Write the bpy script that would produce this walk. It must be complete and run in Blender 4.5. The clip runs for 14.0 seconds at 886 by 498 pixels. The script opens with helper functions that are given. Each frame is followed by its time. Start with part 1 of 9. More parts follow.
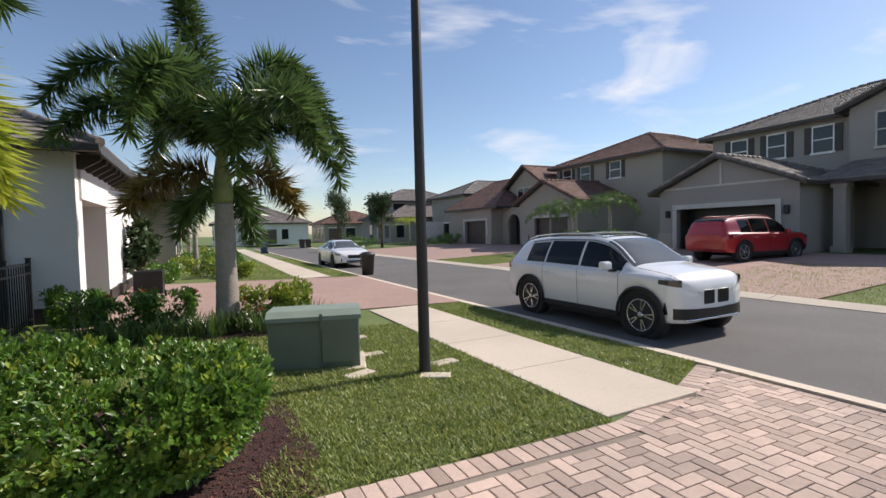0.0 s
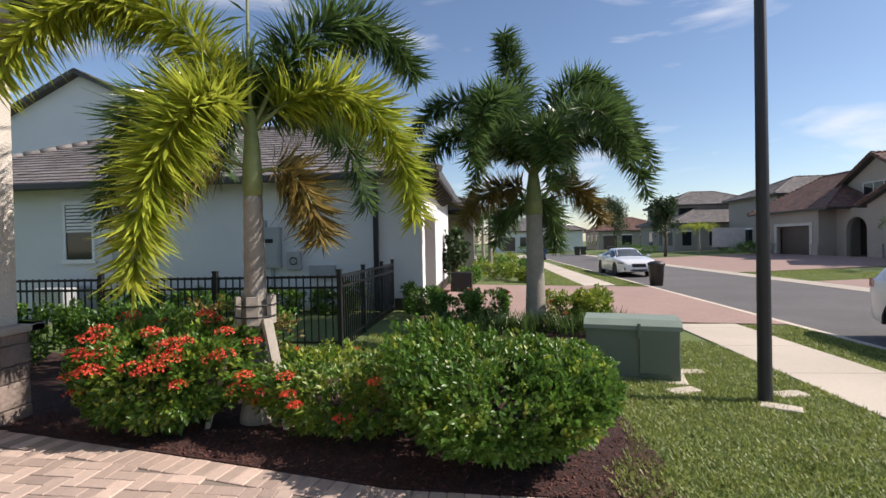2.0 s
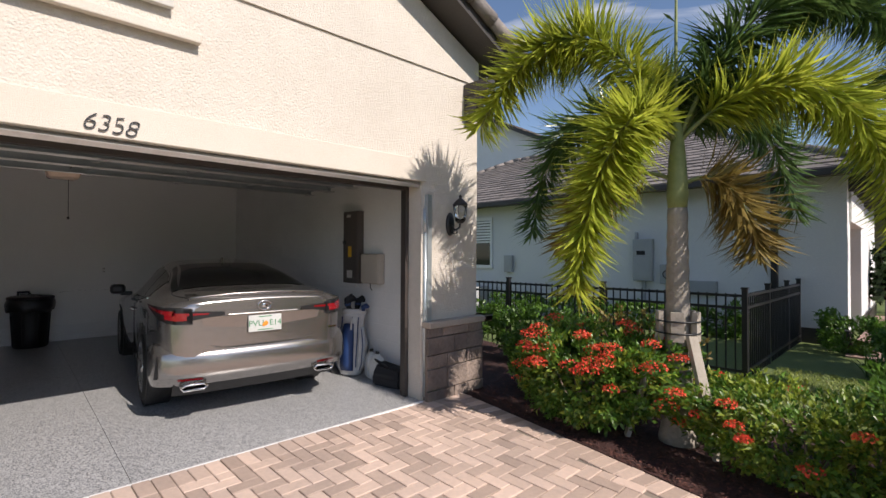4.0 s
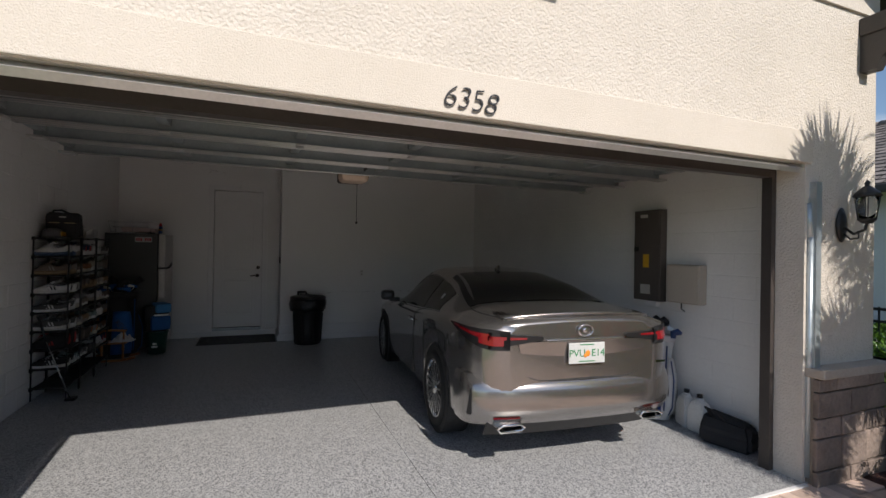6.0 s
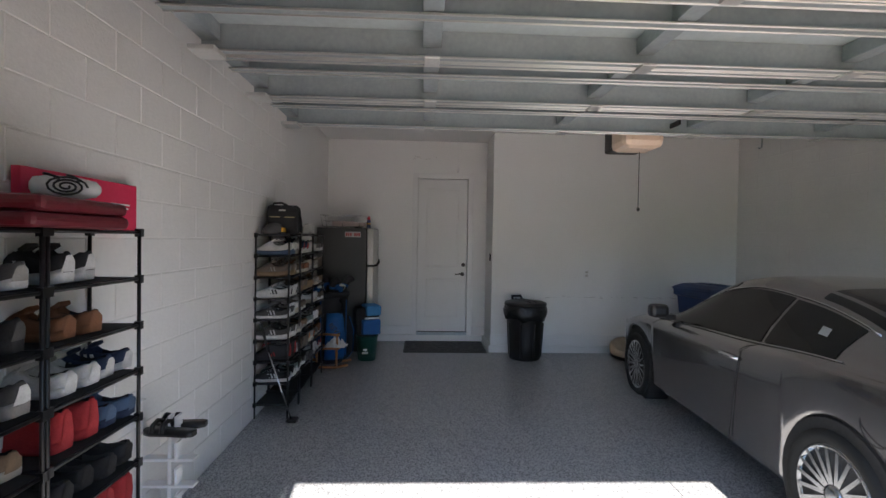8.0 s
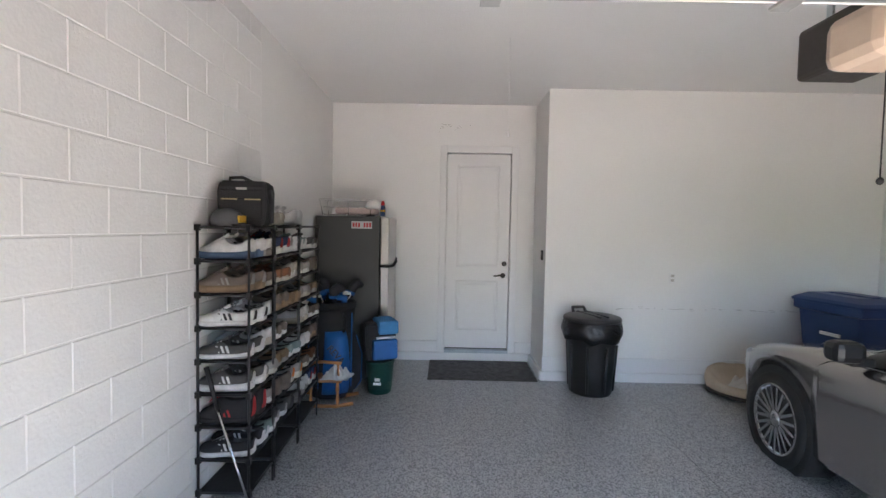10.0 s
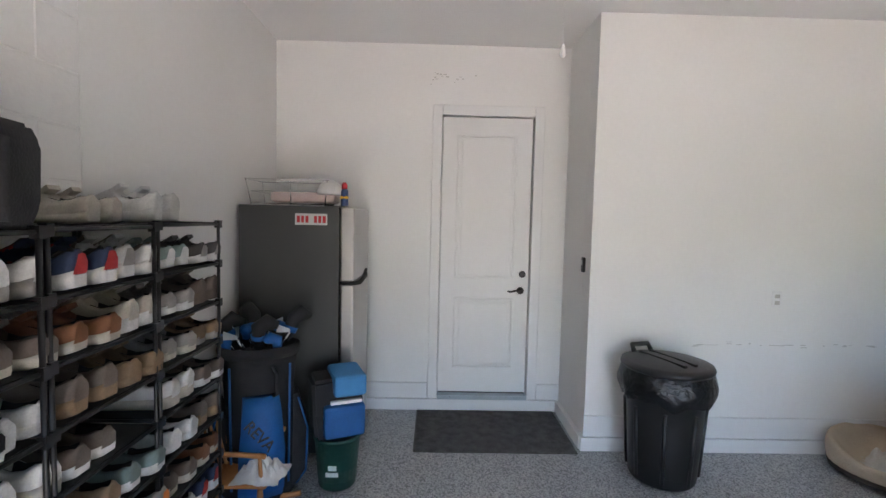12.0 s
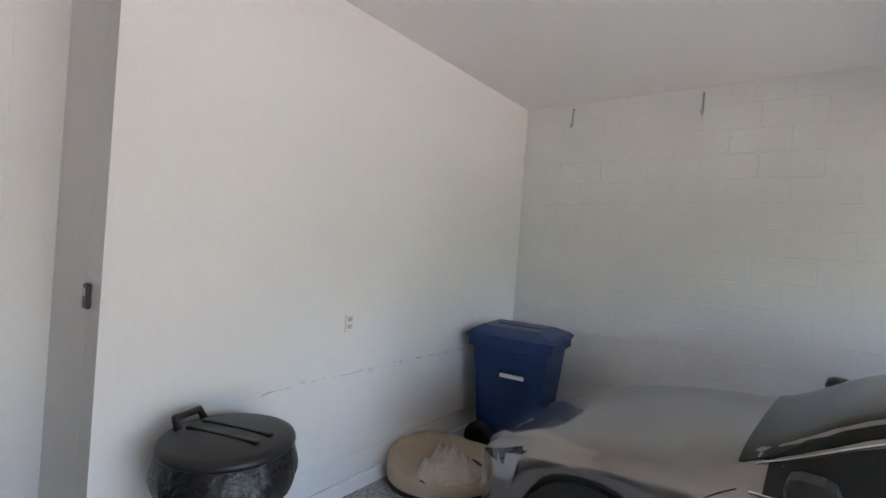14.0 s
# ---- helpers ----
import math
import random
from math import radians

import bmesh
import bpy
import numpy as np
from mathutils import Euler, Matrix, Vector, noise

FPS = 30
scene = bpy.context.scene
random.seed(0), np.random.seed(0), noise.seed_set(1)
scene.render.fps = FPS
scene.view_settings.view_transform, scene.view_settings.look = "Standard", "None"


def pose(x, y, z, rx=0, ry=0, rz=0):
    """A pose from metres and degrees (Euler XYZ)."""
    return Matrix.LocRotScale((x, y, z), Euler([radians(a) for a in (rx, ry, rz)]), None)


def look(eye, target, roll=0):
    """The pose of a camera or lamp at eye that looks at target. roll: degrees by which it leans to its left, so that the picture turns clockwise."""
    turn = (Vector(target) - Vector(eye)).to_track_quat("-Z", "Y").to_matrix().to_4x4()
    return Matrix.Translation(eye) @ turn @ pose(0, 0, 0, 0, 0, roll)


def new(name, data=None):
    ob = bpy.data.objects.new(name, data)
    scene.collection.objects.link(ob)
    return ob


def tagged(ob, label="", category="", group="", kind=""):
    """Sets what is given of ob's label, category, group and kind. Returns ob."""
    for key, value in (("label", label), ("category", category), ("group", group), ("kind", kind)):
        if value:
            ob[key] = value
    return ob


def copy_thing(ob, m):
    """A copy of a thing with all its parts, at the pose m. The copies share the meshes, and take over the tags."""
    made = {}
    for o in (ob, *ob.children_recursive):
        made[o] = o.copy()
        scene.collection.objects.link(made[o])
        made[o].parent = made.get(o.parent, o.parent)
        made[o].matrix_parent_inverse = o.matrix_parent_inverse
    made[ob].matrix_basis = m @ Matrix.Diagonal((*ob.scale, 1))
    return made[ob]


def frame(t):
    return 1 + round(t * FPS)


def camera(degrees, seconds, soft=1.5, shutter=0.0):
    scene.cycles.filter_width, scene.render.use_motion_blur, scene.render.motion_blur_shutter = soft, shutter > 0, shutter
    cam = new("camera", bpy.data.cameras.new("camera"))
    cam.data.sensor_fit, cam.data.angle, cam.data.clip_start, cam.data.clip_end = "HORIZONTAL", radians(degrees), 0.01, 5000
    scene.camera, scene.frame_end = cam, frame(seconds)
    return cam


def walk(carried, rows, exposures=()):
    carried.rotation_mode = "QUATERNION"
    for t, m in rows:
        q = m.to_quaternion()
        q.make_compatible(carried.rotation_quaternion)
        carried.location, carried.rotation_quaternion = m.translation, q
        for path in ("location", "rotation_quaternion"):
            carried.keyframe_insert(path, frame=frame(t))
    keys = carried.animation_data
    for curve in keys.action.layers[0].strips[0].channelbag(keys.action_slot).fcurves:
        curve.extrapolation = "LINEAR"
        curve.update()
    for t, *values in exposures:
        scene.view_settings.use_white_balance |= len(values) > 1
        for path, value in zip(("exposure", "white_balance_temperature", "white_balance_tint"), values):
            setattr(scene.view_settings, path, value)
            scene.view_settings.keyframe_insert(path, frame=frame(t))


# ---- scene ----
# camera and its walk
cam = camera(87.1, 14.0, soft=1.5)
PATH = [
    (0, (0.394, 0.114, 1.444), (1.270, 1.909, 1.355), -0.70),
    (0.5, (0.289, 0.114, 1.453), (0.974, 1.991, 1.379), -0.73),
    (1, (0.148, 0.100, 1.461), (0.586, 2.051, 1.401), -0.78),
    (1.5, (-0.024, 0.038, 1.472), (0.109, 2.033, 1.419), -0.85),
    (2, (-0.201, -0.041, 1.481), (-0.422, 1.946, 1.437), -0.75),
    (2.5, (-0.375, -0.149, 1.513), (-0.948, 1.766, 1.476), -0.6),
    (3, (-0.505, -0.224, 1.502), (-1.41, 1.559, 1.482), -0.3),
    (3.5, (-0.62, -0.306, 1.507), (-1.817, 1.297, 1.501), 0.1),
    (4, (-0.818, -0.328, 1.499), (-2.27, 1.046, 1.508), 0.3),
    (4.2, (-0.941, -0.31, 1.516), (-2.463, 0.988, 1.527), 0.5),
    (5.3, (-1.830, -0.620, 1.540), (-3.570, 0.355, 1.549), 0.9),
    (6.3, (-2.664, -0.884, 1.558), (-4.557, -0.24, 1.559), 1.2),
    (6.5, (-2.854, -0.943, 1.579), (-4.767, -0.357, 1.569), 1.4),
    (7, (-3.238, -1.123, 1.565), (-5.184, -0.662, 1.561), 1.4),
    (7.5, (-3.688, -1.224, 1.573), (-5.67, -0.959, 1.564), 1.1),
    (8, (-4.072, -1.398, 1.593), (-6.07, -1.316, 1.555), 1.0),
    (8.2, (-4.191, -1.46, 1.619), (-6.19, -1.437, 1.564), 1.0),
    (9.3, (-5.080, -1.492, 1.630), (-7.078, -1.490, 1.552), 1.05),
    (10.5, (-6.084, -1.499, 1.636), (-8.081, -1.525, 1.537), 1.1),
    (11, (-6.509, -1.535, 1.646), (-8.506, -1.56, 1.533), 1.1),
    (11.5, (-6.951, -1.579, 1.653), (-8.947, -1.6, 1.537), 1.2),
    (12, (-7.38, -1.55, 1.668), (-9.376, -1.511, 1.542), 1.3),
    (12.5, (-7.786, -1.548, 1.652), (-9.763, -1.28, 1.525), 1.6),
    (13, (-8.084, -1.466, 1.667), (-9.975, -0.824, 1.55), 2.8),
    (13.5, (-8.299, -1.314, 1.665), (-9.941, -0.175, 1.601), 4.0),
    (14, (-8.406, -1.106, 1.679), (-9.62, 0.483, 1.669), 4.2),
]
EXPOSURES = [(0.0, 0.38, 6620, 14), (2.5, 0.5, 6600, 15), (4.2, 0.36, 6600, 15), (6.3, 0.22, 6350, 12), (7.0, 0.7, 6150, 12), (7.5, 1.2, 6150, 12), (8.2, 2.45, 6150, 12), (10.3, 3.4, 6180, 12), (12.0, 3.54, 6160, 12), (13.0, 3.54, 6140, 12), (14.0, 3.48, 6100, 12)]
walk(cam, [(t, look(e, a, r)) for t, e, a, r in PATH], EXPOSURES)

# daylight: a clear morning sky with thin cirrus and a sun in front of the garage
SUN_ELEV, SUN_AZ = radians(40.6), radians(3.0)   # azimuth from +x towards +y
world = bpy.data.worlds.new("sky")
scene.world = world
world.use_nodes = True
wn, wl = world.node_tree.nodes, world.node_tree.links
wn.clear()
sky = wn.new("ShaderNodeTexSky")
sky.sky_type, sky.sun_disc = "NISHITA", False
sky.sun_elevation, sky.sun_rotation = SUN_ELEV, radians(90) - SUN_AZ
sky.air_density, sky.dust_density, sky.ozone_density = 1.0, 0.3, 2.5
wtc = wn.new("ShaderNodeTexCoord")
wmap = wn.new("ShaderNodeMapping")
wmap.inputs["Scale"].default_value = (1.2, 2.0, 6.0)
wno = wn.new("ShaderNodeTexNoise")
wno.inputs["Scale"].default_value, wno.inputs["Detail"].default_value, wno.inputs["Distortion"].default_value = 2.0, 8.0, 0.6
wramp = wn.new("ShaderNodeValToRGB")
wramp.color_ramp.elements[0].position, wramp.color_ramp.elements[1].position = 0.54, 0.80
wmix = wn.new("ShaderNodeMix")
wmix.data_type = "RGBA"
wmix.inputs["B"].default_value = (7.5, 7.6, 7.8, 1)
wbg, wout = wn.new("ShaderNodeBackground"), wn.new("ShaderNodeOutputWorld")
wbg.inputs["Strength"].default_value = 0.1
wl.new(wtc.outputs["Generated"], wmap.inputs["Vector"])
wl.new(wmap.outputs["Vector"], wno.inputs["Vector"])
wl.new(wno.outputs["Fac"], wramp.inputs["Fac"])
wl.new(wramp.outputs["Color"], wmix.inputs["Factor"])
wl.new(sky.outputs["Color"], wmix.inputs["A"])
wl.new(wmix.outputs["Result"], wbg.inputs["Color"])
wl.new(wbg.outputs["Background"], wout.inputs["Surface"])
sun = new("sun", bpy.data.lights.new("sun", "SUN"))
sun.data.energy, sun.data.angle, sun.data.color = 4.2, radians(0.55), (1.0, 0.93, 0.84)
SUN_DIR = Vector((math.cos(SUN_ELEV) * math.cos(SUN_AZ), math.cos(SUN_ELEV) * math.sin(SUN_AZ), math.sin(SUN_ELEV)))
sun.matrix_world = look(SUN_DIR * 60, (0, 0, 0))

# ---- materials ----
def mat(name, c1, c2=None, rough=0.6, metal=0.0, s1=2.5, s2=45.0, mix2=0.35, bump=0.0, bs=120.0, rand=0.0, island=0.0, coat=0.0, spec=0.5, rvar=0.1, trans=0.0, detail=4.0, sub=0.0):
    """Two-scale mottled surface: c1 to c2 by broad and fine noise, fine relief, per-piece variation."""
    m = bpy.data.materials.new(name)
    m.use_nodes = True
    n, l = m.node_tree.nodes, m.node_tree.links
    b = n["Principled BSDF"]
    c2 = c2 or tuple(min(1, v * 0.82) for v in c1)
    geo = n.new("ShaderNodeNewGeometry")
    na, nb = n.new("ShaderNodeTexNoise"), n.new("ShaderNodeTexNoise")
    na.inputs["Scale"].default_value, nb.inputs["Scale"].default_value = s1, s2
    na.inputs["Detail"].default_value, nb.inputs["Detail"].default_value = detail, 3.0
    for t in (na, nb):
        l.new(geo.outputs["Position"], t.inputs["Vector"])
    mx = n.new("ShaderNodeMath")
    mx.operation = "MULTIPLY_ADD"
    mx.inputs[1].default_value = mix2
    sc = n.new("ShaderNodeMath")
    sc.operation = "MULTIPLY"
    sc.inputs[1].default_value = 1 - mix2
    l.new(na.outputs["Fac"], sc.inputs[0])
    l.new(nb.outputs["Fac"], mx.inputs[0])
    l.new(sc.outputs[0], mx.inputs[2])
    rp = n.new("ShaderNodeMapRange")
    rp.inputs["From Min"].default_value, rp.inputs["From Max"].default_value = 0.35, 0.65
    l.new(mx.outputs[0], rp.inputs["Value"])
    cm = n.new("ShaderNodeMix")
    cm.data_type = "RGBA"
    cm.inputs["A"].default_value, cm.inputs["B"].default_value = (*c1, 1), (*c2, 1)
    l.new(rp.outputs[0], cm.inputs["Factor"])
    col = cm.outputs["Result"]
    if rand or island:
        hs = n.new("ShaderNodeHueSaturation")
        mr = n.new("ShaderNodeMapRange")
        amt = rand or island
        mr.inputs["To Min"].default_value, mr.inputs["To Max"].default_value = 1 - amt, 1 + amt
        if rand:
            oi = n.new("ShaderNodeObjectInfo")
            l.new(oi.outputs["Random"], mr.inputs["Value"])
        else:
            l.new(geo.outputs["Random Per Island"], mr.inputs["Value"])
        l.new(mr.outputs[0], hs.inputs["Value"])
        l.new(col, hs.inputs["Color"])
        col = hs.outputs["Color"]
    l.new(col, b.inputs["Base Color"])
    rr = n.new("ShaderNodeMapRange")
    rr.inputs["To Min"].default_value, rr.inputs["To Max"].default_value = max(0.02, rough - rvar), min(1, rough + rvar)
    l.new(nb.outputs["Fac"], rr.inputs["Value"])
    l.new(rr.outputs[0], b.inputs["Roughness"])
    b.inputs["Metallic"].default_value = metal
    b.inputs["Specular IOR Level"].default_value = spec
    b.inputs["Coat Weight"].default_value = coat
    b.inputs["Coat Roughness"].default_value = 0.04
    b.inputs["Transmission Weight"].default_value = trans
    if sub:
        b.inputs["Subsurface Weight"].default_value = sub
    if bump:
        nc = n.new("ShaderNodeTexNoise")
        nc.inputs["Scale"].default_value, nc.inputs["Detail"].default_value = bs, 4.0
        l.new(geo.outputs["Position"], nc.inputs["Vector"])
        bp = n.new("ShaderNodeBump")
        bp.inputs["Strength"].default_value, bp.inputs["Distance"].default_value = bump, 0.02
        l.new(nc.outputs["Fac"], bp.inputs["Height"])
        l.new(bp.outputs["Normal"], b.inputs["Normal"])
    return m


def leaf_mat(name, c1, c2, trans=0.35, rough=0.4):
    """Leaf: varied from leaf to leaf, glossy, letting some light through."""
    m = mat(name, c1, c2, rough=rough, s1=4, s2=30, island=0.35)
    n, l = m.node_tree.nodes, m.node_tree.links
    b = n["Principled BSDF"]
    src = b.inputs["Base Color"].links[0].from_socket
    tr, ad = n.new("ShaderNodeBsdfTranslucent"), n.new("ShaderNodeMixShader")
    ad.inputs["Fac"].default_value = trans
    l.new(src, tr.inputs["Color"])
    l.new(b.outputs[0], ad.inputs[1])
    l.new(tr.outputs[0], ad.inputs[2])
    l.new(ad.outputs[0], n["Material Output"].inputs["Surface"])
    return m


def glass_mat(name, tint=(0.8, 0.85, 0.85), dark=0.0):
    m = bpy.data.materials.new(name)
    m.use_nodes = True
    b = m.node_tree.nodes["Principled BSDF"]
    b.inputs["Base Color"].default_value = (*tint, 1)
    b.inputs["Roughness"].default_value = 0.02
    b.inputs["Transmission Weight"].default_value = 1 - dark
    b.inputs["IOR"].default_value = 1.45
    return m


def speckle_mat(name, base, chips, scale=160.0, rough=0.25):
    """Epoxy floor with flakes of several colours."""
    m = mat(name, base, tuple(v * 0.9 for v in base), rough=rough, s1=0.9, s2=300, bump=0.05, bs=300, spec=0.5)
    n, l = m.node_tree.nodes, m.node_tree.links
    b = n["Principled BSDF"]
    src = b.inputs["Base Color"].links[0].from_socket
    geo = n.new("ShaderNodeNewGeometry")
    vo = n.new("ShaderNodeTexVoronoi")
    vo.inputs["Scale"].default_value = scale
    l.new(geo.outputs["Position"], vo.inputs["Vector"])
    rp = n.new("ShaderNodeValToRGB")
    rp.color_ramp.interpolation = "CONSTANT"
    e = rp.color_ramp.elements
    e[0].position, e[0].color = 0.0, (*chips[0], 1)
    e[1].position, e[1].color = 0.28, (*chips[1], 1)
    for k, c in enumerate(chips[2:]):
        x = e.new(0.46 + 0.2 * k)
        x.color = (*c, 1)
    sep = n.new("ShaderNodeSeparateColor")
    l.new(vo.outputs["Color"], sep.inputs["Color"])
    l.new(sep.outputs["Red"], rp.inputs["Fac"])
    mx = n.new("ShaderNodeMix")
    mx.data_type = "RGBA"
    mx.inputs["Factor"].default_value = 0.55
    l.new(src, mx.inputs["A"])
    l.new(rp.outputs["Color"], mx.inputs["B"])
    l.new(mx.outputs["Result"], b.inputs["Base Color"])
    return m


M = {}
M["stucco"] = mat("stucco_cream", (0.66, 0.605, 0.53), (0.58, 0.53, 0.46), rough=0.9, s1=1.2, s2=18, bump=0.65, bs=60, rvar=0.05)
M["stucco_smooth"] = mat("stucco_band", (0.66, 0.60, 0.52), (0.60, 0.545, 0.465), rough=0.9, s1=1.5, s2=60, bump=0.35, bs=130, rvar=0.05)
M["stucco_white"] = mat("stucco_white", (0.78, 0.78, 0.76), (0.72, 0.72, 0.71), rough=0.9, s1=0.8, s2=25, bump=0.5, bs=60)
M["stucco_grey"] = mat("stucco_grey", (0.36, 0.33, 0.30), (0.32, 0.295, 0.27), rough=0.9, s1=0.4, s2=10, bump=0.4, bs=40)
M["stucco_tan"] = mat("stucco_tan", (0.40, 0.35, 0.29), (0.36, 0.31, 0.26), rough=0.9, s1=0.4, s2=10, bump=0.4, bs=40)
M["trim_pale"] = mat("trim_pale", (0.60, 0.57, 0.52), rough=0.8, s2=30)
M["wall_white"] = mat("painted_wall", (0.85, 0.84, 0.82), (0.81, 0.80, 0.78), rough=0.75, s1=1.1, s2=40, bump=0.12, bs=160)
M["block_white"] = mat("painted_block", (0.84, 0.83, 0.81), (0.78, 0.77, 0.755), rough=0.7, s1=1.6, s2=30, bump=0.14, bs=60)
M["ceiling"] = mat("ceiling_paint", (0.85, 0.84, 0.825), (0.82, 0.81, 0.79), rough=0.85, s1=0.8, s2=60, bump=0.25, bs=90)
M["trim_white"] = mat("white_semi_gloss", (0.82, 0.81, 0.80), (0.79, 0.78, 0.77), rough=0.4, s1=2, s2=50)
M["epoxy"] = speckle_mat("epoxy_flake_floor", (0.33, 0.335, 0.34), [(0.06, 0.06, 0.065), (0.30, 0.30, 0.31), (0.40, 0.41, 0.41), (0.62, 0.62, 0.61)], 130, 0.3)
M["concrete"] = mat("concrete", (0.62, 0.54, 0.43), (0.52, 0.45, 0.36), rough=0.9, s1=0.7, s2=25, bump=0.25, bs=90)
M["asphalt"] = mat("asphalt", (0.15, 0.142, 0.135), (0.11, 0.105, 0.10), rough=0.9, s1=0.5, s2=120, bump=0.4, bs=160)
M["mulch"] = mat("mulch", (0.075, 0.03, 0.025), (0.03, 0.014, 0.012), rough=0.95, s1=12, s2=70, bump=1.0, bs=60)
M["soil_grass"] = mat("turf", (0.14, 0.18, 0.05), (0.09, 0.13, 0.035), rough=0.95, s1=0.6, s2=25, bump=0.8, bs=40)
M["tile_grey"] = mat("roof_tile_grey", (0.24, 0.21, 0.19), (0.15, 0.135, 0.125), rough=0.75, s1=2.2, s2=12, bump=0.3, bs=30, island=0.22)
M["tile_brown"] = mat("roof_tile_brown", (0.22, 0.11, 0.075), (0.13, 0.075, 0.06), rough=0.75, s1=2.2, s2=12, bump=0.3, bs=30, island=0.3)
M["fascia"] = mat("dark_fascia", (0.055, 0.048, 0.044), rough=0.5)
M["black_metal"] = mat("black_powder_coat", (0.018, 0.018, 0.02), rough=0.45, s2=90)
M["bronze"] = mat("dark_bronze", (0.06, 0.05, 0.045), (0.045, 0.038, 0.034), rough=0.45)
M["galv"] = mat("galvanised_steel", (0.50, 0.55, 0.57), (0.42, 0.47, 0.49), rough=0.32, metal=0.6, s1=6, s2=40)
M["galv_light"] = mat("bright_steel", (0.62, 0.62, 0.60), (0.52, 0.52, 0.50), rough=0.35, metal=0.6, s1=5, s2=60)
M["stone"] = mat("ledge_stone", (0.27, 0.21, 0.175), (0.17, 0.135, 0.115), rough=0.9, s1=4, s2=30, bump=0.8, bs=26, rand=0.3)
M["stone_cap"] = mat("stone_cap", (0.44, 0.38, 0.32), rough=0.9, bump=0.4, bs=50)
M["paver"] = mat("clay_paver", (0.56, 0.42, 0.34), (0.44, 0.34, 0.285), rough=0.9, s1=1.3, s2=30, bump=0.4, bs=110, rand=0.28)
M["paver_i"] = mat("clay_paver_joined", (0.56, 0.42, 0.34), (0.44, 0.34, 0.285), rough=0.9, s1=1.3, s2=30, bump=0.4, bs=110, island=0.28)
M["joint_sand"] = mat("joint_sand", (0.30, 0.25, 0.20), (0.20, 0.165, 0.135), rough=1.0, s2=80, bump=0.4, bs=150)
M["garage_brown"] = mat("garage_door_brown", (0.105, 0.075, 0.062), rough=0.5, s2=60)
M["glass"] = glass_mat("window_glass")
M["dark_glass"] = mat("dark_window", (0.02, 0.024, 0.028), rough=0.05, rvar=0.02)
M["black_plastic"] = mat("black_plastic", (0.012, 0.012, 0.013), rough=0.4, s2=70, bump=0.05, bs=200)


# ---- mesh helpers ----
def bm_box(bm, x0, x1, y0, y1, z0, z1, bev=0.0):
    vs = [bm.verts.new(p) for p in ((x0, y0, z0), (x1, y0, z0), (x1, y1, z0), (x0, y1, z0), (x0, y0, z1), (x1, y0, z1), (x1, y1, z1), (x0, y1, z1))]
    fs = [bm.faces.new([vs[i] for i in q]) for q in ((3, 2, 1, 0), (4, 5, 6, 7), (0, 1, 5, 4), (1, 2, 6, 5), (2, 3, 7, 6), (3, 0, 4, 7))]
    if bev > 0:
        es = list({e for f in fs for e in f.edges})
        bmesh.ops.bevel(bm, geom=es, offset=bev, segments=2, profile=0.5, affect="EDGES")
    return vs


def bm_hexa(bm, pts):
    """A box with eight given corners: four below, four above, in turn."""
    vs = [bm.verts.new(p) for p in pts]
    for q in ((3, 2, 1, 0), (4, 5, 6, 7), (0, 1, 5, 4), (1, 2, 6, 5), (2, 3, 7, 6), (3, 0, 4, 7)):
        bm.faces.new([vs[i] for i in q])
    return vs


def bm_prism(bm, poly, d, axis="z", at=0.0):
    """A flat polygon pushed d along an axis. poly: (u, v) pairs in the two other axes, in x, y, z order."""
    def p(u, v, w):
        return {"x": (w, u, v), "y": (u, w, v), "z": (u, v, w)}[axis]
    a = [bm.verts.new(p(u, v, at)) for u, v in poly]
    b = [bm.verts.new(p(u, v, at + d)) for u, v in poly]
    k = len(poly)
    bm.faces.new(a[::-1])
    bm.faces.new(b)
    for i in range(k):
        bm.faces.new((a[i], a[(i + 1) % k], b[(i + 1) % k], b[i]))


def bm_rod(bm, p, q, r0, r1=None, seg=8, caps=True):
    """A round rod from p to q."""
    p, q = Vector(p), Vector(q)
    r1 = r0 if r1 is None else r1
    d = (q - p).normalized()
    u = d.orthogonal().normalized()
    v = d.cross(u)
    rings = []
    for c, r in ((p, r0), (q, r1)):
        rings.append([bm.verts.new(c + (u * math.cos(2 * math.pi * i / seg) + v * math.sin(2 * math.pi * i / seg)) * r) for i in range(seg)])
    for i in range(seg):
        bm.faces.new((rings[0][i], rings[0][(i + 1) % seg], rings[1][(i + 1) % seg], rings[1][i])).smooth = True
    if caps:
        bm.faces.new(rings[0][::-1])
        bm.faces.new(rings[1])


def bm_tube(bm, pts, r, seg=8, closed=False):
    """A round tube through points; r may be a list."""
    pts = [Vector(p) for p in pts]
    rs = r if isinstance(r, (list, tuple)) else [r] * len(pts)
    rings = []
    up = None
    for i, p in enumerate(pts):
        a = pts[i - 1] if i or closed else p
        b = pts[(i + 1) % len(pts)] if i + 1 < len(pts) or closed else p
        d = (b - a).normalized()
        if up is None:
            up = d.orthogonal().normalized()
        u = (up - d * up.dot(d)).normalized()
        up = u
        v = d.cross(u)
        rings.append([bm.verts.new(p + (u * math.cos(2 * math.pi * k / seg) + v * math.sin(2 * math.pi * k / seg)) * rs[i]) for k in range(seg)])
    n = len(rings)
    for i in range(n if closed else n - 1):
        a, b = rings[i], rings[(i + 1) % n]
        for k in range(seg):
            bm.faces.new((a[k], a[(k + 1) % seg], b[(k + 1) % seg], b[k])).smooth = True
    if not closed:
        bm.faces.new(rings[0][::-1])
        bm.faces.new(rings[-1])


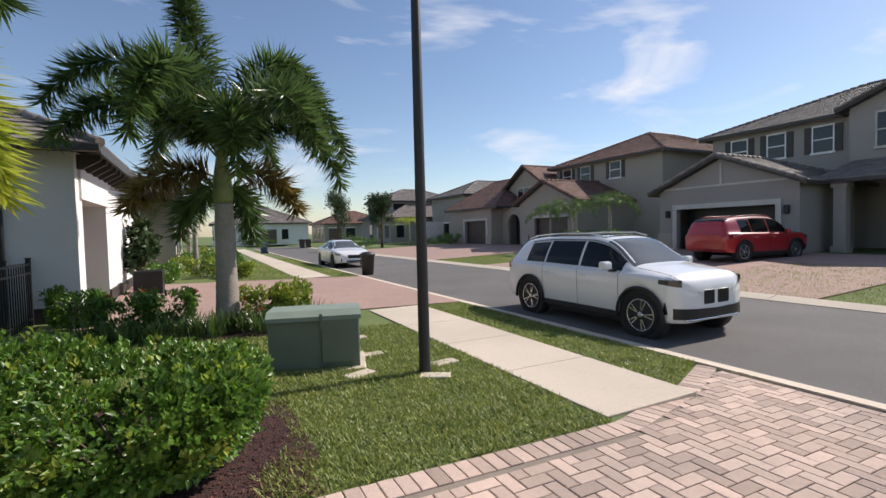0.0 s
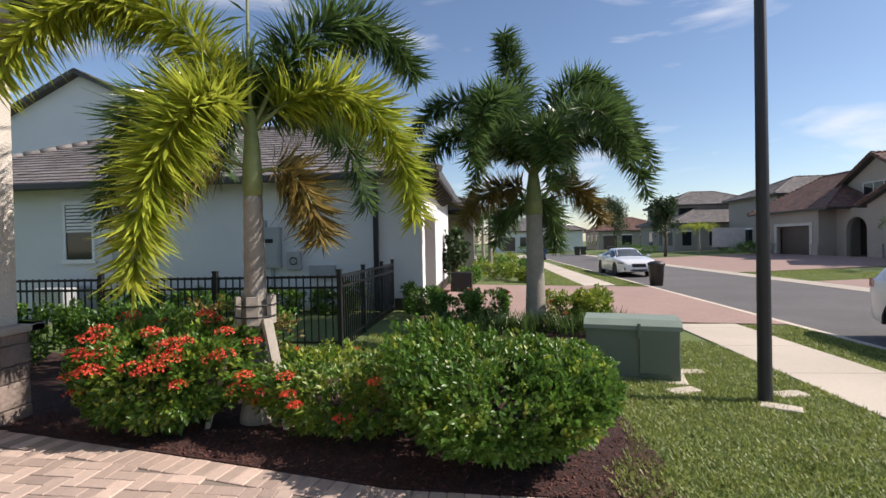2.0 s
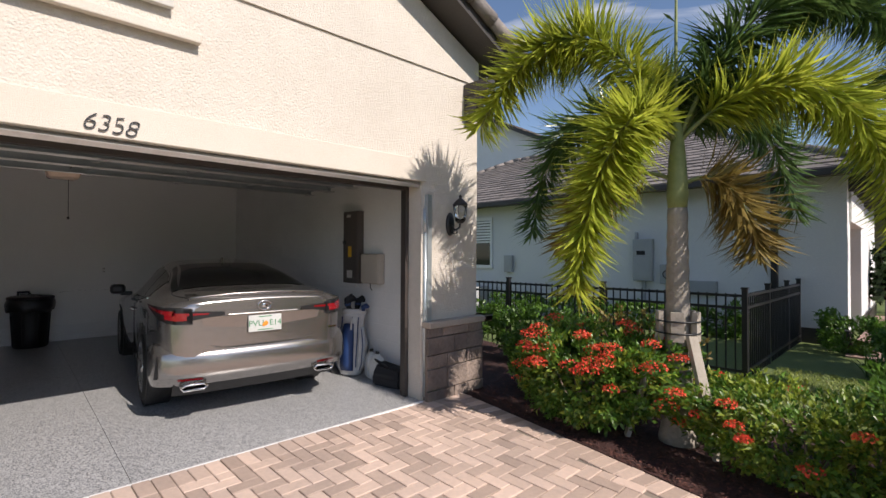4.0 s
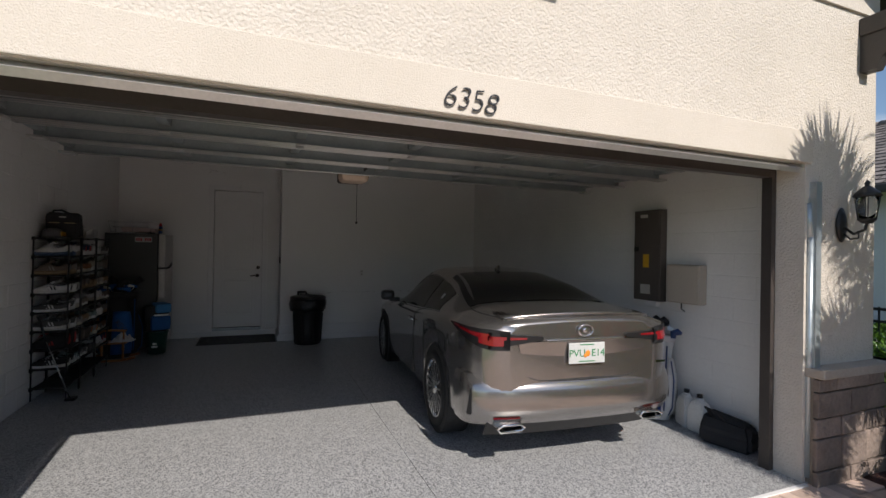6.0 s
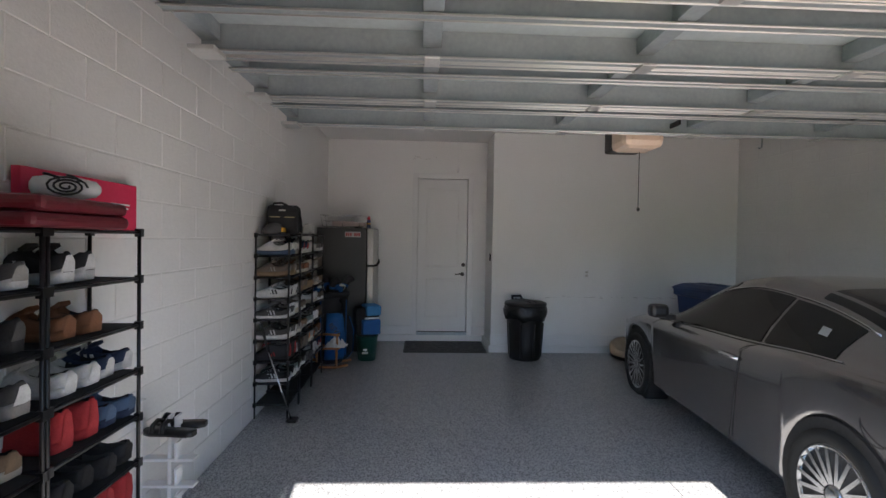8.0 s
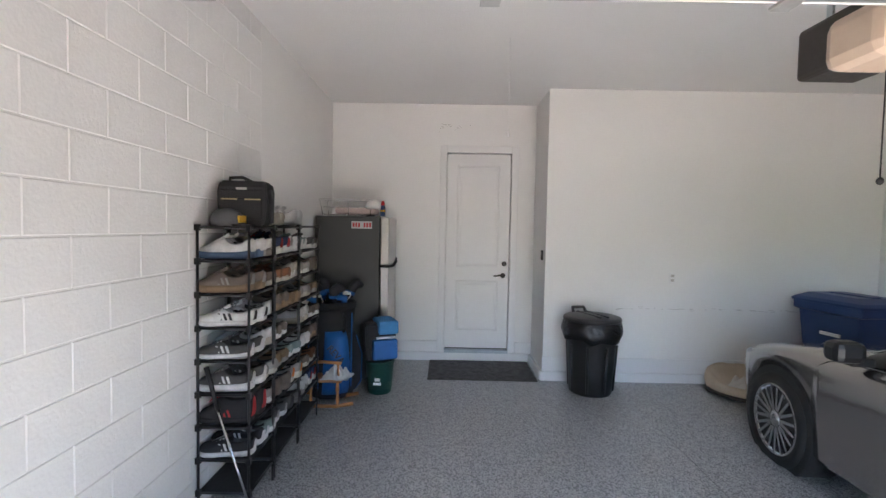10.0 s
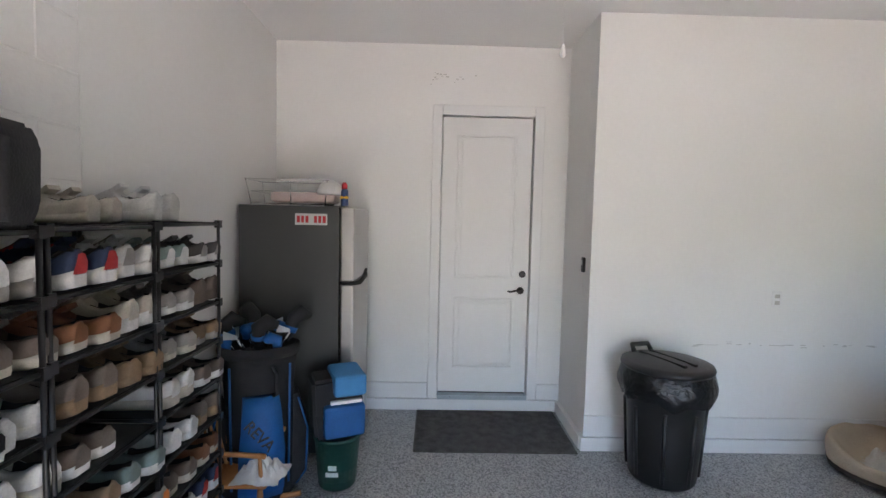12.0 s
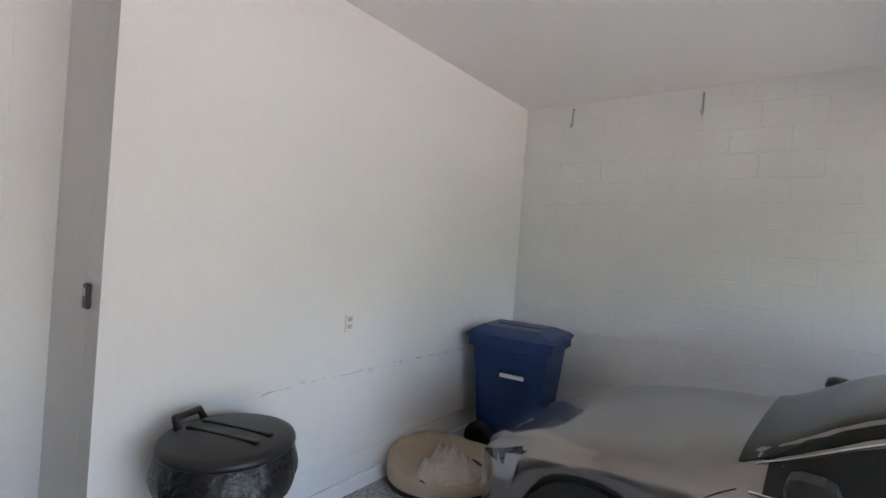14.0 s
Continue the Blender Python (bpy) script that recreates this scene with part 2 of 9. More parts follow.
def bm_lathe(bm, prof, cx=0.0, cy=0.0, seg=24, sx=1.0, sy=1.0, axis="z", at=0.0):
    """A turned body: prof is (radius, height) pairs; about z, or about y for wheels."""
    rings = []
    for r, h in prof:
        ring = []
        for i in range(seg):
            a = 2 * math.pi * i / seg
            u, v = math.cos(a) * r * sx, math.sin(a) * r * sy
            ring.append(bm.verts.new((cx + u, cy + v, h) if axis == "z" else (cx + u, at + h, cy + v)))
        rings.append(ring)
    for a, b in zip(rings, rings[1:]):
        for i in range(seg):
            bm.faces.new((a[i], a[(i + 1) % seg], b[(i + 1) % seg], b[i])).smooth = True
    if prof[0][0] > 1e-4:
        bm.faces.new(rings[0][::-1])
    if prof[-1][0] > 1e-4:
        bm.faces.new(rings[-1])


def bm_ball(bm, c, rx, ry, rz, seg=12, rings=8):
    prev = None
    c = Vector(c)
    for j in range(rings + 1):
        t = math.pi * j / rings
        if j in (0, rings):
            ring = [bm.verts.new(c + Vector((0, 0, rz * math.cos(t))))]
        else:
            ring = [bm.verts.new(c + Vector((rx * math.sin(t) * math.cos(2 * math.pi * i / seg), ry * math.sin(t) * math.sin(2 * math.pi * i / seg), rz * math.cos(t)))) for i in range(seg)]
        if prev:
            for i in range(seg):
                k = (i + 1) % seg
                f = (prev[0], ring[i], ring[k]) if len(prev) == 1 else (prev[i], ring[0], prev[k]) if len(ring) == 1 else (prev[i], ring[i], ring[k], prev[k])
                bm.faces.new(f).smooth = True
        prev = ring


def bm_loft(bm, rings, close_ends=True, smooth=True, around=True):
    """A skin through rings of equal length."""
    vr = [[bm.verts.new(p) for p in r] for r in rings]
    k = len(vr[0])
    for a, b in zip(vr, vr[1:]):
        for i in range(k if around else k - 1):
            j = (i + 1) % k
            bm.faces.new((a[i], a[j], b[j], b[i])).smooth = smooth
    if close_ends:
        bm.faces.new(vr[0][::-1])
        bm.faces.new(vr[-1])
    return vr


def finish(bm):
    bmesh.ops.recalc_face_normals(bm, faces=bm.faces)


def part(name, bm, material, parent=None, label="", m=None):
    """Links a bmesh as one mesh object under a thing or a part."""
    finish(bm)
    me = bpy.data.meshes.new(name)
    bm.to_mesh(me)
    bm.free()
    mats = material if isinstance(material, (list, tuple)) else [material]
    for x in mats:
        me.materials.append(x)
    ob = new(name, me)
    if parent is not None:
        ob.parent = parent
    if m is not None:
        ob.matrix_basis = m
    if label:
        ob["label"] = label
    return ob


def thing(name, x, y, z, label, category, group="", kind="", rz=0.0):
    e = new(name)
    e.empty_display_size = 0.1
    e.matrix_basis = pose(x, y, z, 0, 0, rz)
    return tagged(e, label, category, group, kind)


def setting(name, bm, material, label, category="structure"):
    return tagged(part(name, bm, material), label, category, "", "structure")


def pieces_from_verts(name, verts, faces, material, parent, label="", smooth=False):
    me = bpy.data.meshes.new(name)
    me.from_pydata(verts, [], faces)
    me.materials.append(material)
    if smooth:
        me.polygons.foreach_set("use_smooth", [True] * len(me.polygons))
    ob = new(name, me)
    ob.parent = parent
    if label:
        ob["label"] = label
    return ob


def B(*boxes, bev=0.0):
    bm = bmesh.new()
    for b in boxes:
        bm_box(bm, *b, bev=bev)
    return bm


def ground_z(x):
    """Height of the ground from the garage's back to the road."""
    k = [(-10.7, 0.0), (-4.3, -0.09), (3.7, -0.30), (6.1, -0.36), (6.55, -0.44), (12.25, -0.44), (12.7, -0.36), (18, -0.2), (24, 0.0), (400, 0.0)]
    if x <= k[0][0]:
        return 0.0
    for (a, za), (b, zb) in zip(k, k[1:]):
        if x <= b:
            return za + (zb - za) * (x - a) / (b - a)
    return 0.0

# ---- ground, road, pavements ----
FX = -4.57         # front face of the garage wall
YL, YR = -2.15, 2.90   # garage opening
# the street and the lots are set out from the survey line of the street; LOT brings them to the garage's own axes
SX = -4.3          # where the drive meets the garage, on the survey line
LOT = pose(-0.257, 0.285, 0.060, -0.55, -0.50, 1.14)
street, before = [], set(bpy.data.objects)
bm = bmesh.new()
prof = [(-400, -0.32), (-12, -0.32), (-4.3, -0.115), (3.7, -0.312), (6.0, -0.372), (6.5, -0.56), (12.3, -0.56), (12.75, -0.39), (18, -0.23), (24, -0.03), (60, -0.03), (900, -0.5)]
ys = [-900, -200, -20, 0, 20, 60, 200, 900]
grid = [[bm.verts.new((x, y, z)) for y in ys] for x, z in prof]
for a, b in zip(grid, grid[1:]):
    for j in range(len(ys) - 1):
        bm.faces.new((a[j], a[j + 1], b[j + 1], b[j]))
setting("ground", bm, M["soil_grass"], "mown green lawn and verge between the houses", "ground")


def strip(x0, x1, y0, y1, lift, thick, n=2):
    """A slab that follows the ground's fall."""
    bm = bmesh.new()
    xs = [x0 + (x1 - x0) * i / n for i in range(n + 1)]
    for a, b in zip(xs, xs[1:]):
        za, zb = ground_z(a) + lift, ground_z(b) + lift
        bm_hexa(bm, [(a, y0, za - thick), (b, y0, zb - thick), (b, y1, zb - thick), (a, y1, za - thick), (a, y0, za), (b, y0, zb), (b, y1, zb), (a, y1, za)])
    return bm


setting("road", B((6.5, 12.3, -120, 62, -0.60, -0.44), (-60, 90, 62, 69, -0.60, -0.45)), M["asphalt"], "grey asphalt residential street", "road")
bm = bmesh.new()
for x0, x1, za, zb in ((6.1, 6.52, -0.345, -0.425), (12.28, 12.7, -0.425, -0.345)):
    y = -30.0
    while y < 62:
        bm_hexa(bm, [(x0, y, -0.6), (x1, y, -0.6), (x1, y + 2.99, -0.6), (x0, y + 2.99, -0.6), (x0, y, za), (x1, y, zb), (x1, y + 2.99, zb), (x0, y + 2.99, za)])
        y += 3.0
setting("kerb", bm, M["concrete"], "pale concrete kerb with a shallow gutter", "kerb")
pave = tagged(new("pavement"), "pale concrete sidewalk in cast slabs", "pavement", "", "structure")
for y0, y1 in ((2.75, 9.4), (17.8, 60), (-40, -2.9)):
    y = y0
    while y < y1 - 0.2:
        e = min(y + 1.55, y1)
        part("slab", B((3.75, 4.98, y, e - 0.012, -0.5, -0.292), bev=0.008), M["concrete"], pave)
        y = e
# neighbour's drive, brick coloured
M["drive_brick"] = mat("paver_drive_far", (0.40, 0.27, 0.22), (0.31, 0.21, 0.175), rough=0.9, s1=1.5, s2=14, mix2=0.6, bump=0.3, bs=60)
setting("driveway_1", strip(-1.4, 6.1, 9.6, 17.6, 0.012, 0.1, 4), M["drive_brick"], "red-brown paver driveway of the white house", "driveway")
setting("driveway_2", strip(12.7, 24, 5.2, 19.0, 0.012, 0.1, 4), M["drive_brick"], "paver driveway of the grey house across the street", "driveway")
setting("driveway_3", strip(12.7, 24, 24.5, 43.0, 0.012, 0.1, 4), M["drive_brick"], "paver driveway of the tan house across the street", "driveway")

street += [o for o in bpy.data.objects if o not in before]

# ---- garage shell ----
EZ, HEAD = 3.135, 2.235
WR = 3.16          # inner face of the wall beside the car
garage_floor = bmesh.new()
bm_hexa(garage_floor, [(-11.6, -2.9, -0.3), (-10.7, -2.9, -0.3), (-10.7, WR, -0.3), (-11.6, WR, -0.3), (-11.6, -2.9, 0), (-10.7, -2.9, 0), (-10.7, WR, 0), (-11.6, WR, 0)])
for x0, x1, y0, y1 in ((-10.7, -8.05, -2.9, 0.32), (-10.7, -8.05, 0.3235, WR), (-8.0465, FX + 0.02, -2.9, 0.32), (-8.0465, FX + 0.02, 0.3235, WR)):
    za, zb = ground_z(x0), ground_z(x1)
    bm_hexa(garage_floor, [(x0, y0, -0.3), (x1, y0, -0.3), (x1, y1, -0.3), (x0, y1, -0.3), (x0, y0, za), (x1, y0, zb), (x1, y1, zb), (x0, y1, za)])
setting("floor", garage_floor, M["epoxy"], "grey speckled epoxy garage floor", "floor")
setting("ceiling", B((-11.6, FX - 0.2, -3.1, WR + 0.2, EZ, EZ + 0.12)), M["ceiling"], "white painted garage ceiling", "ceiling")

bm = bmesh.new()   # back wall with the alcove and the door's opening
bm_box(bm, -10.87, -10.70, -0.42, WR + 0.2, -0.1, EZ)
bm_box(bm, -11.4, -10.872, -0.42, -0.25, -0.1, EZ)
bm_box(bm, -11.58, -11.4, -3.1, -1.50, -0.1, EZ)
bm_box(bm, -11.58, -11.4, -0.71, -0.25, -0.1, EZ)
bm_box(bm, -11.58, -11.4, -1.50, -0.71, 2.555, EZ)
bm_box(bm, -11.58, -11.4, -1.50, -0.71, -0.1, 0.125)
setting("wall_back", bm, M["wall_white"], "white painted drywall at the garage's back", "wall")
bm = bmesh.new()
bm_box(bm, -11.398, -9.2, -3.1, -2.90, -0.1, EZ)
setting("wall_side", bm, M["wall_white"], "smooth white drywall beside the refrigerator", "wall")


def block_wall(name, y_face, y_back, x0, x1, label, proud):
    """Painted concrete block: a core and single blocks proud of recessed joints."""
    lo, hi = min(y_face, y_back), max(y_face, y_back)
    s = 1 if y_face > y_back else -1
    w = setting(name, B((x0, x1, min(y_back, y_face - s * 0.004), max(y_back, y_face - s * 0.004), -0.3, EZ)), M["block_white"], label, "wall")
    cache = {}
    row, z = 0, -0.02
    while z < EZ - 0.03:
        h = min(0.193, EZ - 0.004 - z)
        x = x0 - (0.2 if row % 2 else 0.0)
        while x < x1 - 0.02:
            a, b = max(x, x0 + 0.002), min(x + 0.393, x1 - 0.002)
            if b - a > 0.03:
                key = (round(b - a, 3), round(h, 3))
                if key not in cache:
                    ln, hh, c = b - a, h, 0.003
                    f = s * proud
                    v = [(0, 0, 0), (ln, 0, 0), (ln, 0, hh), (0, 0, hh), (c, f, c), (ln - c, f, c), (ln - c, f, hh - c), (c, f, hh - c)]
                    fc = [(4, 5, 6, 7), (0, 1, 5, 4), (1, 2, 6, 5), (2, 3, 7, 6), (3, 0, 4, 7)]
                    if s > 0:
                        fc = [q[::-1] for q in fc]
                    me = bpy.data.meshes.new("block")
                    me.from_pydata(v, [], fc)
                    me.materials.append(M["block_white"])
                    cache[key] = me
                ob = new("block", cache[key])
                ob.parent = w
                ob.location = (a, y_face - s * 0.004 + random.uniform(-0.0006, 0.0006), z)
            x += 0.4
        z += 0.2
        row += 1
    return w


WALLS_OF_BLOCK = [("wall_left", -2.9, -3.1, -9.2, FX - 0.2, "white painted concrete block wall behind the shoe racks", 0.0046),
                  ("wall_right", WR, WR + 0.2, -10.698, FX - 0.2, "white painted concrete block wall beside the car", 0.0018)]

# front wall with the garage opening, gable above
APEX_Y, APEX_Z, RAKE = 0.47, 5.25, 0.455
EAVE_YR, EAVE_YL = 3.77, -3.2


def rake_z(y):
    return APEX_Z - abs(y - APEX_Y) * RAKE


bm = bmesh.new()
bm_box(bm, FX - 0.2, FX, EAVE_YL, YL, -0.4, HEAD)
bm_box(bm, FX - 0.2, FX, YR, EAVE_YR, -0.4, HEAD)
bm_prism(bm, [(EAVE_YL, HEAD), (EAVE_YR, HEAD), (EAVE_YR, rake_z(EAVE_YR)), (APEX_Y, APEX_Z), (EAVE_YL, rake_z(EAVE_YL))], 0.2, "x", FX - 0.2)
bm_box(bm, -12, FX - 0.2, WR + 0.202, EAVE_YR, -0.4, 3.55)
bm_box(bm, FX - 0.2, FX - 0.02, -9, EAVE_YL, -0.4, 3.4)
setting("wall_front", bm, M["stucco"], "cream stucco gable wall around the garage opening", "wall")
setting("trim", B((FX - 0.002, FX + 0.025, YL - 0.35, YR + 0.05, HEAD + 0.002, HEAD + 0.235), bev=0.006), M["stucco_smooth"], "smooth cream stucco band above the garage opening", "trim")
bm = bmesh.new()
bm_prism(bm, [(EAVE_YL, 3.46), (EAVE_YR, 3.46), (EAVE_YR, rake_z(EAVE_YR) - 0.02), (APEX_Y, APEX_Z - 0.06), (EAVE_YL, rake_z(EAVE_YL) - 0.02)], 0.018, "x", FX + 0.002)
setting("gable_panel", bm, M["stucco"], "cream stucco gable panel standing proud of the wall", "trim")
# reveal of the opening: bronze door stop and jamb lining
bm = bmesh.new()
bm_box(bm, FX - 0.28, FX - 0.202, YL + 0.002, YL + 0.05, -0.09, HEAD - 0.002)
bm_box(bm, FX - 0.28, FX - 0.202, YR - 0.05, YR - 0.002, -0.09, HEAD - 0.002)
bm_box(bm, FX - 0.28, FX - 0.202, YL + 0.05, YR - 0.05, HEAD - 0.075, HEAD - 0.002)
setting("door_stop", bm, M["bronze"], "dark bronze trim lining the garage opening", "trim")
# white sealing line where floor meets drive
setting("threshold", B((FX + 0.02, FX + 0.05, YL, YR, -0.3, -0.083)), M["trim_white"], "pale strip along the garage floor's edge", "trim")

# high faux window in the gable: sill and grey shutter edge
w = thing("gable_window", FX + 0.02, -0.64, 3.0, "small gable window with grey shutter above a stucco sill", "window", kind="structure")
part("sill", B((0.0, 0.06, -0.9, 1.36, 0.0, 0.07), bev=0.008), M["stucco_smooth"], w)
part("shutter", B((0.0, 0.05, 0.75, 1.18, 0.2, 1.15), bev=0.008), M["trim_pale"], w, "grey louvred shutter")
part("shutter", B((0.0, 0.05, -1.0, -0.57, 0.2, 1.15), bev=0.008), M["trim_pale"], w, "grey louvred shutter")
part("pane", B((0.0, 0.02, -0.55, 0.73, 0.2, 1.15)), M["dark_glass"], w)

# stone base with cap on the right pier
base = thing("stone_base", FX, 3.34, -0.12, "brown ledge-stone base with a pale cap beside the garage", "stone base", kind="structure")
part("cap", B((-0.15, 0.13, -0.42, 0.58, 0.80, 0.87), (-0.8, 0.13, 0.435, 0.58, 0.80, 0.87), bev=0.012), M["stone_cap"], base, "pale cut-stone cap")
part("backing", B((0.002, 0.05, -0.40, 0.45, -0.2, 0.80), (-1.5, 0.05, 0.432, 0.47, -0.2, 0.80)), M["joint_sand"], base)
rs = random.Random(5)
z, row = -0.1, 0
while z < 0.78:
    h = min(rs.choice((0.15, 0.19, 0.23)), 0.80 - z)
    y = -0.415
    while y < 0.47:
        l_ = min(rs.choice((0.22, 0.3, 0.4, 0.46)), 0.475 - y)
        if l_ > 0.05:
            part("stone", B((0.05, 0.07 + rs.random() * 0.025, y + 0.005, y + l_ - 0.005, z + 0.005, z + h - 0.005), bev=0.008), M["stone"], base)
        y += l_
    x = 0.05
    while x > -1.2:
        l_ = rs.choice((0.25, 0.35, 0.45))
        part("stone", B((x - l_ + 0.005, x - 0.005, 0.47, 0.49 + rs.random() * 0.02, z + 0.005, z + h - 0.005), bev=0.008), M["stone"], base)
        x -= l_
    z += h


def tile_plane(bm, e0, e1, r0, r1, rise=0.035, course=0.34, wide=0.32, seed=1):
    """Courses of roof tiles between an eave edge e0-e1 and a ridge edge r0-r1."""
    rs = random.Random(seed)
    e0, e1, r0, r1 = Vector(e0), Vector(e1), Vector(r0), Vector(r1)
    nrm = (e1 - e0).cross(r0 - e0 if (r0 - e0).length > 0.01 else r1 - e0).normalized()
    if nrm.z < 0:
        nrm = -nrm
    n = max(2, int(max((r0 - e0).length, (r1 - e1).length) / course))
    for i in range(n):
        a0, a1 = e0.lerp(r0, i / n), e1.lerp(r1, i / n)
        b0, b1 = e0.lerp(r0, (i + 1.12) / n), e1.lerp(r1, (i + 1.12) / n)
        k = max(1, int((a1 - a0).length / wide))
        for j in range(k):
            u, v = (j + 0.03) / k, (j + 0.97) / k
            h = rise + rs.uniform(-0.006, 0.006)
            p = [a0.lerp(a1, u), a0.lerp(a1, v), b0.lerp(b1, v), b0.lerp(b1, u)]
            q = [bm.verts.new(p[0]), bm.verts.new(p[1]), bm.verts.new(p[1] + nrm * h), bm.verts.new(p[0] + nrm * h), bm.verts.new(p[2] + nrm * 0.008), bm.verts.new(p[3] + nrm * 0.008)]
            bm.faces.new((q[0], q[1], q[2], q[3]))
            bm.faces.new((q[3], q[2], q[4], q[5]))


def roof_slab(bm, pts, t=0.10):
    """The deck under the tiles."""
    top = [bm.verts.new(p) for p in pts]
    low = [bm.verts.new((p[0], p[1], p[2] - t)) for p in pts]
    bm.faces.new(top)
    bm.faces.new(low[::-1])
    for i in range(len(pts)):
        bm.faces.new((top[i], low[i], low[(i + 1) % len(pts)], top[(i + 1) % len(pts)]))


# own roof over the garage
roof = thing("roof", FX, APEX_Y, APEX_Z, "gabled grey concrete tile roof over the garage", "roof", kind="structure")
roof.matrix_basis = Matrix()
for s, ye in ((1, EAVE_YR + 0.42), (-1, EAVE_YL - 0.42)):
    ze = rake_z(ye)
    zr = APEX_Z + 0.02
    bm = bmesh.new()
    roof_slab(bm, [(FX + 0.36, ye, ze + 0.14), (-14, ye, ze + 0.14), (-14, APEX_Y, zr + 0.14), (FX + 0.36, APEX_Y, zr + 0.14)], 0.13)
    part("roof_deck", bm, M["fascia"], roof, "dark fascia and soffit")
    bm = bmesh.new()
    tile_plane(bm, (FX + 0.42, ye + s * 0.05, ze + 0.12), (-14, ye + s * 0.05, ze + 0.12), (FX + 0.42, APEX_Y, zr + 0.145), (-14, APEX_Y, zr + 0.145), 0.05, seed=3)
    part("roof_tiles", bm, M["tile_grey"], roof, "flat grey concrete tiles")
    # rounded rake tiles along the gable edge
    L = (Vector((0, ye, ze)) - Vector((0, APEX_Y, zr))).length
    bm = bmesh.new()
    k = int(L / 0.33)
    for i in range(k):
        t0, t1 = i / k, (i + 0.97) / k
        p, q = Vector((FX + 0.40, ye, ze + 0.19)).lerp(Vector((FX + 0.40, APEX_Y, zr + 0.21)), t0), Vector((FX + 0.40, ye, ze + 0.19)).lerp(Vector((FX + 0.40, APEX_Y, zr + 0.21)), t1)
        bm_rod(bm, p, q, 0.085, 0.07, 8)
    part("rake_tiles", bm, M["tile_grey"], roof, "rounded rake tiles")
br = thing("eave_bracket", FX, 3.59, 3.0, "dark painted wooden bracket under the roof's corner", "bracket", kind="structure")
part("arm", B((0.0, 0.36, -0.06, 0.08, 0.28, 0.42), bev=0.01), M["fascia"], br)
bm = bmesh.new()
bm_prism(bm, [(0.0, 0.0), (0.10, 0.0), (0.14, 0.08), (0.28, 0.22), (0.28, 0.28), (0.0, 0.28)], 0.1, "y", -0.04)
part("corbel", bm, M["fascia"], br)

# ---- houses ----
before = set(bpy.data.objects)
def gable_box(h, x0, x1, y0, y1, z0, z1, wall):
    part("wall", B((x0, x1, y0, y1, z0, z1)), wall, h)


def hip_roof(h, x0, x1, y0, y1, z, over, pitch, tile, along="y", gable0=False, gable1=False, wall=None, seed=1):
    """A hipped or gabled tile roof on a rectangle; gable ends carry a wall triangle."""
    X0, X1, Y0, Y1 = x0 - over, x1 + over, y0 - over, y1 + over
    if along == "y":
        half = (X1 - X0) / 2
        rz = z + half * pitch
        xm = (X0 + X1) / 2
        ya, yb = (Y0 if gable0 else Y0 + half), (Y1 if gable1 else Y1 - half)
        a, b = (xm, ya, rz), (xm, yb, rz)
        planes = [((X0, Y0, z), (X0, Y1, z), a, b), ((X1, Y1, z), (X1, Y0, z), b, a)]
        ends = [(gable0, (X1, Y0, z), (X0, Y0, z), a, y0, 1), (gable1, (X0, Y1, z), (X1, Y1, z), b, y1, 1)]
    else:
        half = (Y1 - Y0) / 2
        rz = z + half * pitch
        ym = (Y0 + Y1) / 2
        xa, xb = (X0 if gable0 else X0 + half), (X1 if gable1 else X1 - half)
        a, b = (xa, ym, rz), (xb, ym, rz)
        planes = [((X1, Y0, z), (X0, Y0, z), b, a), ((X0, Y1, z), (X1, Y1, z), a, b)]
        ends = [(gable0, (X0, Y0, z), (X0, Y1, z), a, x0, 0), (gable1, (X1, Y1, z), (X1, Y0, z), b, x1, 0)]
    deck, tiles, gab = bmesh.new(), bmesh.new(), bmesh.new()
    for e0, e1, r0, r1 in planes:
        roof_slab(deck, [e0, e1, r1, r0], 0.16)
        tile_plane(tiles, e0, e1, r0, r1, seed=seed)
    for g, e0, e1, r, w, ax in ends:
        if not g:
            roof_slab(deck, [e0, e1, r], 0.16)
            tile_plane(tiles, e0, e1, r, r, seed=seed + 3)
        else:
            s = over * pitch
            if ax == 1:
                bm_prism(gab, [(x0, z + 0.0), (x1, z + 0.0), (x1, z + s - 0.17), ((x0 + x1) / 2, r[2] - 0.17), (x0, z + s - 0.17)], 0.2, "y", w if w == y0 else w - 0.2)
            else:
                bm_prism(gab, [(y0, z + 0.0), (y1, z + 0.0), (y1, z + s - 0.17), ((y0 + y1) / 2, r[2] - 0.17), (y0, z + s - 0.17)], 0.2, "x", w if w == x0 else w - 0.2)
    rf = part("roof", deck, M["fascia"], h, "dark fascia and soffit")
    part("roof_tiles", tiles, tile, rf)
    # ridge and hip caps
    caps = bmesh.new()
    def run(p, q):
        p, q = Vector(p), Vector(q)
        if (p - q).length < 0.3:
            return
        k = max(1, int((p - q).length / 0.4))
        for i in range(k):
            bm_rod(caps, p.lerp(q, i / k) + Vector((0, 0, 0.03)), p.lerp(q, (i + 0.96) / k) + Vector((0, 0, 0.03)), 0.10, 0.085, 6)
    run(a, b)
    for g, e0, e1, r, w, ax in ends:
        run(e0, r)
        run(e1, r)
    part("ridge_tiles", caps, tile, rf)
    if wall and (gable0 or gable1):
        part("gable", gab, wall, h)
    else:
        gab.free()


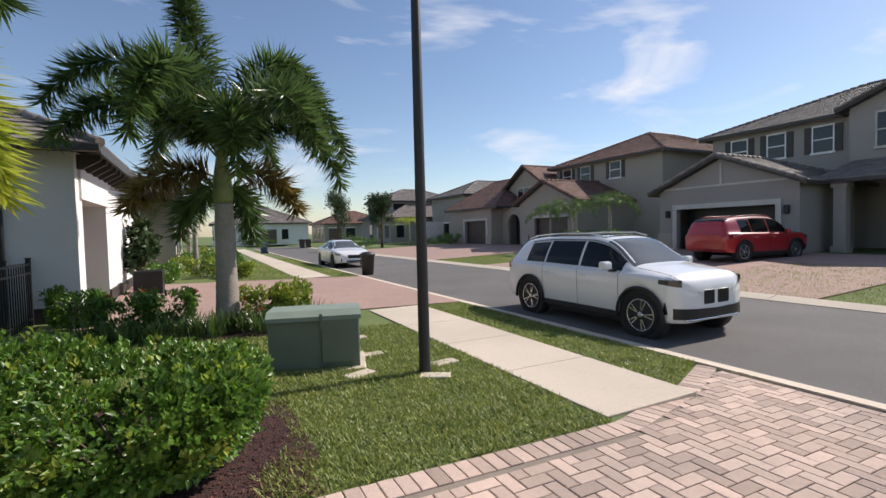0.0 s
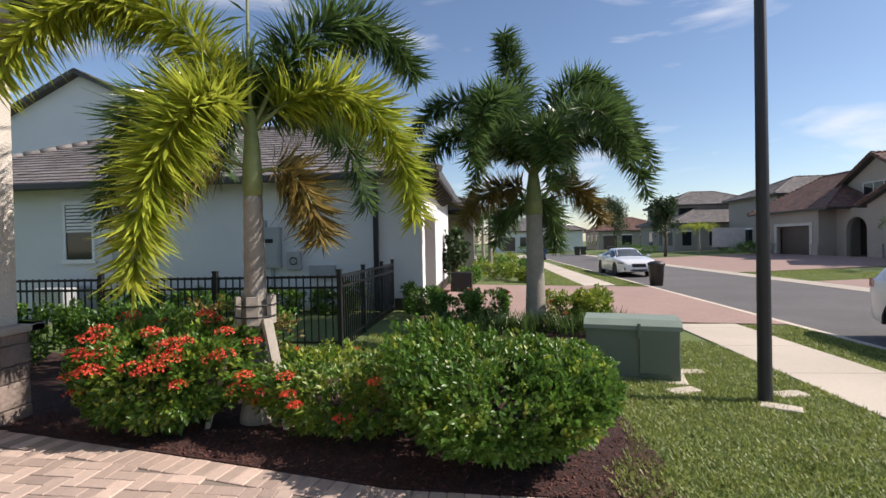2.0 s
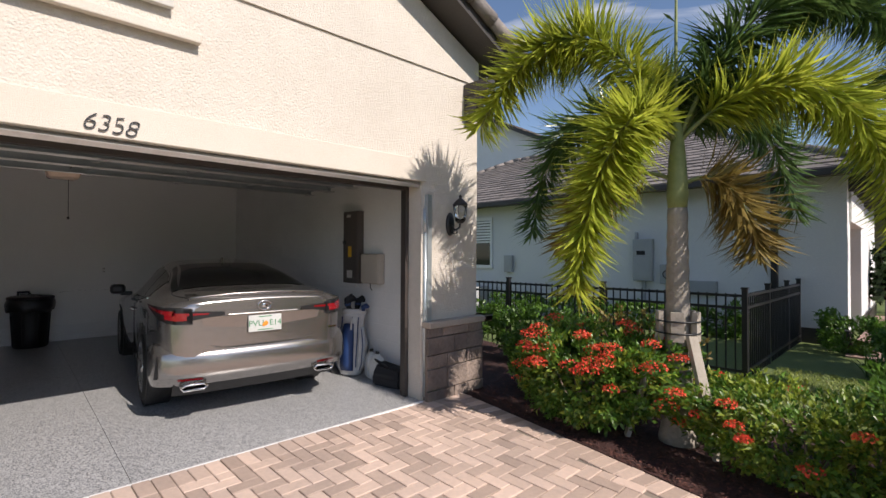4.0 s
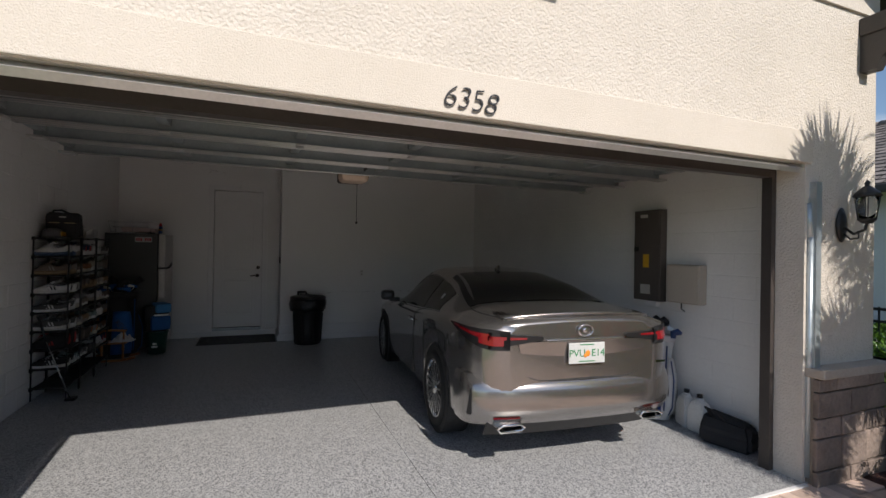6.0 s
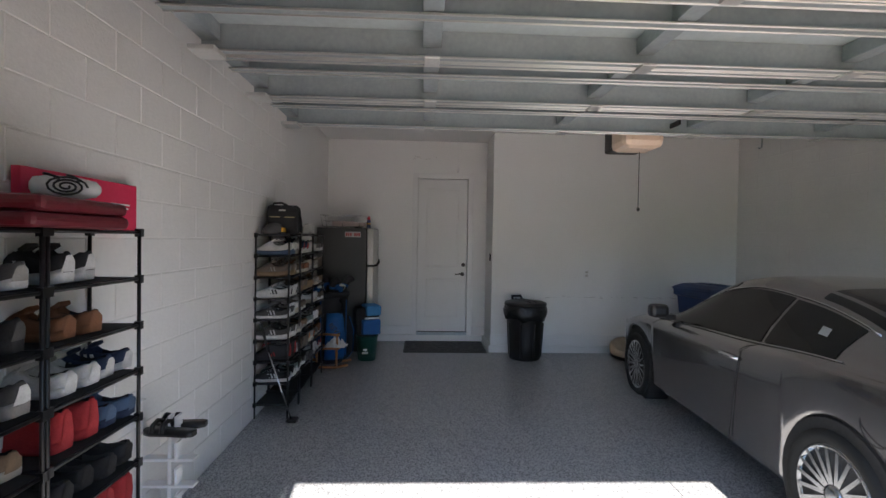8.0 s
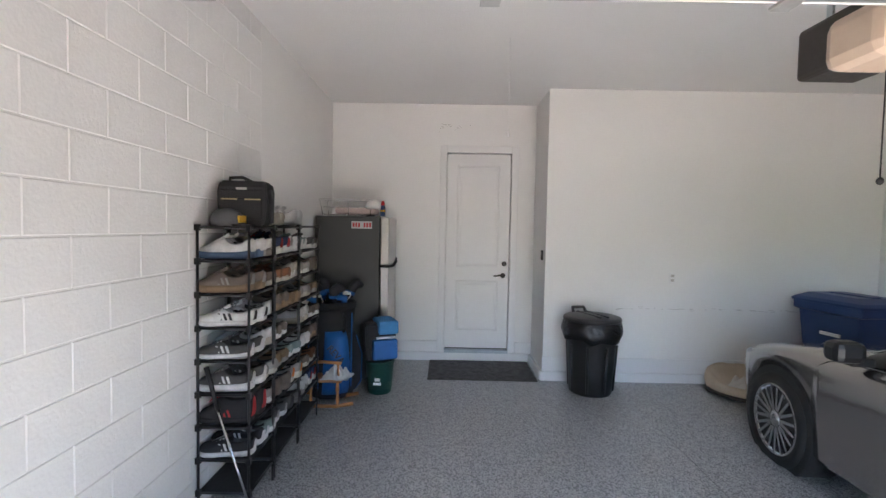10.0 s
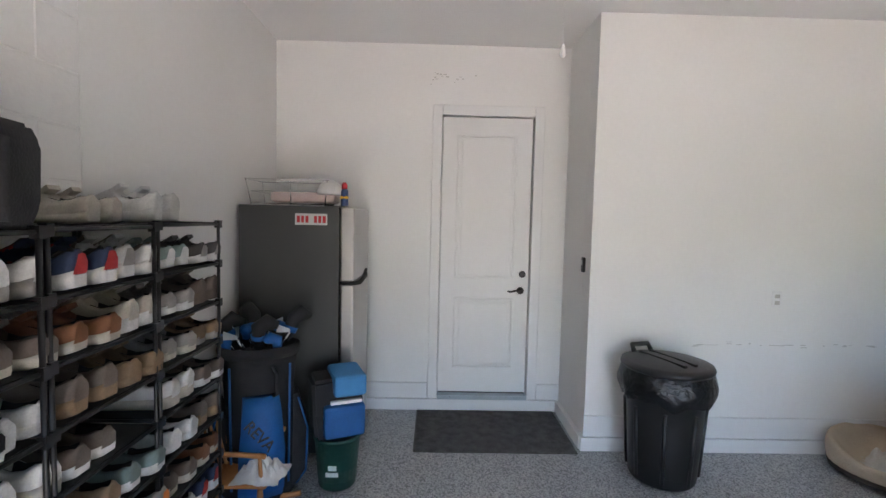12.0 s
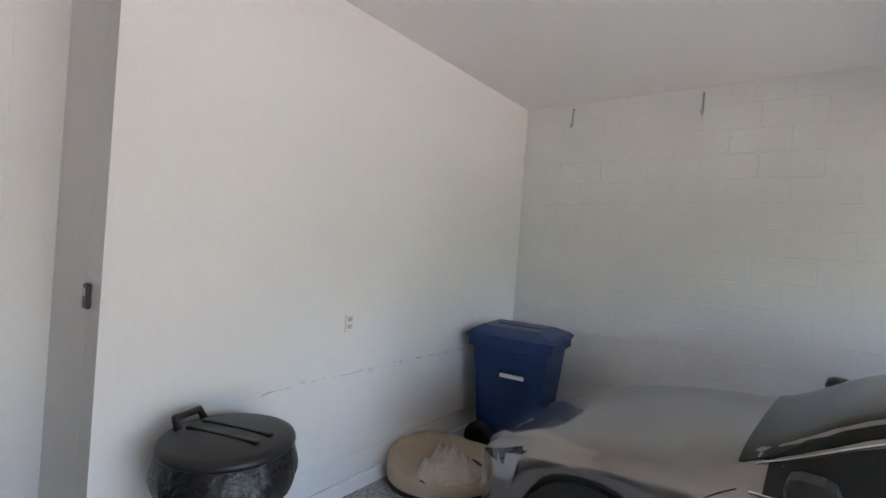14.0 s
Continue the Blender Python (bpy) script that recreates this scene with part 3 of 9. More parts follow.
def window_x(h, x, y0, y1, z0, z1, face=-1, shutters=False, trim=None):
    """A sash window on a wall that faces -x or +x."""
    s = face
    tr = trim or M["trim_white"]
    win = part("window", B((min(x, x + s * 0.05), max(x, x + s * 0.05), y0 - 0.07, y1 + 0.07, z1, z1 + 0.09), (min(x, x + s * 0.05), max(x, x + s * 0.05), y0 - 0.07, y0, z0, z1), (min(x, x + s * 0.05), max(x, x + s * 0.05), y1, y1 + 0.07, z0, z1)), tr, h)
    part("sill", B((min(x, x + s * 0.1), max(x, x + s * 0.1), y0 - 0.12, y1 + 0.12, z0 - 0.12, z0 - 0.002)), tr, win)
    part("pane", B((min(x, x + s * 0.015), max(x, x + s * 0.015), y0, y1, z0, z1)), M["dark_glass"], win)
    part("sash_bar", B((min(x + s * 0.016, x + s * 0.04), max(x + s * 0.016, x + s * 0.04), y0, y1, (z0 + z1) / 2 - 0.03, (z0 + z1) / 2 + 0.03)), tr, win)
    if shutters:
        for a in (y0 - 0.07 - 0.36, y1 + 0.075):
            bm = B((min(x, x + s * 0.045), max(x, x + s * 0.045), a, a + 0.35, z0 - 0.05, z1 + 0.05))
            k = 12
            for i in range(k):
                zz = z0 + (z1 - z0) * (i + 0.3) / k
                bm_box(bm, min(x + s * 0.045, x + s * 0.06), max(x + s * 0.045, x + s * 0.06), a + 0.04, a + 0.31, zz, zz + 0.05)
            part("shutter", bm, M["fascia"], win, "dark louvred shutter")


def garage_door_x(h, x, y0, y1, z0, z1, face, color, rows=4, label=""):
    """A sectional garage door set in a recess, with panel joints."""
    s = face
    d = part("garage_door", B((min(x, x + s * 0.02), max(x, x + s * 0.02), y0, y1, z0, z1)), color, h, label)
    for i in range(rows):
        a, b = z0 + (z1 - z0) * i / rows, z0 + (z1 - z0) * (i + 1) / rows
        part("panel", B((min(x + s * 0.02, x + s * 0.04), max(x + s * 0.02, x + s * 0.04), y0 + 0.01, y1 - 0.01, a + 0.008, b - 0.008), bev=0.004), color, d)


def wall_with_opening_x(h, x, t, y0, y1, z0, z1, oy0, oy1, oz, wall):
    for ya, yb, za in ((y0, oy0, z0), (oy1, y1, z0), (oy0, oy1, oz)):
        part("wall", B((x - t, x, ya, yb, za, z1)), wall, h)


# white neighbour: garage wing seen along its side
NB = thing("white_house", -1.45, 10.75, -0.3, "single-storey white stucco house with dark eaves and grey tile roof", "house")
NB.matrix_basis = Matrix()
NX, NY = -1.45, 10.75
part("wall", B((-16.0, -2.0, NY, NY + 0.25, -0.35, 3.05)), M["stucco_white"], NB)
part("wall", B((-2.0, NX, NY, NY + 0.5, -0.35, 3.05)), M["stucco_white"], NB)
part("wall", B((-2.0, NX, 13.75, 18.7, -0.35, 3.05)), M["stucco_white"], NB)
part("lintel", B((-2.0, NX, NY + 0.5, 13.75, 2.15, 3.05)), M["stucco_white"], NB)
part("wall", B((-16, -2.0, 18.5, 18.7, -0.35, 3.05)), M["stucco_white"], NB)
part("band", B((NX + 0.002, NX + 0.04, NY + 0.3, 13.95, 2.15, 2.75)), M["stucco_white"], NB)
garage_door_x(NB, -2.0, NY + 0.5, 13.75, -0.32, 2.15, 1, M["garage_brown"], label="brown sectional garage door")
part("base_course", B((-2.2, NX + 0.04, NY - 0.04, NY + 0.3, -0.35, 0.12)), M["fascia"], NB, "dark stone base course")
part("base_course", B((NX, NX + 0.04, 13.75, 18.7, -0.35, 0.12)), M["fascia"], NB, "dark stone base course")
part("downspout", B((-2.62, -2.50, NY - 0.10, NY - 0.002, -0.3, 2.95), bev=0.01), M["black_metal"], NB, "dark downspout")
hip_roof(NB, -16, NX, NY, 18.7, 3.1, 0.5, 0.50, M["tile_grey"], along="x", seed=8)
for k in range(9):
    bm = bmesh.new()
    y = NY + 0.2 + k * 0.62
    bm_prism(bm, [(NX, 2.72), (NX + 0.1, 2.72), (NX + 0.38, 2.9), (NX + 0.38, 3.0), (NX, 3.0)], 0.1, "y", y)
    part("rafter_tail", bm, M["fascia"], NB, "dark carved rafter tail")
part("gutter", B((-16.4, NX + 0.5, NY - 0.62, NY - 0.5, 2.95, 3.1), bev=0.02), M["fascia"], NB, "dark gutter")
bm = bmesh.new()
bm_prism(bm, [(-18.0, 3.0), (-10.6, 3.0), (-10.6, 5.95), (-14.3, 7.7), (-18.0, 5.95)], 0.2, "y", 15.2)
part("gable", bm, M["stucco_white"], NB, "white upper gable")
for e, r in ((-10.2, -14.3), (-18.4, -14.3)):
    bm = bmesh.new()
    roof_slab(bm, [(e, 14.9, 5.85), (e, 18.5, 5.85), (r, 18.5, 7.85), (r, 14.9, 7.85)], 0.15)
    rf = part("upper_roof", bm, M["fascia"], NB, "dark fascia of the upper roof")
    bm = bmesh.new()
    tile_plane(bm, (e, 14.9, 5.86), (e, 18.5, 5.86), (r, 14.9, 7.86), (r, 18.5, 7.86), seed=31)
    part("roof_tiles", bm, M["tile_grey"], rf)
# small window on the side wall
win = part("window", B((-10.75, -10.68, NY - 0.05, NY - 0.002, 1.2, 2.7), (-9.95, -9.88, NY - 0.05, NY - 0.002, 1.2, 2.7), (-10.68, -9.95, NY - 0.05, NY - 0.002, 2.6, 2.7), (-10.78, -9.85, NY - 0.08, NY - 0.002, 1.1, 1.2)), M["trim_white"], NB)
part("pane", B((-10.68, -9.95, NY - 0.02, NY - 0.003, 1.2, 1.9)), M["dark_glass"], win)
part("pane", B((-10.68, -9.95, NY - 0.02, NY - 0.003, 1.95, 2.6)), M["dark_glass"], win)
part("sash_bar", B((-10.68, -9.95, NY - 0.045, NY - 0.003, 1.9, 1.95)), M["trim_white"], win)
bm = bmesh.new()
for k in range(7):
    bm_box(bm, -10.66, -9.97, NY - 0.03, NY - 0.021, 1.98 + k * 0.09, 2.04 + k * 0.09)
part("shade_slats", bm, M["trim_white"], win)

# next house along, white and grey fronts behind planting
N2 = thing("stucco_house", -2, 27, -0.3, "pale stucco house with grey entry further along the street", "house")
N2.matrix_basis = Matrix()
part("wall", B((-14, -2.2, 21.5, 26.5, -0.35, 3.1)), M["stucco_white"], N2)
part("wall", B((-14, -0.6, 26.5, 34.0, -0.35, 3.1)), M["stucco_grey"], N2)
part("wall", B((-14, -2.0, 34.0, 42.0, -0.35, 3.1)), M["stucco_white"], N2)
# flat dark panels paint the shade of recesses; the wall stays uncut
for a, b in ((27.5, 29.0), (30.5, 32.5)):
    part("recess", B((-0.6, -0.57, a, b, -0.2, 2.4)), M["dark_glass"], N2)
part("base_course", B((-0.6, -0.5, 26.4, 34.1, -0.35, 0.5)), M["stone_cap"], N2)
part("base_course", B((-2.2, -2.15, 21.5, 26.4, -0.35, 0.4)), M["stone_cap"], N2)
hip_roof(N2, -14, -0.6, 21.5, 42, 3.1, 0.5, 0.42, M["tile_grey"], along="y", seed=9)

# grey two-storey house across the street
GH = thing("grey_house", 24, 14, 0, "two-storey grey stucco house with shutters and grey tile roofs", "house")
GH.matrix_basis = Matrix()
wall_with_opening_x(GH, 24.25, 0.25, 10.9, 17.95, -0.1, 3.15, 11.84, 16.85, 2.2, M["stucco_grey"])
part("wall", B((24.25, 31, 17.7, 17.95, -0.1, 3.15)), M["stucco_grey"], GH)
part("wall", B((24.25, 29, 10.9, 11.1, -0.1, 3.15)), M["stucco_grey"], GH)
# black panel stands for the shade inside the open garage
garage_door_x(GH, 24.9, 11.84, 16.85, -0.05, 2.2, -1, M["black_plastic"], label="black panel standing in for the shaded garage interior")
bm = B((23.9, 23.998, 11.6, 11.84, 0, 2.45), (23.9, 23.998, 16.85, 17.09, 0, 2.45), (23.9, 23.998, 11.84, 16.85, 2.2, 2.45))
part("door_surround", bm, M["trim_pale"], GH, "pale stucco surround")
hip_roof(GH, 24.0, 31.0, 10.9, 17.95, 3.15, 0.45, 0.42, M["tile_grey"], along="x", gable0=True, wall=M["stucco_grey"], seed=11)
part("gable_trim", B((23.95, 23.998, 11.2, 17.7, 3.28, 3.38), (23.95, 23.998, 14.35, 14.45, 3.38, 4.45)), M["trim_pale"], GH)
part("wall", B((30.5, 42, 2.0, 19.0, -0.1, 6.9)), M["stucco_grey"], GH)
hip_roof(GH, 30.5, 42, 2.0, 19.0, 6.9, 0.6, 0.4, M["tile_grey"], along="y", seed=12)
for a in (17.3, 15.2, 12.9):
    window_x(GH, 30.5, a - 0.45, a + 0.45, 5.1, 6.45, -1, True)
part("wall", B((29.6, 30.498, 5.5, 11.4, 3.4, 6.9)), M["stucco_grey"], GH)
window_x(GH, 29.6, 9.0, 10.3, 4.9, 6.5, -1, False, M["trim_pale"])
hip_roof(GH, 29.6, 35, 5.5, 11.4, 6.9, 0.45, 0.42, M["tile_grey"], along="x", gable0=True, wall=M["stucco_grey"], seed=13)
part("wall", B((27.5, 30.49, 2.0, 4.6, -0.1, 3.1)), M["stucco_grey"], GH)
deck = bmesh.new()
tiles = bmesh.new()
roof_slab(deck, [(25.3, 1.5, 3.2), (25.3, 11.2, 3.2), (30.6, 11.2, 4.6), (30.6, 1.5, 4.6)], 0.16)
tile_plane(tiles, (25.3, 11.2, 3.2), (25.3, 1.5, 3.2), (30.6, 11.2, 4.6), (30.6, 1.5, 4.6), seed=14)
rf = part("porch_roof", deck, M["fascia"], GH)
part("roof_tiles", tiles, M["tile_grey"], rf)
for y in (9.9, 7.2):
    part("column", B((25.6, 26.05, y, y + 0.45, -0.1, 3.05), (25.52, 26.13, y - 0.08, y + 0.53, -0.1, 0.25), (25.52, 26.13, y - 0.08, y + 0.53, 2.85, 3.05)), M["stucco_grey"], GH)
part("entry_wall", B((30.3, 30.49, 4.6, 10.9, -0.1, 3.4)), M["stucco_grey"], GH)
part("entry_door", B((30.22, 30.298, 8.0, 9.3, 0.0, 2.3), bev=0.01), M["garage_brown"], GH, "dark panelled front door")
part("porch_window", B((30.24, 30.298, 5.4, 6.6, 0.8, 2.3)), M["trim_white"], GH)
for y in (11.35, 17.35):
    lm = part("wall_lantern", B((23.78, 23.96, y - 0.1, y + 0.1, 1.75, 2.15), bev=0.03), M["black_metal"], GH)
for a, b in ((17.1, 18.0), (10.85, 11.55)):
    part("stone_base", B((23.86, 23.998, a, b, -0.1, 0.9)), M["stone_cap"], GH)

# tan house with brown barrel tiles
TH = thing("tan_house", 24, 33, 0, "tan stucco house with arched entry and brown barrel tile roofs", "house")
TH.matrix_basis = Matrix()
wall_with_opening_x(TH, 24.25, 0.25, 24.6, 31.3, -0.1, 3.3, 25.6, 29.4, 2.15, M["stucco_tan"])
part("wall", B((24.25, 34, 24.6, 24.8, -0.1, 3.3)), M["stucco_tan"], TH)
part("wall", B((24.25, 34, 31.1, 31.3, -0.1, 3.3)), M["stucco_tan"], TH)
garage_door_x(TH, 24.4, 25.6, 29.4, 0, 2.15, -1, M["garage_brown"])
hip_roof(TH, 24, 34, 24.6, 31.3, 3.3, 0.4, 0.45, M["tile_brown"], along="x", gable0=True, wall=M["stucco_tan"], seed=21)
part("door_surround", B((23.94, 23.998, 25.4, 29.6, 2.15, 2.35)), M["trim_pale"], TH)
part("wall", B((29.5, 44, 22.0, 33.0, -0.1, 6.7)), M["stucco_tan"], TH)
hip_roof(TH, 29.5, 44, 22.0, 33.0, 6.7, 0.6, 0.42, M["tile_brown"], along="x", seed=22)
for a in (31.6, 29.4, 26.2):
    window_x(TH, 29.5, a - 0.5, a + 0.5, 5.2, 6.4, -1, True)
win = part("window", B((33.0, 33.9, 21.93, 21.998, 3.5, 5.6)), M["dark_glass"], TH)
win = part("window", B((36.5, 37.6, 21.93, 21.998, 4.9, 5.6)), M["dark_glass"], TH)
part("wall", B((27.5, 44, 31.302, 38.5, -0.1, 4.6)), M["stucco_tan"], TH)
hip_roof(TH, 27.5, 44, 31.3, 38.5, 4.6, 0.5, 0.62, M["tile_brown"], along="x", gable0=True, wall=M["stucco_tan"], seed=25)
win = part("gable_window", B((27.42, 27.498, 33.4, 36.2, 4.2, 5.2)), M["trim_pale"], TH)
for k in range(3):
    part("pane", B((27.40, 27.418, 33.55 + k * 0.88, 34.3 + k * 0.88, 4.3, 5.1)), M["dark_glass"], win)
# arched entry
bm = bmesh.new()
arc = [(32.9 + 0.9 + 0.9 * math.cos(math.pi * i / 10), 1.75 + 0.9 * math.sin(math.pi * i / 10)) for i in range(11)]
bm_prism(bm, [(31.3, -0.1), (32.9, -0.1), (32.9, 1.75)][:0] + [(35.6, -0.1), (35.6, 3.3), (31.3, 3.3), (31.3, -0.1), (32.9, -0.1)] + arc[::-1] + [(34.7, -0.1)], 0.3, "x", 25.2)
part("arch_wall", bm, M["stucco_tan"], TH)
# dark sheet behind the arch puts the entry's shade into its colour
part("entry_recess", B((26.8, 26.9, 31.3, 35.6, -0.1, 3.3)), M["garage_brown"], TH, "dark brown sheet standing in for the shaded entry")
wall_with_opening_x(TH, 24.25, 0.25, 35.6, 43.6, -0.1, 3.4, 36.5, 40.4, 2.2, M["stucco_tan"])
part("wall", B((24.25, 34, 43.4, 43.6, -0.1, 3.4)), M["stucco_tan"], TH)
part("wall", B((24.25, 34, 35.6, 35.8, -0.1, 3.4)), M["stucco_tan"], TH)
garage_door_x(TH, 24.4, 36.5, 40.4, 0, 2.2, -1, M["garage_brown"])
part("door_surround", B((23.94, 23.998, 36.2, 40.7, 2.2, 2.42), (23.94, 23.998, 36.2, 36.5, 0, 2.2), (23.94, 23.998, 40.4, 40.7, 0, 2.2)), M["trim_pale"], TH)
hip_roof(TH, 24, 36, 34.6, 43.6, 3.4, 0.4, 0.5, M["tile_brown"], along="y", gable1=True, wall=M["stucco_tan"], seed=23)
for y in (24.9, 30.4, 35.9, 41.0, 42.6):
    part("stone_base", B((23.88, 23.998, y - 0.35, y + 0.35, -0.1, 0.85)), M["stone_cap"], TH)
win = part("window", B((20.4, 23.2, 43.6, 43.66, 0.6, 2.3)), M["trim_pale"], TH)


def far_house(name, label, x0, x1, y0, y1, z, wall, tile, seed, up=None):
    h = thing(name, (x0 + x1) / 2, (y0 + y1) / 2, -0.1, label, "house")
    h.matrix_basis = Matrix()
    part("wall", B((x0, x1, y0, y1, -0.3, z)), wall, h)
    hip_roof(h, x0, x1, y0, y1, z, 0.5, 0.42, tile, along="x" if x1 - x0 > y1 - y0 else "y", seed=seed)
    rs = random.Random(seed)
    n = int((x1 - x0) / 3)
    for k in range(n):
        a = x0 + 0.8 + k * 3.0
        wd = rs.choice((1.0, 1.6, 2.2))
        w = part("window", B((a, a + wd, y0 - 0.05, y0 - 0.002, 0.6 if wd < 2 else -0.1, 2.2)), M["dark_glass"] if wd < 2 else M["garage_brown"], h)
        part("frame", B((a - 0.1, a + wd + 0.1, y0 - 0.07, y0 - 0.002, 2.2, 2.35)), M["trim_white"], w)
    n = int((y1 - y0) / 3.2)
    for k in range(n):
        a = y0 + 0.8 + k * 3.2
        w = part("window", B((x0 - 0.05, x0 - 0.002, a, a + 1.2, 0.6, 2.2)), M["dark_glass"], h)
        part("frame", B((x0 - 0.07, x0 - 0.002, a - 0.1, a + 1.3, 2.2, 2.35)), M["trim_white"], w)
    if up:
        ux0, ux1, uy0, uy1, uz = up
        part("upper_wall", B((ux0, ux1, uy0, uy1, z, uz)), wall, h)
        hip_roof(h, ux0, ux1, uy0, uy1, uz, 0.5, 0.42, tile, along="x" if ux1 - ux0 > uy1 - uy0 else "y", seed=seed + 2)
        part("window", B((ux0 + 1, ux0 + 3.2, uy0 - 0.05, uy0 - 0.002, z + 0.9, z + 2.0)), M["dark_glass"], h)
        part("window", B((ux0 - 0.05, ux0 - 0.002, uy0 + 1, uy0 + 2.2, z + 0.9, z + 2.0)), M["dark_glass"], h)
    return h


far_house("grey_roofed_house", "grey two-storey house with pale windows beyond the bend", 22, 36, 56, 68, 3.2, M["stucco_grey"], M["tile_grey"], 31, (23, 34, 60, 68, 5.6))
far_house("hipped_house", "two-storey house with pale hipped tile roof behind the tan one", 27, 42, 45.5, 54, 5.4, M["stucco_grey"], M["tile_grey"], 32)
far_house("cream_house", "cream single-storey house at the street's end", 2, 16, 78, 90, 3.2, M["stucco_white"], M["tile_grey"], 33)
far_house("brown_house", "small brown-grey house at the street's end", 19, 31, 80, 90, 3.0, M["stucco_grey"], M["tile_brown"], 34)
far_house("distant_house", "pale house far along the cross street", -24, -9, 76, 86, 3.0, M["stucco_white"], M["tile_grey"], 35)
far_house("house_behind", "grey house across the street behind the walker", 24, 36, -16, -4, 3.2, M["stucco_tan"], M["tile_brown"], 36)
far_house("next_door_house", "pale house next door on the near side", -16, -3, -24, -11, 3.2, M["stucco_white"], M["tile_grey"], 37)

# ---- planting ----
def leaf_obj(name, parent, material, P, D, N, L, W, label="", fold=0.25, kind=""):
    """Many folded leaves in one mesh: places P, ways D, face normals N, lengths L, widths W."""
    P, D, N = (np.asarray(a, dtype=float) for a in (P, D, N))
    L, W = np.asarray(L, dtype=float)[:, None], np.asarray(W, dtype=float)[:, None]
    D = D / np.maximum(np.linalg.norm(D, axis=1, keepdims=True), 1e-6)
    S = np.cross(D, N)
    S = S / np.maximum(np.linalg.norm(S, axis=1, keepdims=True), 1e-6)
    U = np.cross(S, D)
    n = len(P)
    V = np.empty((n, 5, 3))
    V[:, 0], V[:, 1] = P, P + D * L * 0.45 + S * W * 0.5 + U * W * fold
    V[:, 2], V[:, 3] = P + D * L - U * L * 0.12, P + D * L * 0.45 - S * W * 0.5 + U * W * fold
    V[:, 4] = P + D * L * 0.5
    F = np.array([[0, 1, 4], [1, 2, 4], [2, 3, 4], [3, 0, 4]])
    F = (F[None] + np.arange(n)[:, None, None] * 5).reshape(-1, 3)
    me = bpy.data.meshes.new(name)
    me.vertices.add(n * 5)
    me.vertices.foreach_set("co", V.reshape(-1))
    me.loops.add(len(F) * 3)
    me.loops.foreach_set("vertex_index", F.reshape(-1).astype(np.int32))
    me.polygons.add(len(F))
    me.polygons.foreach_set("loop_start", np.arange(0, len(F) * 3, 3, dtype=np.int32))
    me.update(calc_edges=True)
    me.validate()
    me.materials.append(material)
    ob = new(name, me)
    if parent is not None:
        ob.parent = parent
    if label:
        ob["label"] = label
    if kind:
        ob["kind"] = kind
    return ob


M["leaf_dark"] = leaf_mat("shrub_leaf", (0.14, 0.26, 0.035), (0.065, 0.15, 0.02), 0.35, 0.35)
M["leaf_yellow"] = leaf_mat("yellow_green_leaf", (0.34, 0.38, 0.05), (0.16, 0.26, 0.035), 0.4, 0.4)
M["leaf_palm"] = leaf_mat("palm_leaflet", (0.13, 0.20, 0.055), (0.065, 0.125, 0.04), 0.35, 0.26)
# yellow-green copy of leaf_palm with the sunlit look put into its colour
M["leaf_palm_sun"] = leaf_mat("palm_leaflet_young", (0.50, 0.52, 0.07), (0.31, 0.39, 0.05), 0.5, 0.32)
M["leaf_dry"] = leaf_mat("palm_leaflet_dry", (0.30, 0.23, 0.06), (0.19, 0.13, 0.04), 0.3, 0.5)
M["leaf_far"] = leaf_mat("tree_leaf", (0.06, 0.10, 0.03), (0.03, 0.06, 0.018), 0.25, 0.5)
M["grass"] = leaf_mat("grass_blade", (0.33, 0.37, 0.09), (0.19, 0.25, 0.055), 0.4, 0.45)
M["grass_dry"] = leaf_mat("grass_blade_dry", (0.42, 0.40, 0.13), (0.30, 0.30, 0.09), 0.3, 0.6)
M["flower_red"] = leaf_mat("red_petal", (0.85, 0.07, 0.05), (0.75, 0.11, 0.04), 0.3, 0.5)
M["flower_orange"] = leaf_mat("orange_petal", (0.85, 0.16, 0.06), (0.80, 0.09, 0.05), 0.3, 0.5)
M["palm_trunk"] = mat("palm_trunk", (0.36, 0.32, 0.27), (0.24, 0.215, 0.18), rough=0.9, s1=3, s2=26, bump=0.5, bs=30)
M["crownshaft"] = mat("green_crownshaft", (0.26, 0.30, 0.12), (0.18, 0.22, 0.08), rough=0.6, s1=3, s2=20)
M["bark"] = mat("bark", (0.16, 0.12, 0.09), (0.10, 0.075, 0.055), rough=0.95, s1=8, s2=40, bump=0.6, bs=50)
M["timber"] = mat("weathered_brace", (0.42, 0.37, 0.31), (0.32, 0.28, 0.23), rough=0.9, s1=6, s2=60, bump=0.3, bs=80)

RNG = np.random.default_rng(7)


def unit(n):
    v = RNG.normal(size=(n, 3))
    return v / np.linalg.norm(v, axis=1, keepdims=True)


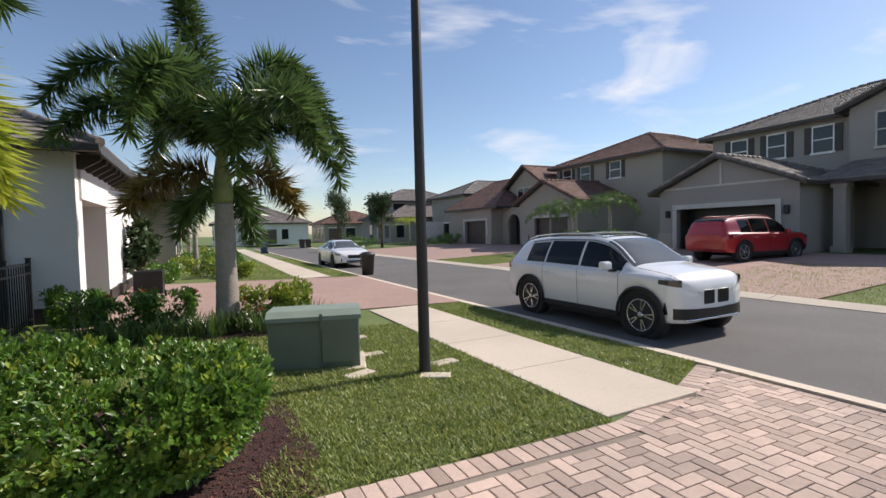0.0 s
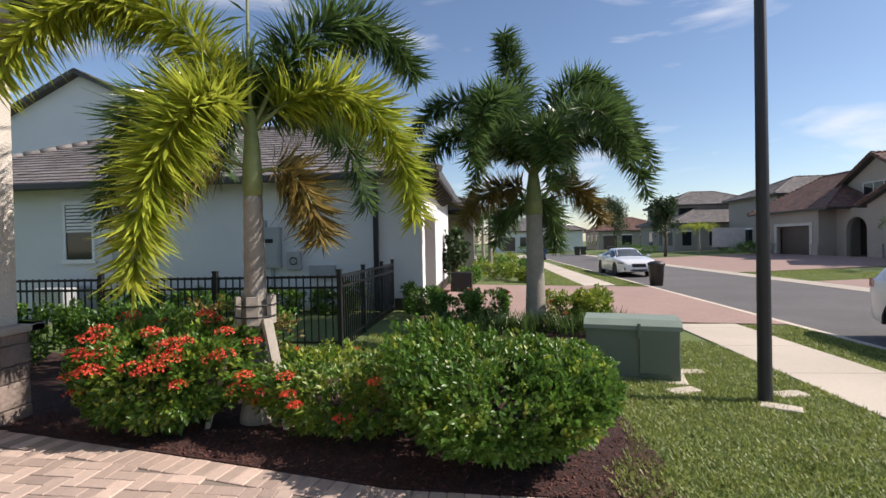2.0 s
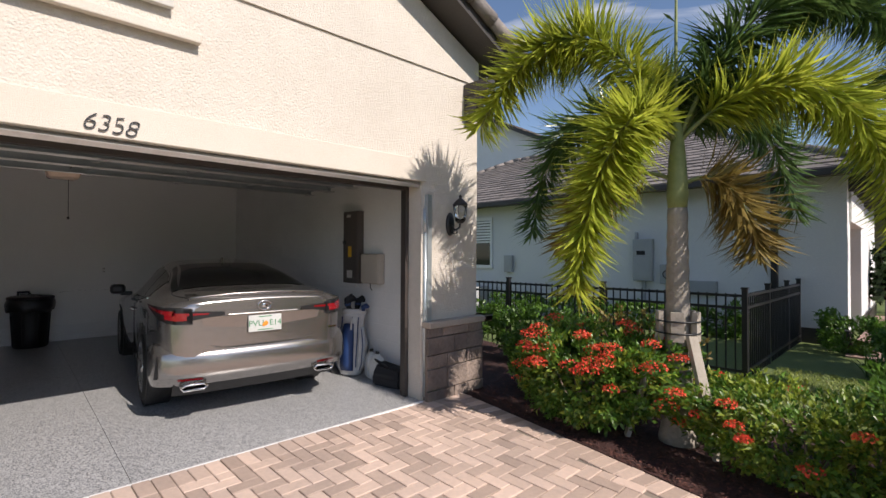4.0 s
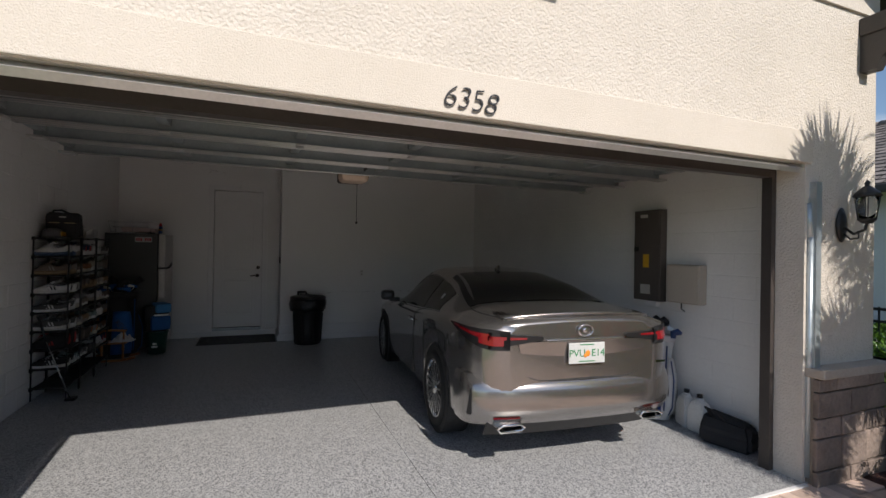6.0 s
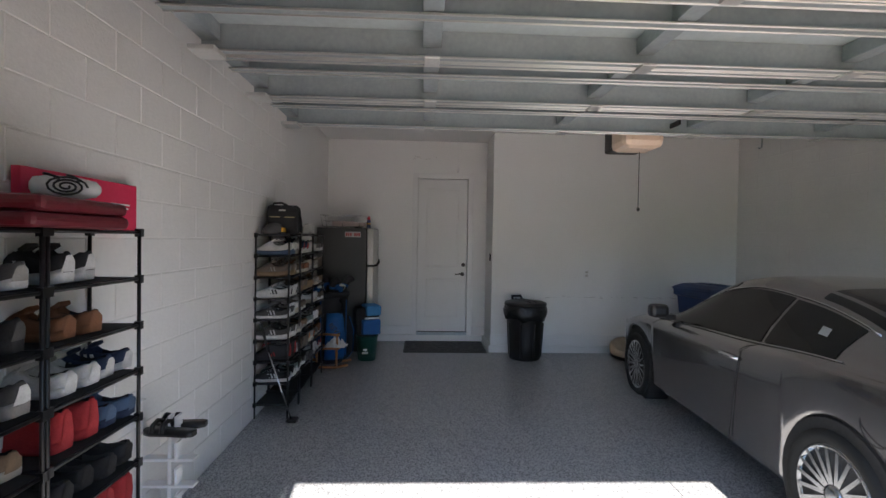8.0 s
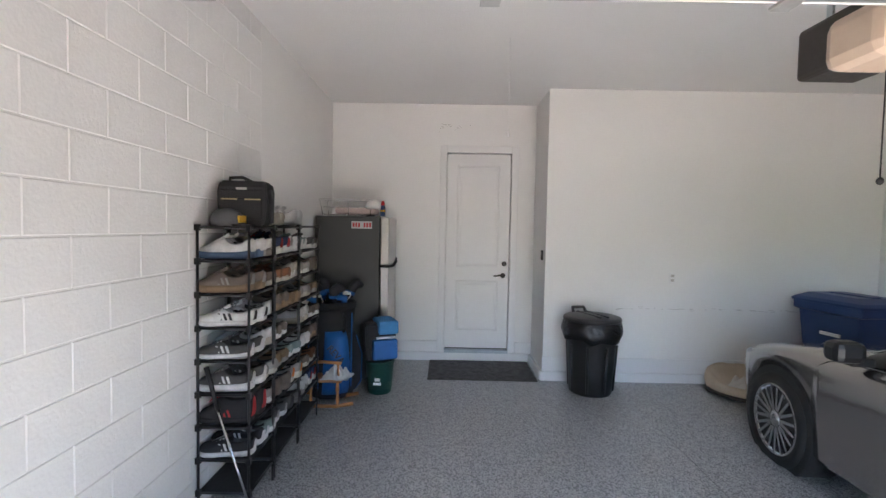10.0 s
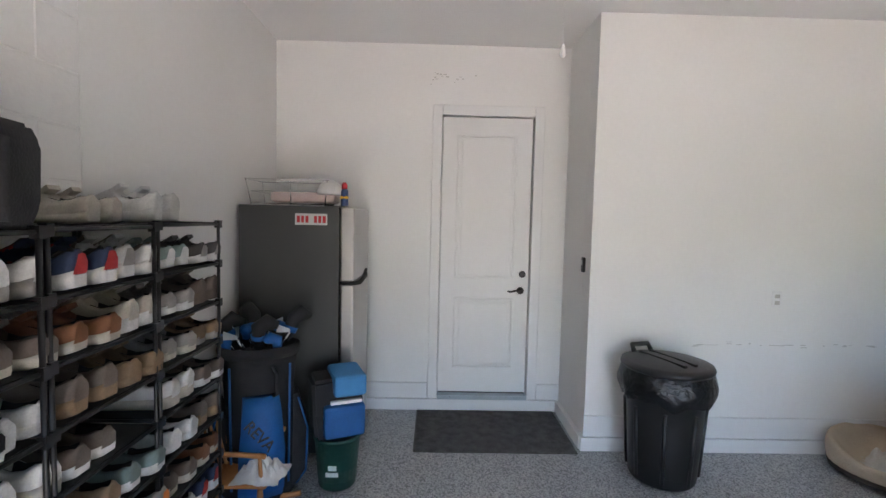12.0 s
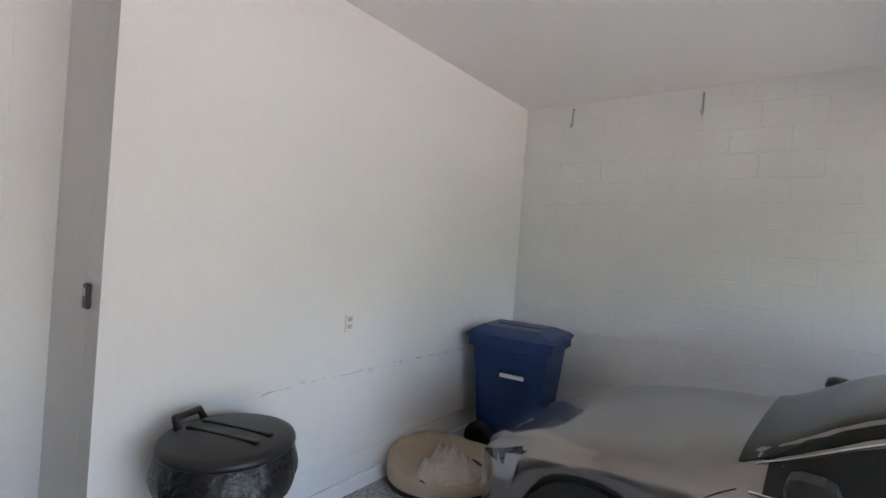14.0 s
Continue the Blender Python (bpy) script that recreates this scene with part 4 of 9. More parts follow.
def shrub(name, x, y, z, rx, ry, h, leaves, material, label, category="shrub", leaf=0.055, flowers=0, flower_r=0.045, flat=0.6, group="", bumps=9, second=None, share=0.0):
    """A rounded shrub: woody stems, an uneven shell of leaf sprays and, if any, flower heads."""
    t = thing(name, x, y, z, label, category, group)
    bm = bmesh.new()
    rs = random.Random(int(abs(x * 100 + y * 10)))
    for k in range(7):
        a = rs.uniform(0, 6.28)
        p, q = (rs.uniform(-0.05, 0.05), rs.uniform(-0.05, 0.05), -0.05), (math.cos(a) * rx * 0.55, math.sin(a) * ry * 0.55, h * rs.uniform(0.5, 0.8))
        bm_rod(bm, p, q, 0.014, 0.006, 5)
    part("branchwork", bm, M["bark"], t)
    c = unit(bumps)
    c[:, 2] = np.abs(c[:, 2])
    amp = RNG.uniform(0.05, 0.22, bumps)
    n_sp = max(20, leaves // 9)
    d = unit(n_sp)
    d[:, 2] = d[:, 2] * 0.8 + 0.15
    d /= np.linalg.norm(d, axis=1, keepdims=True)
    r = RNG.uniform(0.62, 1.0, n_sp) ** 0.7
    bulge = 0.86 + (np.maximum(0, d @ c.T - 0.75) * 4 * amp).sum(axis=1)
    e = np.where(d[:, 2:3] < 0, 0.9, flat)
    sx = np.sign(d) * np.abs(d) ** e
    tip = sx * np.array([rx, ry, h * 0.5]) * (r * bulge)[:, None] + np.array([0, 0, h * 0.5])
    tip[:, 2] = np.maximum(tip[:, 2], 0.03)
    P, D, N, L = [], [], [], []
    for k in range(9):
        off = unit(n_sp) * leaf * 0.75
        P.append(tip + off - d * leaf * 0.4)
        D.append(d * 0.9 + unit(n_sp) * 0.75 + np.array([0, 0, 0.35]))
        N.append(d + unit(n_sp) * 0.45 + np.array([0, 0, 0.6]))
        L.append(RNG.uniform(0.75, 1.35, n_sp) * leaf)
    P, D, N, L = np.concatenate(P), np.concatenate(D), np.concatenate(N), np.concatenate(L)
    if second is not None:
        pick = np.tile(RNG.random(n_sp) < share, 9)
        leaf_obj("foliage", t, second, P[pick], D[pick], N[pick], L[pick], L[pick] * 0.5)
        keep = ~pick
        P, D, N, L = P[keep], D[keep], N[keep], L[keep]
    leaf_obj("foliage", t, material, P, D, N, L, L * 0.52)
    if flowers:
        cand = [i for i in range(n_sp) if r[i] > 0.85 and d[i, 2] > -0.1]
        RNG.shuffle(cand)
        for i in cand[:flowers]:
            c0 = tip[i] + d[i] * 0.04
            q = unit(70)
            q[:, 2] = np.abs(q[:, 2])
            fr = flower_r * RNG.uniform(0.7, 1.15)
            pp = c0 + q * fr * np.array([1.15, 1.15, 0.7])
            leaf_obj("flower_head", t, M["flower_red"] if RNG.random() < 0.75 else M["flower_orange"], pp, unit(70) * 0.8 + q * 0.3, q, np.full(70, 0.022), np.full(70, 0.017), "cluster of red-orange petals")
    return t


def strap_plant(x, y, z, h, n, material, label="clump of narrow strap leaves in the bed"):
    t = thing("strap_leaf_plant", x, y, z, label, "plant", "strap plants in the bed")
    P = np.zeros((n, 3))
    P[:, :2] = RNG.normal(0, 0.07, (n, 2))
    a = RNG.uniform(0, 6.28, n)
    lean = RNG.uniform(0.1, 0.65, n)
    D = np.stack([np.cos(a) * lean, np.sin(a) * lean, np.ones(n)], 1)
    L = RNG.uniform(0.6, 1.1, n) * h
    leaf_obj("leaves", t, material, P, D, np.stack([-np.cos(a), -np.sin(a), lean], 1), L, L * 0.05, fold=0.1)
    return t


def bez(c, t):
    """A point of a smooth curve through the control points (Bezier)."""
    pts = [Vector(p) for p in c]
    while len(pts) > 1:
        pts = [a.lerp(b, t) for a, b in zip(pts, pts[1:])]
    return pts[0]


def frond(tree, ctrl, material, leaflets=420, length=0.36, base_r=0.02, name="frond", wide=0.03):
    """A foxtail frond: an arching rib with leaflets standing all round it."""
    pts = [bez(ctrl, i / 14) for i in range(15)]
    bm = bmesh.new()
    bm_tube(bm, pts, [base_r * (1 - 0.75 * i / 14) for i in range(15)], 6)
    rib = part(name, bm, M["crownshaft"], tree)
    t = RNG.uniform(0.13, 1.0, leaflets)
    pos = np.array([bez(ctrl, float(v)) for v in t])
    nxt = np.array([bez(ctrl, min(1.0, float(v) + 0.02)) - bez(ctrl, max(0.0, float(v) - 0.02)) for v in t])
    nxt /= np.linalg.norm(nxt, axis=1, keepdims=True)
    side = unit(leaflets)
    side -= nxt * (side * nxt).sum(axis=1, keepdims=True)
    side /= np.maximum(np.linalg.norm(side, axis=1, keepdims=True), 1e-6)
    D = side + nxt * RNG.uniform(0.25, 0.85, (leaflets, 1)) - np.array([0, 0, 1.0]) * RNG.uniform(0.05, 0.55, (leaflets, 1))
    L = length * np.clip(1.15 - np.abs(t - 0.5) * 0.9, 0.4, 1.1) * RNG.uniform(0.75, 1.1, leaflets)
    leaf_obj("leaf_blade", rib, material, pos, D, unit(leaflets) * 0.6 + nxt, L, np.full(leaflets, wide) * RNG.uniform(0.7, 1.2, leaflets), fold=0.1, kind="stuff")


def palm(name, x, y, z, trunk_h, r0, r1, shaft_h, fronds, label, leaflets, length=0.36, group="", wide=0.03):
    t = thing(name, x, y, z, label, "palm tree", group)
    bm = bmesh.new()
    prof, k = [], 26
    for i in range(k + 1):
        u = i / k
        prof.append((r0 + (r1 - r0) * u + 0.05 * math.exp(-u * 9) + (0.006 if i % 2 else 0.0), trunk_h * u))
    bm_lathe(bm, prof, seg=16)
    part("trunk", bm, M["palm_trunk"], t, "ringed grey trunk")
    bm = bmesh.new()
    bm_lathe(bm, [(r1 * 1.0, trunk_h), (r1 * 1.15, trunk_h + shaft_h * 0.15), (r1 * 0.9, trunk_h + shaft_h * 0.6), (r1 * 0.5, trunk_h + shaft_h), (0.001, trunk_h + shaft_h * 1.1)], seg=14)
    part("crownshaft", bm, M["crownshaft"], t, "smooth green crownshaft")
    for ctrl, m_, n_ in fronds:
        frond(t, [Vector(c) + Vector((0, 0, trunk_h + shaft_h * 0.75)) for c in ctrl], m_, n_ or leaflets, length, wide=wide)
    return t


def turn_ctrl(pts, ang):
    """Control points given as (right, near, up) turned about z."""
    c, s = math.cos(ang), math.sin(ang)
    return [(c * a - s * b, s * a + c * b, u) for a, b, u in pts]


# foxtail palm by the garage, braced with timber; (right, far, up) seen from the drive
A1 = radians(23.5)
# sunny fronds carry sunlight in their leaf colour, green ones do not
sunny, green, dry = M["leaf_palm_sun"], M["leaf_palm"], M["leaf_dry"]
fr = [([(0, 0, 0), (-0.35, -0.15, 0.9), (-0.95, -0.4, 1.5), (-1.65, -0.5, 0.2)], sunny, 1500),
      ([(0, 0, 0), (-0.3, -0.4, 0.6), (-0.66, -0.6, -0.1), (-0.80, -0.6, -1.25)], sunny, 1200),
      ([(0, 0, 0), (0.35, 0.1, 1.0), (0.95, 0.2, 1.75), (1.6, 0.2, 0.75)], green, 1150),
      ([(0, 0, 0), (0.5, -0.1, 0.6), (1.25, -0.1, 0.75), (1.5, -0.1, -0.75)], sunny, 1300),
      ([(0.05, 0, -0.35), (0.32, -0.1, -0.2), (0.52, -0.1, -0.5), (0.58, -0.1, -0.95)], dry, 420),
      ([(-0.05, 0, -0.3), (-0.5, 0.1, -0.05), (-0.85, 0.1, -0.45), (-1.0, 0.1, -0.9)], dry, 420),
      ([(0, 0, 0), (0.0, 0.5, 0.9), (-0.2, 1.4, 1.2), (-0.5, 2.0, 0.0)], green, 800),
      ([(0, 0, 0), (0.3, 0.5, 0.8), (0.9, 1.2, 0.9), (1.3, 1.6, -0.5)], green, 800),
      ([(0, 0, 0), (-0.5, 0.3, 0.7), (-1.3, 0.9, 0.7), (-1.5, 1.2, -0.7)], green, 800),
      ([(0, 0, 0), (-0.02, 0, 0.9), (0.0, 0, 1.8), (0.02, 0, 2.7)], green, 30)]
P1 = palm("foxtail_palm", -2.03, 3.72, -0.17, 2.05, 0.115, 0.078, 0.75, [(turn_ctrl(c, A1), m_, n_) for c, m_, n_ in fr], "foxtail palm with braced grey trunk and yellow-green fronds", 800, 0.46, wide=0.030)
for k in range(3):
    a = 2.1 * k + 1.6
    bm = bmesh.new()
    p, q = Vector((math.cos(a) * 0.42, math.sin(a) * 0.42, 0.02)), Vector((math.cos(a) * 0.15, math.sin(a) * 0.15, 0.95))
    sd = Vector((-math.sin(a), math.cos(a), 0)) * 0.045
    ou = Vector((math.cos(a), math.sin(a), 0.3)).normalized() * 0.02
    bm_hexa(bm, [p - sd - ou, p + sd - ou, p + sd + ou, p - sd + ou, q - sd - ou, q + sd - ou, q + sd + ou, q - sd + ou])
    part("brace", bm, M["timber"], P1, "weathered timber brace")
for k in range(5):
    a = 2 * math.pi * k / 5
    c, s = math.cos(a), math.sin(a)
    bm = bmesh.new()
    bm_hexa(bm, [(c * 0.13 - s * 0.05, s * 0.13 + c * 0.05, 0.9), (c * 0.13 + s * 0.05, s * 0.13 - c * 0.05, 0.9), (c * 0.17 + s * 0.05, s * 0.17 - c * 0.05, 0.9), (c * 0.17 - s * 0.05, s * 0.17 + c * 0.05, 0.9),
                 (c * 0.13 - s * 0.05, s * 0.13 + c * 0.05, 1.15), (c * 0.13 + s * 0.05, s * 0.13 - c * 0.05, 1.15), (c * 0.17 + s * 0.05, s * 0.17 - c * 0.05, 1.15), (c * 0.17 - s * 0.05, s * 0.17 + c * 0.05, 1.15)])
    part("batten", bm, M["timber"], P1)
bm = bmesh.new()
for zz in (0.97, 1.07):
    bm_tube(bm, [(math.cos(i * 0.393) * 0.178, math.sin(i * 0.393) * 0.178, zz) for i in range(16)], 0.008, 5, closed=True)
part("strap", bm, M["black_metal"], P1, "strap binding the battens")

# foxtail palm in the bed by the neighbour's drive; (right, far, up)
dark = M["leaf_palm"]
fr = [([(0, 0, 0), (-0.1, 0.1, 1.3), (-0.4, 0.1, 2.2), (-0.5, 0.0, 2.7)], dark, 1200),
      ([(0, 0, 0), (-0.5, 0.2, 1.3), (-1.5, 0.3, 2.3), (-2.4, 0.3, 0.85)], dark, 1100),
      ([(0, 0, 0), (-0.6, -0.3, 0.8), (-1.4, -0.5, 1.25), (-2.1, -0.6, 0.15)], dark, 1000),
      ([(0, 0, 0), (-0.3, -0.7, 1.1), (-0.8, -1.4, 1.9), (-1.1, -1.8, 0.1)], dark, 1100),
      ([(0, 0, 0), (0.3, 0.3, 1.4), (1.0, 0.5, 2.7), (1.8, 0.6, 1.4)], dark, 1100),
      ([(0, 0, 0), (0.6, 0.0, 1.2), (1.6, 0.0, 2.0), (2.15, 0.0, 0.1)], dark, 1100),
      ([(0, 0, 0), (0.6, -0.3, 0.8), (1.4, -0.5, 1.3), (1.85, -0.6, -0.4)], dark, 1000),
      ([(0, 0, 0), (0.3, -0.7, 1.0), (0.9, -1.4, 1.5), (1.2, -1.8, 0.0)], dark, 900),
      ([(0, 0, 0), (0.35, 0.8, 1.1), (0.9, 1.7, 1.6), (1.1, 2.2, 0.0)], dark, 800),
      ([(0, 0, 0), (-0.4, 0.8, 1.1), (-0.9, 1.7, 1.6), (-1.2, 2.2, 0.0)], dark, 800),
      ([(0, 0, 0), (0.0, -0.6, 0.8), (0.1, -1.3, 1.0), (0.15, -1.6, -0.3)], dark, 800),
      ([(0, 0, -0.3), (-0.5, -0.2, 0.0), (-1.0, -0.4, -0.2), (-1.3, -0.5, -0.8)], M["leaf_dry"], 550),
      ([(0, 0, -0.3), (0.5, -0.1, 0.0), (0.95, -0.2, -0.2), (1.15, -0.2, -0.8)], M["leaf_dry"], 500),
      ([(0, 0, -0.4), (0.3, 0.4, -0.3), (0.45, 0.6, -0.7), (0.5, 0.7, -1.3)], dark, 500),
      ([(0, 0, -0.4), (-0.3, 0.4, -0.3), (-0.6, 0.8, -0.6), (-0.7, 0.9, -1.2)], dark, 500)]
palm("foxtail_palm", 0.98, 8.5, -0.23, 2.15, 0.185, 0.14, 0.9, fr, "full-crowned foxtail palm with smooth grey trunk in the bed", 700, 0.47, wide=0.040)


def small_palm(x, y, z, h, seed, material, crown=1.7, label="young palm with arching fronds by a house front"):
    rs = random.Random(seed)
    fr = []
    for k in range(9):
        a = 6.283 * k / 9 + rs.uniform(-0.2, 0.2)
        ln = crown * rs.uniform(0.8, 1.1)
        up = rs.uniform(0.2, 0.9)
        fr.append(([(0, 0, 0), (math.cos(a) * 0.4 * ln, math.sin(a) * 0.4 * ln, up), (math.cos(a) * ln, math.sin(a) * ln, up * 0.9), (math.cos(a) * ln * 1.15, math.sin(a) * ln * 1.15, up - 0.9)], material, 130))
    palm("garden_palm", x, y, z, h, 0.12, 0.08, 0.5, fr, label, 130, 0.36, group="palms by the house fronts")


small_palm(0.3, 24.0, -0.3, 2.6, 1, M["leaf_palm"], 1.8)
small_palm(-0.1, 30.0, -0.3, 3.0, 2, M["leaf_palm"], 1.8)
small_palm(21.4, 22.4, -0.1, 2.2, 3, M["leaf_palm"])
small_palm(21.6, 24.6, -0.1, 2.0, 4, M["leaf_palm"])
small_palm(21.8, 19.6, -0.1, 2.4, 5, M["leaf_palm"])
small_palm(20.5, 46.5, -0.1, 2.0, 6, M["leaf_palm_sun"])

# clipped bush at the drive's edge, flowering shrubs under the palm
shrub("clipped_bush", 0.20, 3.46, -0.27, 0.90, 0.88, 0.86, 30000, M["leaf_dark"], "dense rounded dark green bush beside the paver drive", leaf=0.05, flat=0.62, bumps=14, second=M["leaf_yellow"], share=0.12)
shrub("ixora_shrub", -2.75, 3.44, -0.19, 0.76, 0.54, 0.95, 13000, M["leaf_dark"], "ixora shrub covered in red-orange flower heads", leaf=0.055, flowers=60, flower_r=0.075, second=M["leaf_yellow"], share=0.2, group="ixora in the bed")
shrub("ixora_shrub", -1.15, 3.58, -0.22, 0.82, 0.6, 0.74, 11000, M["leaf_yellow"], "yellow-green ixora shrub with a few red flower heads", leaf=0.05, flowers=16, flower_r=0.055, second=M["leaf_dark"], share=0.45, group="ixora in the bed")
shrub("ixora_shrub", -3.55, 3.95, -0.15, 0.45, 0.4, 0.8, 4200, M["leaf_dark"], "dark leafy ixora shrub against the stone base", leaf=0.06, flowers=2, group="ixora in the bed")
shrub("red_leaf_shrub", -2.9, 4.9, -0.17, 0.7, 0.4, 0.95, 3200, M["leaf_dark"], "loose reddish shrub in front of the fence", leaf=0.06, second=M["leaf_dry"], share=0.35)
shrub("fence_shrub", -4.6, 5.3, -0.15, 0.8, 0.5, 0.85, 3600, M["leaf_dark"], "leafy green shrub along the fence", leaf=0.07, group="shrubs along the fence")
shrub("fence_shrub", -6.4, 5.4, -0.15, 0.9, 0.5, 0.8, 3000, M["leaf_dark"], "leafy green shrub along the fence", leaf=0.07, group="shrubs along the fence")
for x, rx in ((-3.4, 0.6), (-4.9, 0.8), (-6.6, 0.8), (-8.3, 0.8)):
    shrub("wall_shrub", x, 10.1, -0.3, rx, 0.4, 0.75, 1800, M["leaf_dark"], "dark hedge shrub against the white wall", leaf=0.09, group="hedge along the white wall")
shrub("corner_shrub", -1.35, 10.0, -0.28, 0.5, 0.4, 0.75, 2600, M["leaf_dark"], "dense dark shrub at the white house's corner", leaf=0.07)
# bed by the neighbour's drive
for x, y, r, f, m_ in ((-0.55, 8.6, 0.5, 4, "leaf_dark"), (0.1, 8.9, 0.45, 4, "leaf_dark"), (1.65, 8.5, 0.5, 4, "leaf_yellow"), (2.05, 8.8, 0.4, 2, "leaf_yellow")):
    shrub("hibiscus_shrub", x, y, -0.24, r, r * 0.8, 0.72, 2200, M[m_], "loose flowering shrub in the mulched bed", leaf=0.07, flowers=f, flower_r=0.05, group="shrubs by the drive")
rs = random.Random(3)
for k in range(15):
    strap_plant(-0.9 + k * 0.23 + rs.uniform(-0.08, 0.08), 8.0 + rs.uniform(-0.15, 0.25), -0.24, 0.5, 70, M["leaf_palm"])
# hedges and trees further off
M["hedge"] = M["leaf_dark"]
for x, y, rx, ry, h, lab in ((-0.6, 18.6, 0.5, 0.9, 0.8, "clipped hedge beside the drive"), (0.6, 20.3, 0.9, 0.9, 0.9, "yellow-green rounded shrub in the bed"), (1.5, 22.5, 0.8, 1.0, 0.9, "rounded green shrub in the bed"), (1.8, 19.3, 0.5, 0.5, 0.6, "low yellow-green shrub in the bed"), (0.5, 26.5, 1.0, 1.4, 0.9, "rounded green shrub in the bed"), (1.2, 31.0, 1.0, 2.0, 1.0, "rounded yellow-green shrub in the bed"), (22.6, 21.3, 0.9, 2.6, 1.3, "long clipped hedge by the grey house"), (22.8, 41.6, 0.8, 1.6, 1.0, "clipped shrub by the tan house"), (23.0, 45.5, 1.0, 2.5, 1.0, "clipped hedge by the tan house"), (16.5, 50, 1.2, 2.0, 1.1, "rounded shrub beside the road"), (8, 76, 3.0, 0.9, 1.2, "hedge at the street's end"), (24, 76, 4.0, 0.9, 1.2, "hedge at the street's end"), (-6, 72, 5.0, 1.0, 1.4, "hedge at the street's end")):
    shrub("garden_shrub", x, y, -0.3 if x < 6 else ground_z(x) - 0.05, rx, ry, h, 1500, M["leaf_yellow" if "yellow" in lab else "leaf_dark"], lab, leaf=0.11, flat=0.5, group="garden shrubs")


def tree(x, y, z, h, crown, label, seed, n=2600, name="street_tree"):
    """A tapered trunk with limbs and a gappy crown of leaf clumps."""
    rs = random.Random(seed)
    t = thing(name, x, y, z, label, "tree")
    bm = bmesh.new()
    bm_tube(bm, [(0, 0, -0.1), (rs.uniform(-0.1, 0.1), 0.05, h * 0.3), (rs.uniform(-0.2, 0.2), 0.1, h * 0.62)], [0.16, 0.12, 0.06], 8)
    tips = []
    for k in range(9):
        a, zz = rs.uniform(0, 6.28), h * rs.uniform(0.25, 0.6)
        q = (math.cos(a) * crown * rs.uniform(0.5, 0.9), math.sin(a) * crown * rs.uniform(0.5, 0.9), zz + h * rs.uniform(0.12, 0.35))
        bm_rod(bm, (0, 0.05, zz), q, 0.05, 0.02, 5)
        tips.append(q)
    part("trunk", bm, M["bark"], t)
    tips += [(rs.uniform(-0.5, 0.5) * crown, rs.uniform(-0.5, 0.5) * crown, h * rs.uniform(0.55, 0.98)) for _ in range(16)]
    P = []
    for q in tips:
        P.append(np.array(q) + RNG.normal(0, crown * 0.20, (n // len(tips), 3)))
    P = np.concatenate(P)
    leaf_obj("crown", t, M["leaf_far"], P, unit(len(P)) + np.array([0, 0, -0.2]), unit(len(P)), RNG.uniform(0.14, 0.28, len(P)), RNG.uniform(0.09, 0.16, len(P)))


tree(16.8, 62, -0.2, 6.8, 1.9, "dark green street tree at the bend", 1, 4200)
tree(17.0, 45.5, -0.2, 5.4, 1.3, "slender bronze-green tree by the sidewalk", 2, 3600)
tree(-8, 66, -0.3, 7.0, 3.0, "broad dark tree at the street's end", 3, 4200)
tree(-2.5, 44, -0.3, 5.5, 2.0, "dense dark tree beside the pale house", 4, 4200)
tree(-1.5, 36, -0.3, 4.0, 1.5, "small leafy tree beside the pale house", 5, 3000)
tree(34, 74, -0.2, 6.0, 2.5, "dark tree behind the far houses", 6, 3000)
tree(-1.0, 16.4, -0.3, 2.2, 0.5, "small potted tree by the garage wall", 7, 900, "ornamental_tree")


def lawn(x0, x1, y0, y1, n, label, keep=None, tall=0.055):
    """Broad-bladed turf standing in the soil."""
    x, y = RNG.uniform(x0, x1, n), RNG.uniform(y0, y1, n)
    clump = np.sin(x * 5.1 + np.sin(y * 3.3) * 2) * np.sin(y * 4.7 + np.cos(x * 2.9) * 2)
    ok = np.ones(n, bool) if keep is None else np.array([keep(a, b) for a, b in zip(x, y)])
    x, y, clump = x[ok], y[ok], clump[ok]
    n = len(x)
    P = np.stack([x, y, np.array([ground_z(a) - 0.02 for a in x])], 1)
    a, lean = RNG.uniform(0, 6.28, n), RNG.uniform(0.2, 1.3, n)
    D = np.stack([np.cos(a) * lean, np.sin(a) * lean, np.ones(n)], 1)
    L = tall * RNG.uniform(0.6, 1.3, n) * (1 + 0.25 * clump)
    is_dry = RNG.random(n) < 0.05 + 0.12 * (clump > 0.45)
    ob = None
    for pick, m_ in ((~is_dry, "grass"), (is_dry, "grass_dry")):
        ob = leaf_obj("grass", None, M[m_], P[pick], D[pick], np.stack([-np.cos(a), -np.sin(a), lean], 1)[pick], L[pick], np.full(pick.sum(), 0.011), fold=0.1)
        tagged(ob, label, "grass", "", "stuff")


def drive_edge(x):
    """The drive's edge on the planting side."""
    k = [(-4.4, 3.3), (-3.8, 3.22), (-1.9, 2.9), (-0.6, 2.66), (3.75, 2.66), (5.0, 3.0), (6.1, 3.5)]
    for (a, p), (b, q) in zip(k, k[1:]):
        if x <= b:
            return p + (q - p) * (x - a) / (b - a)
    return 3.5


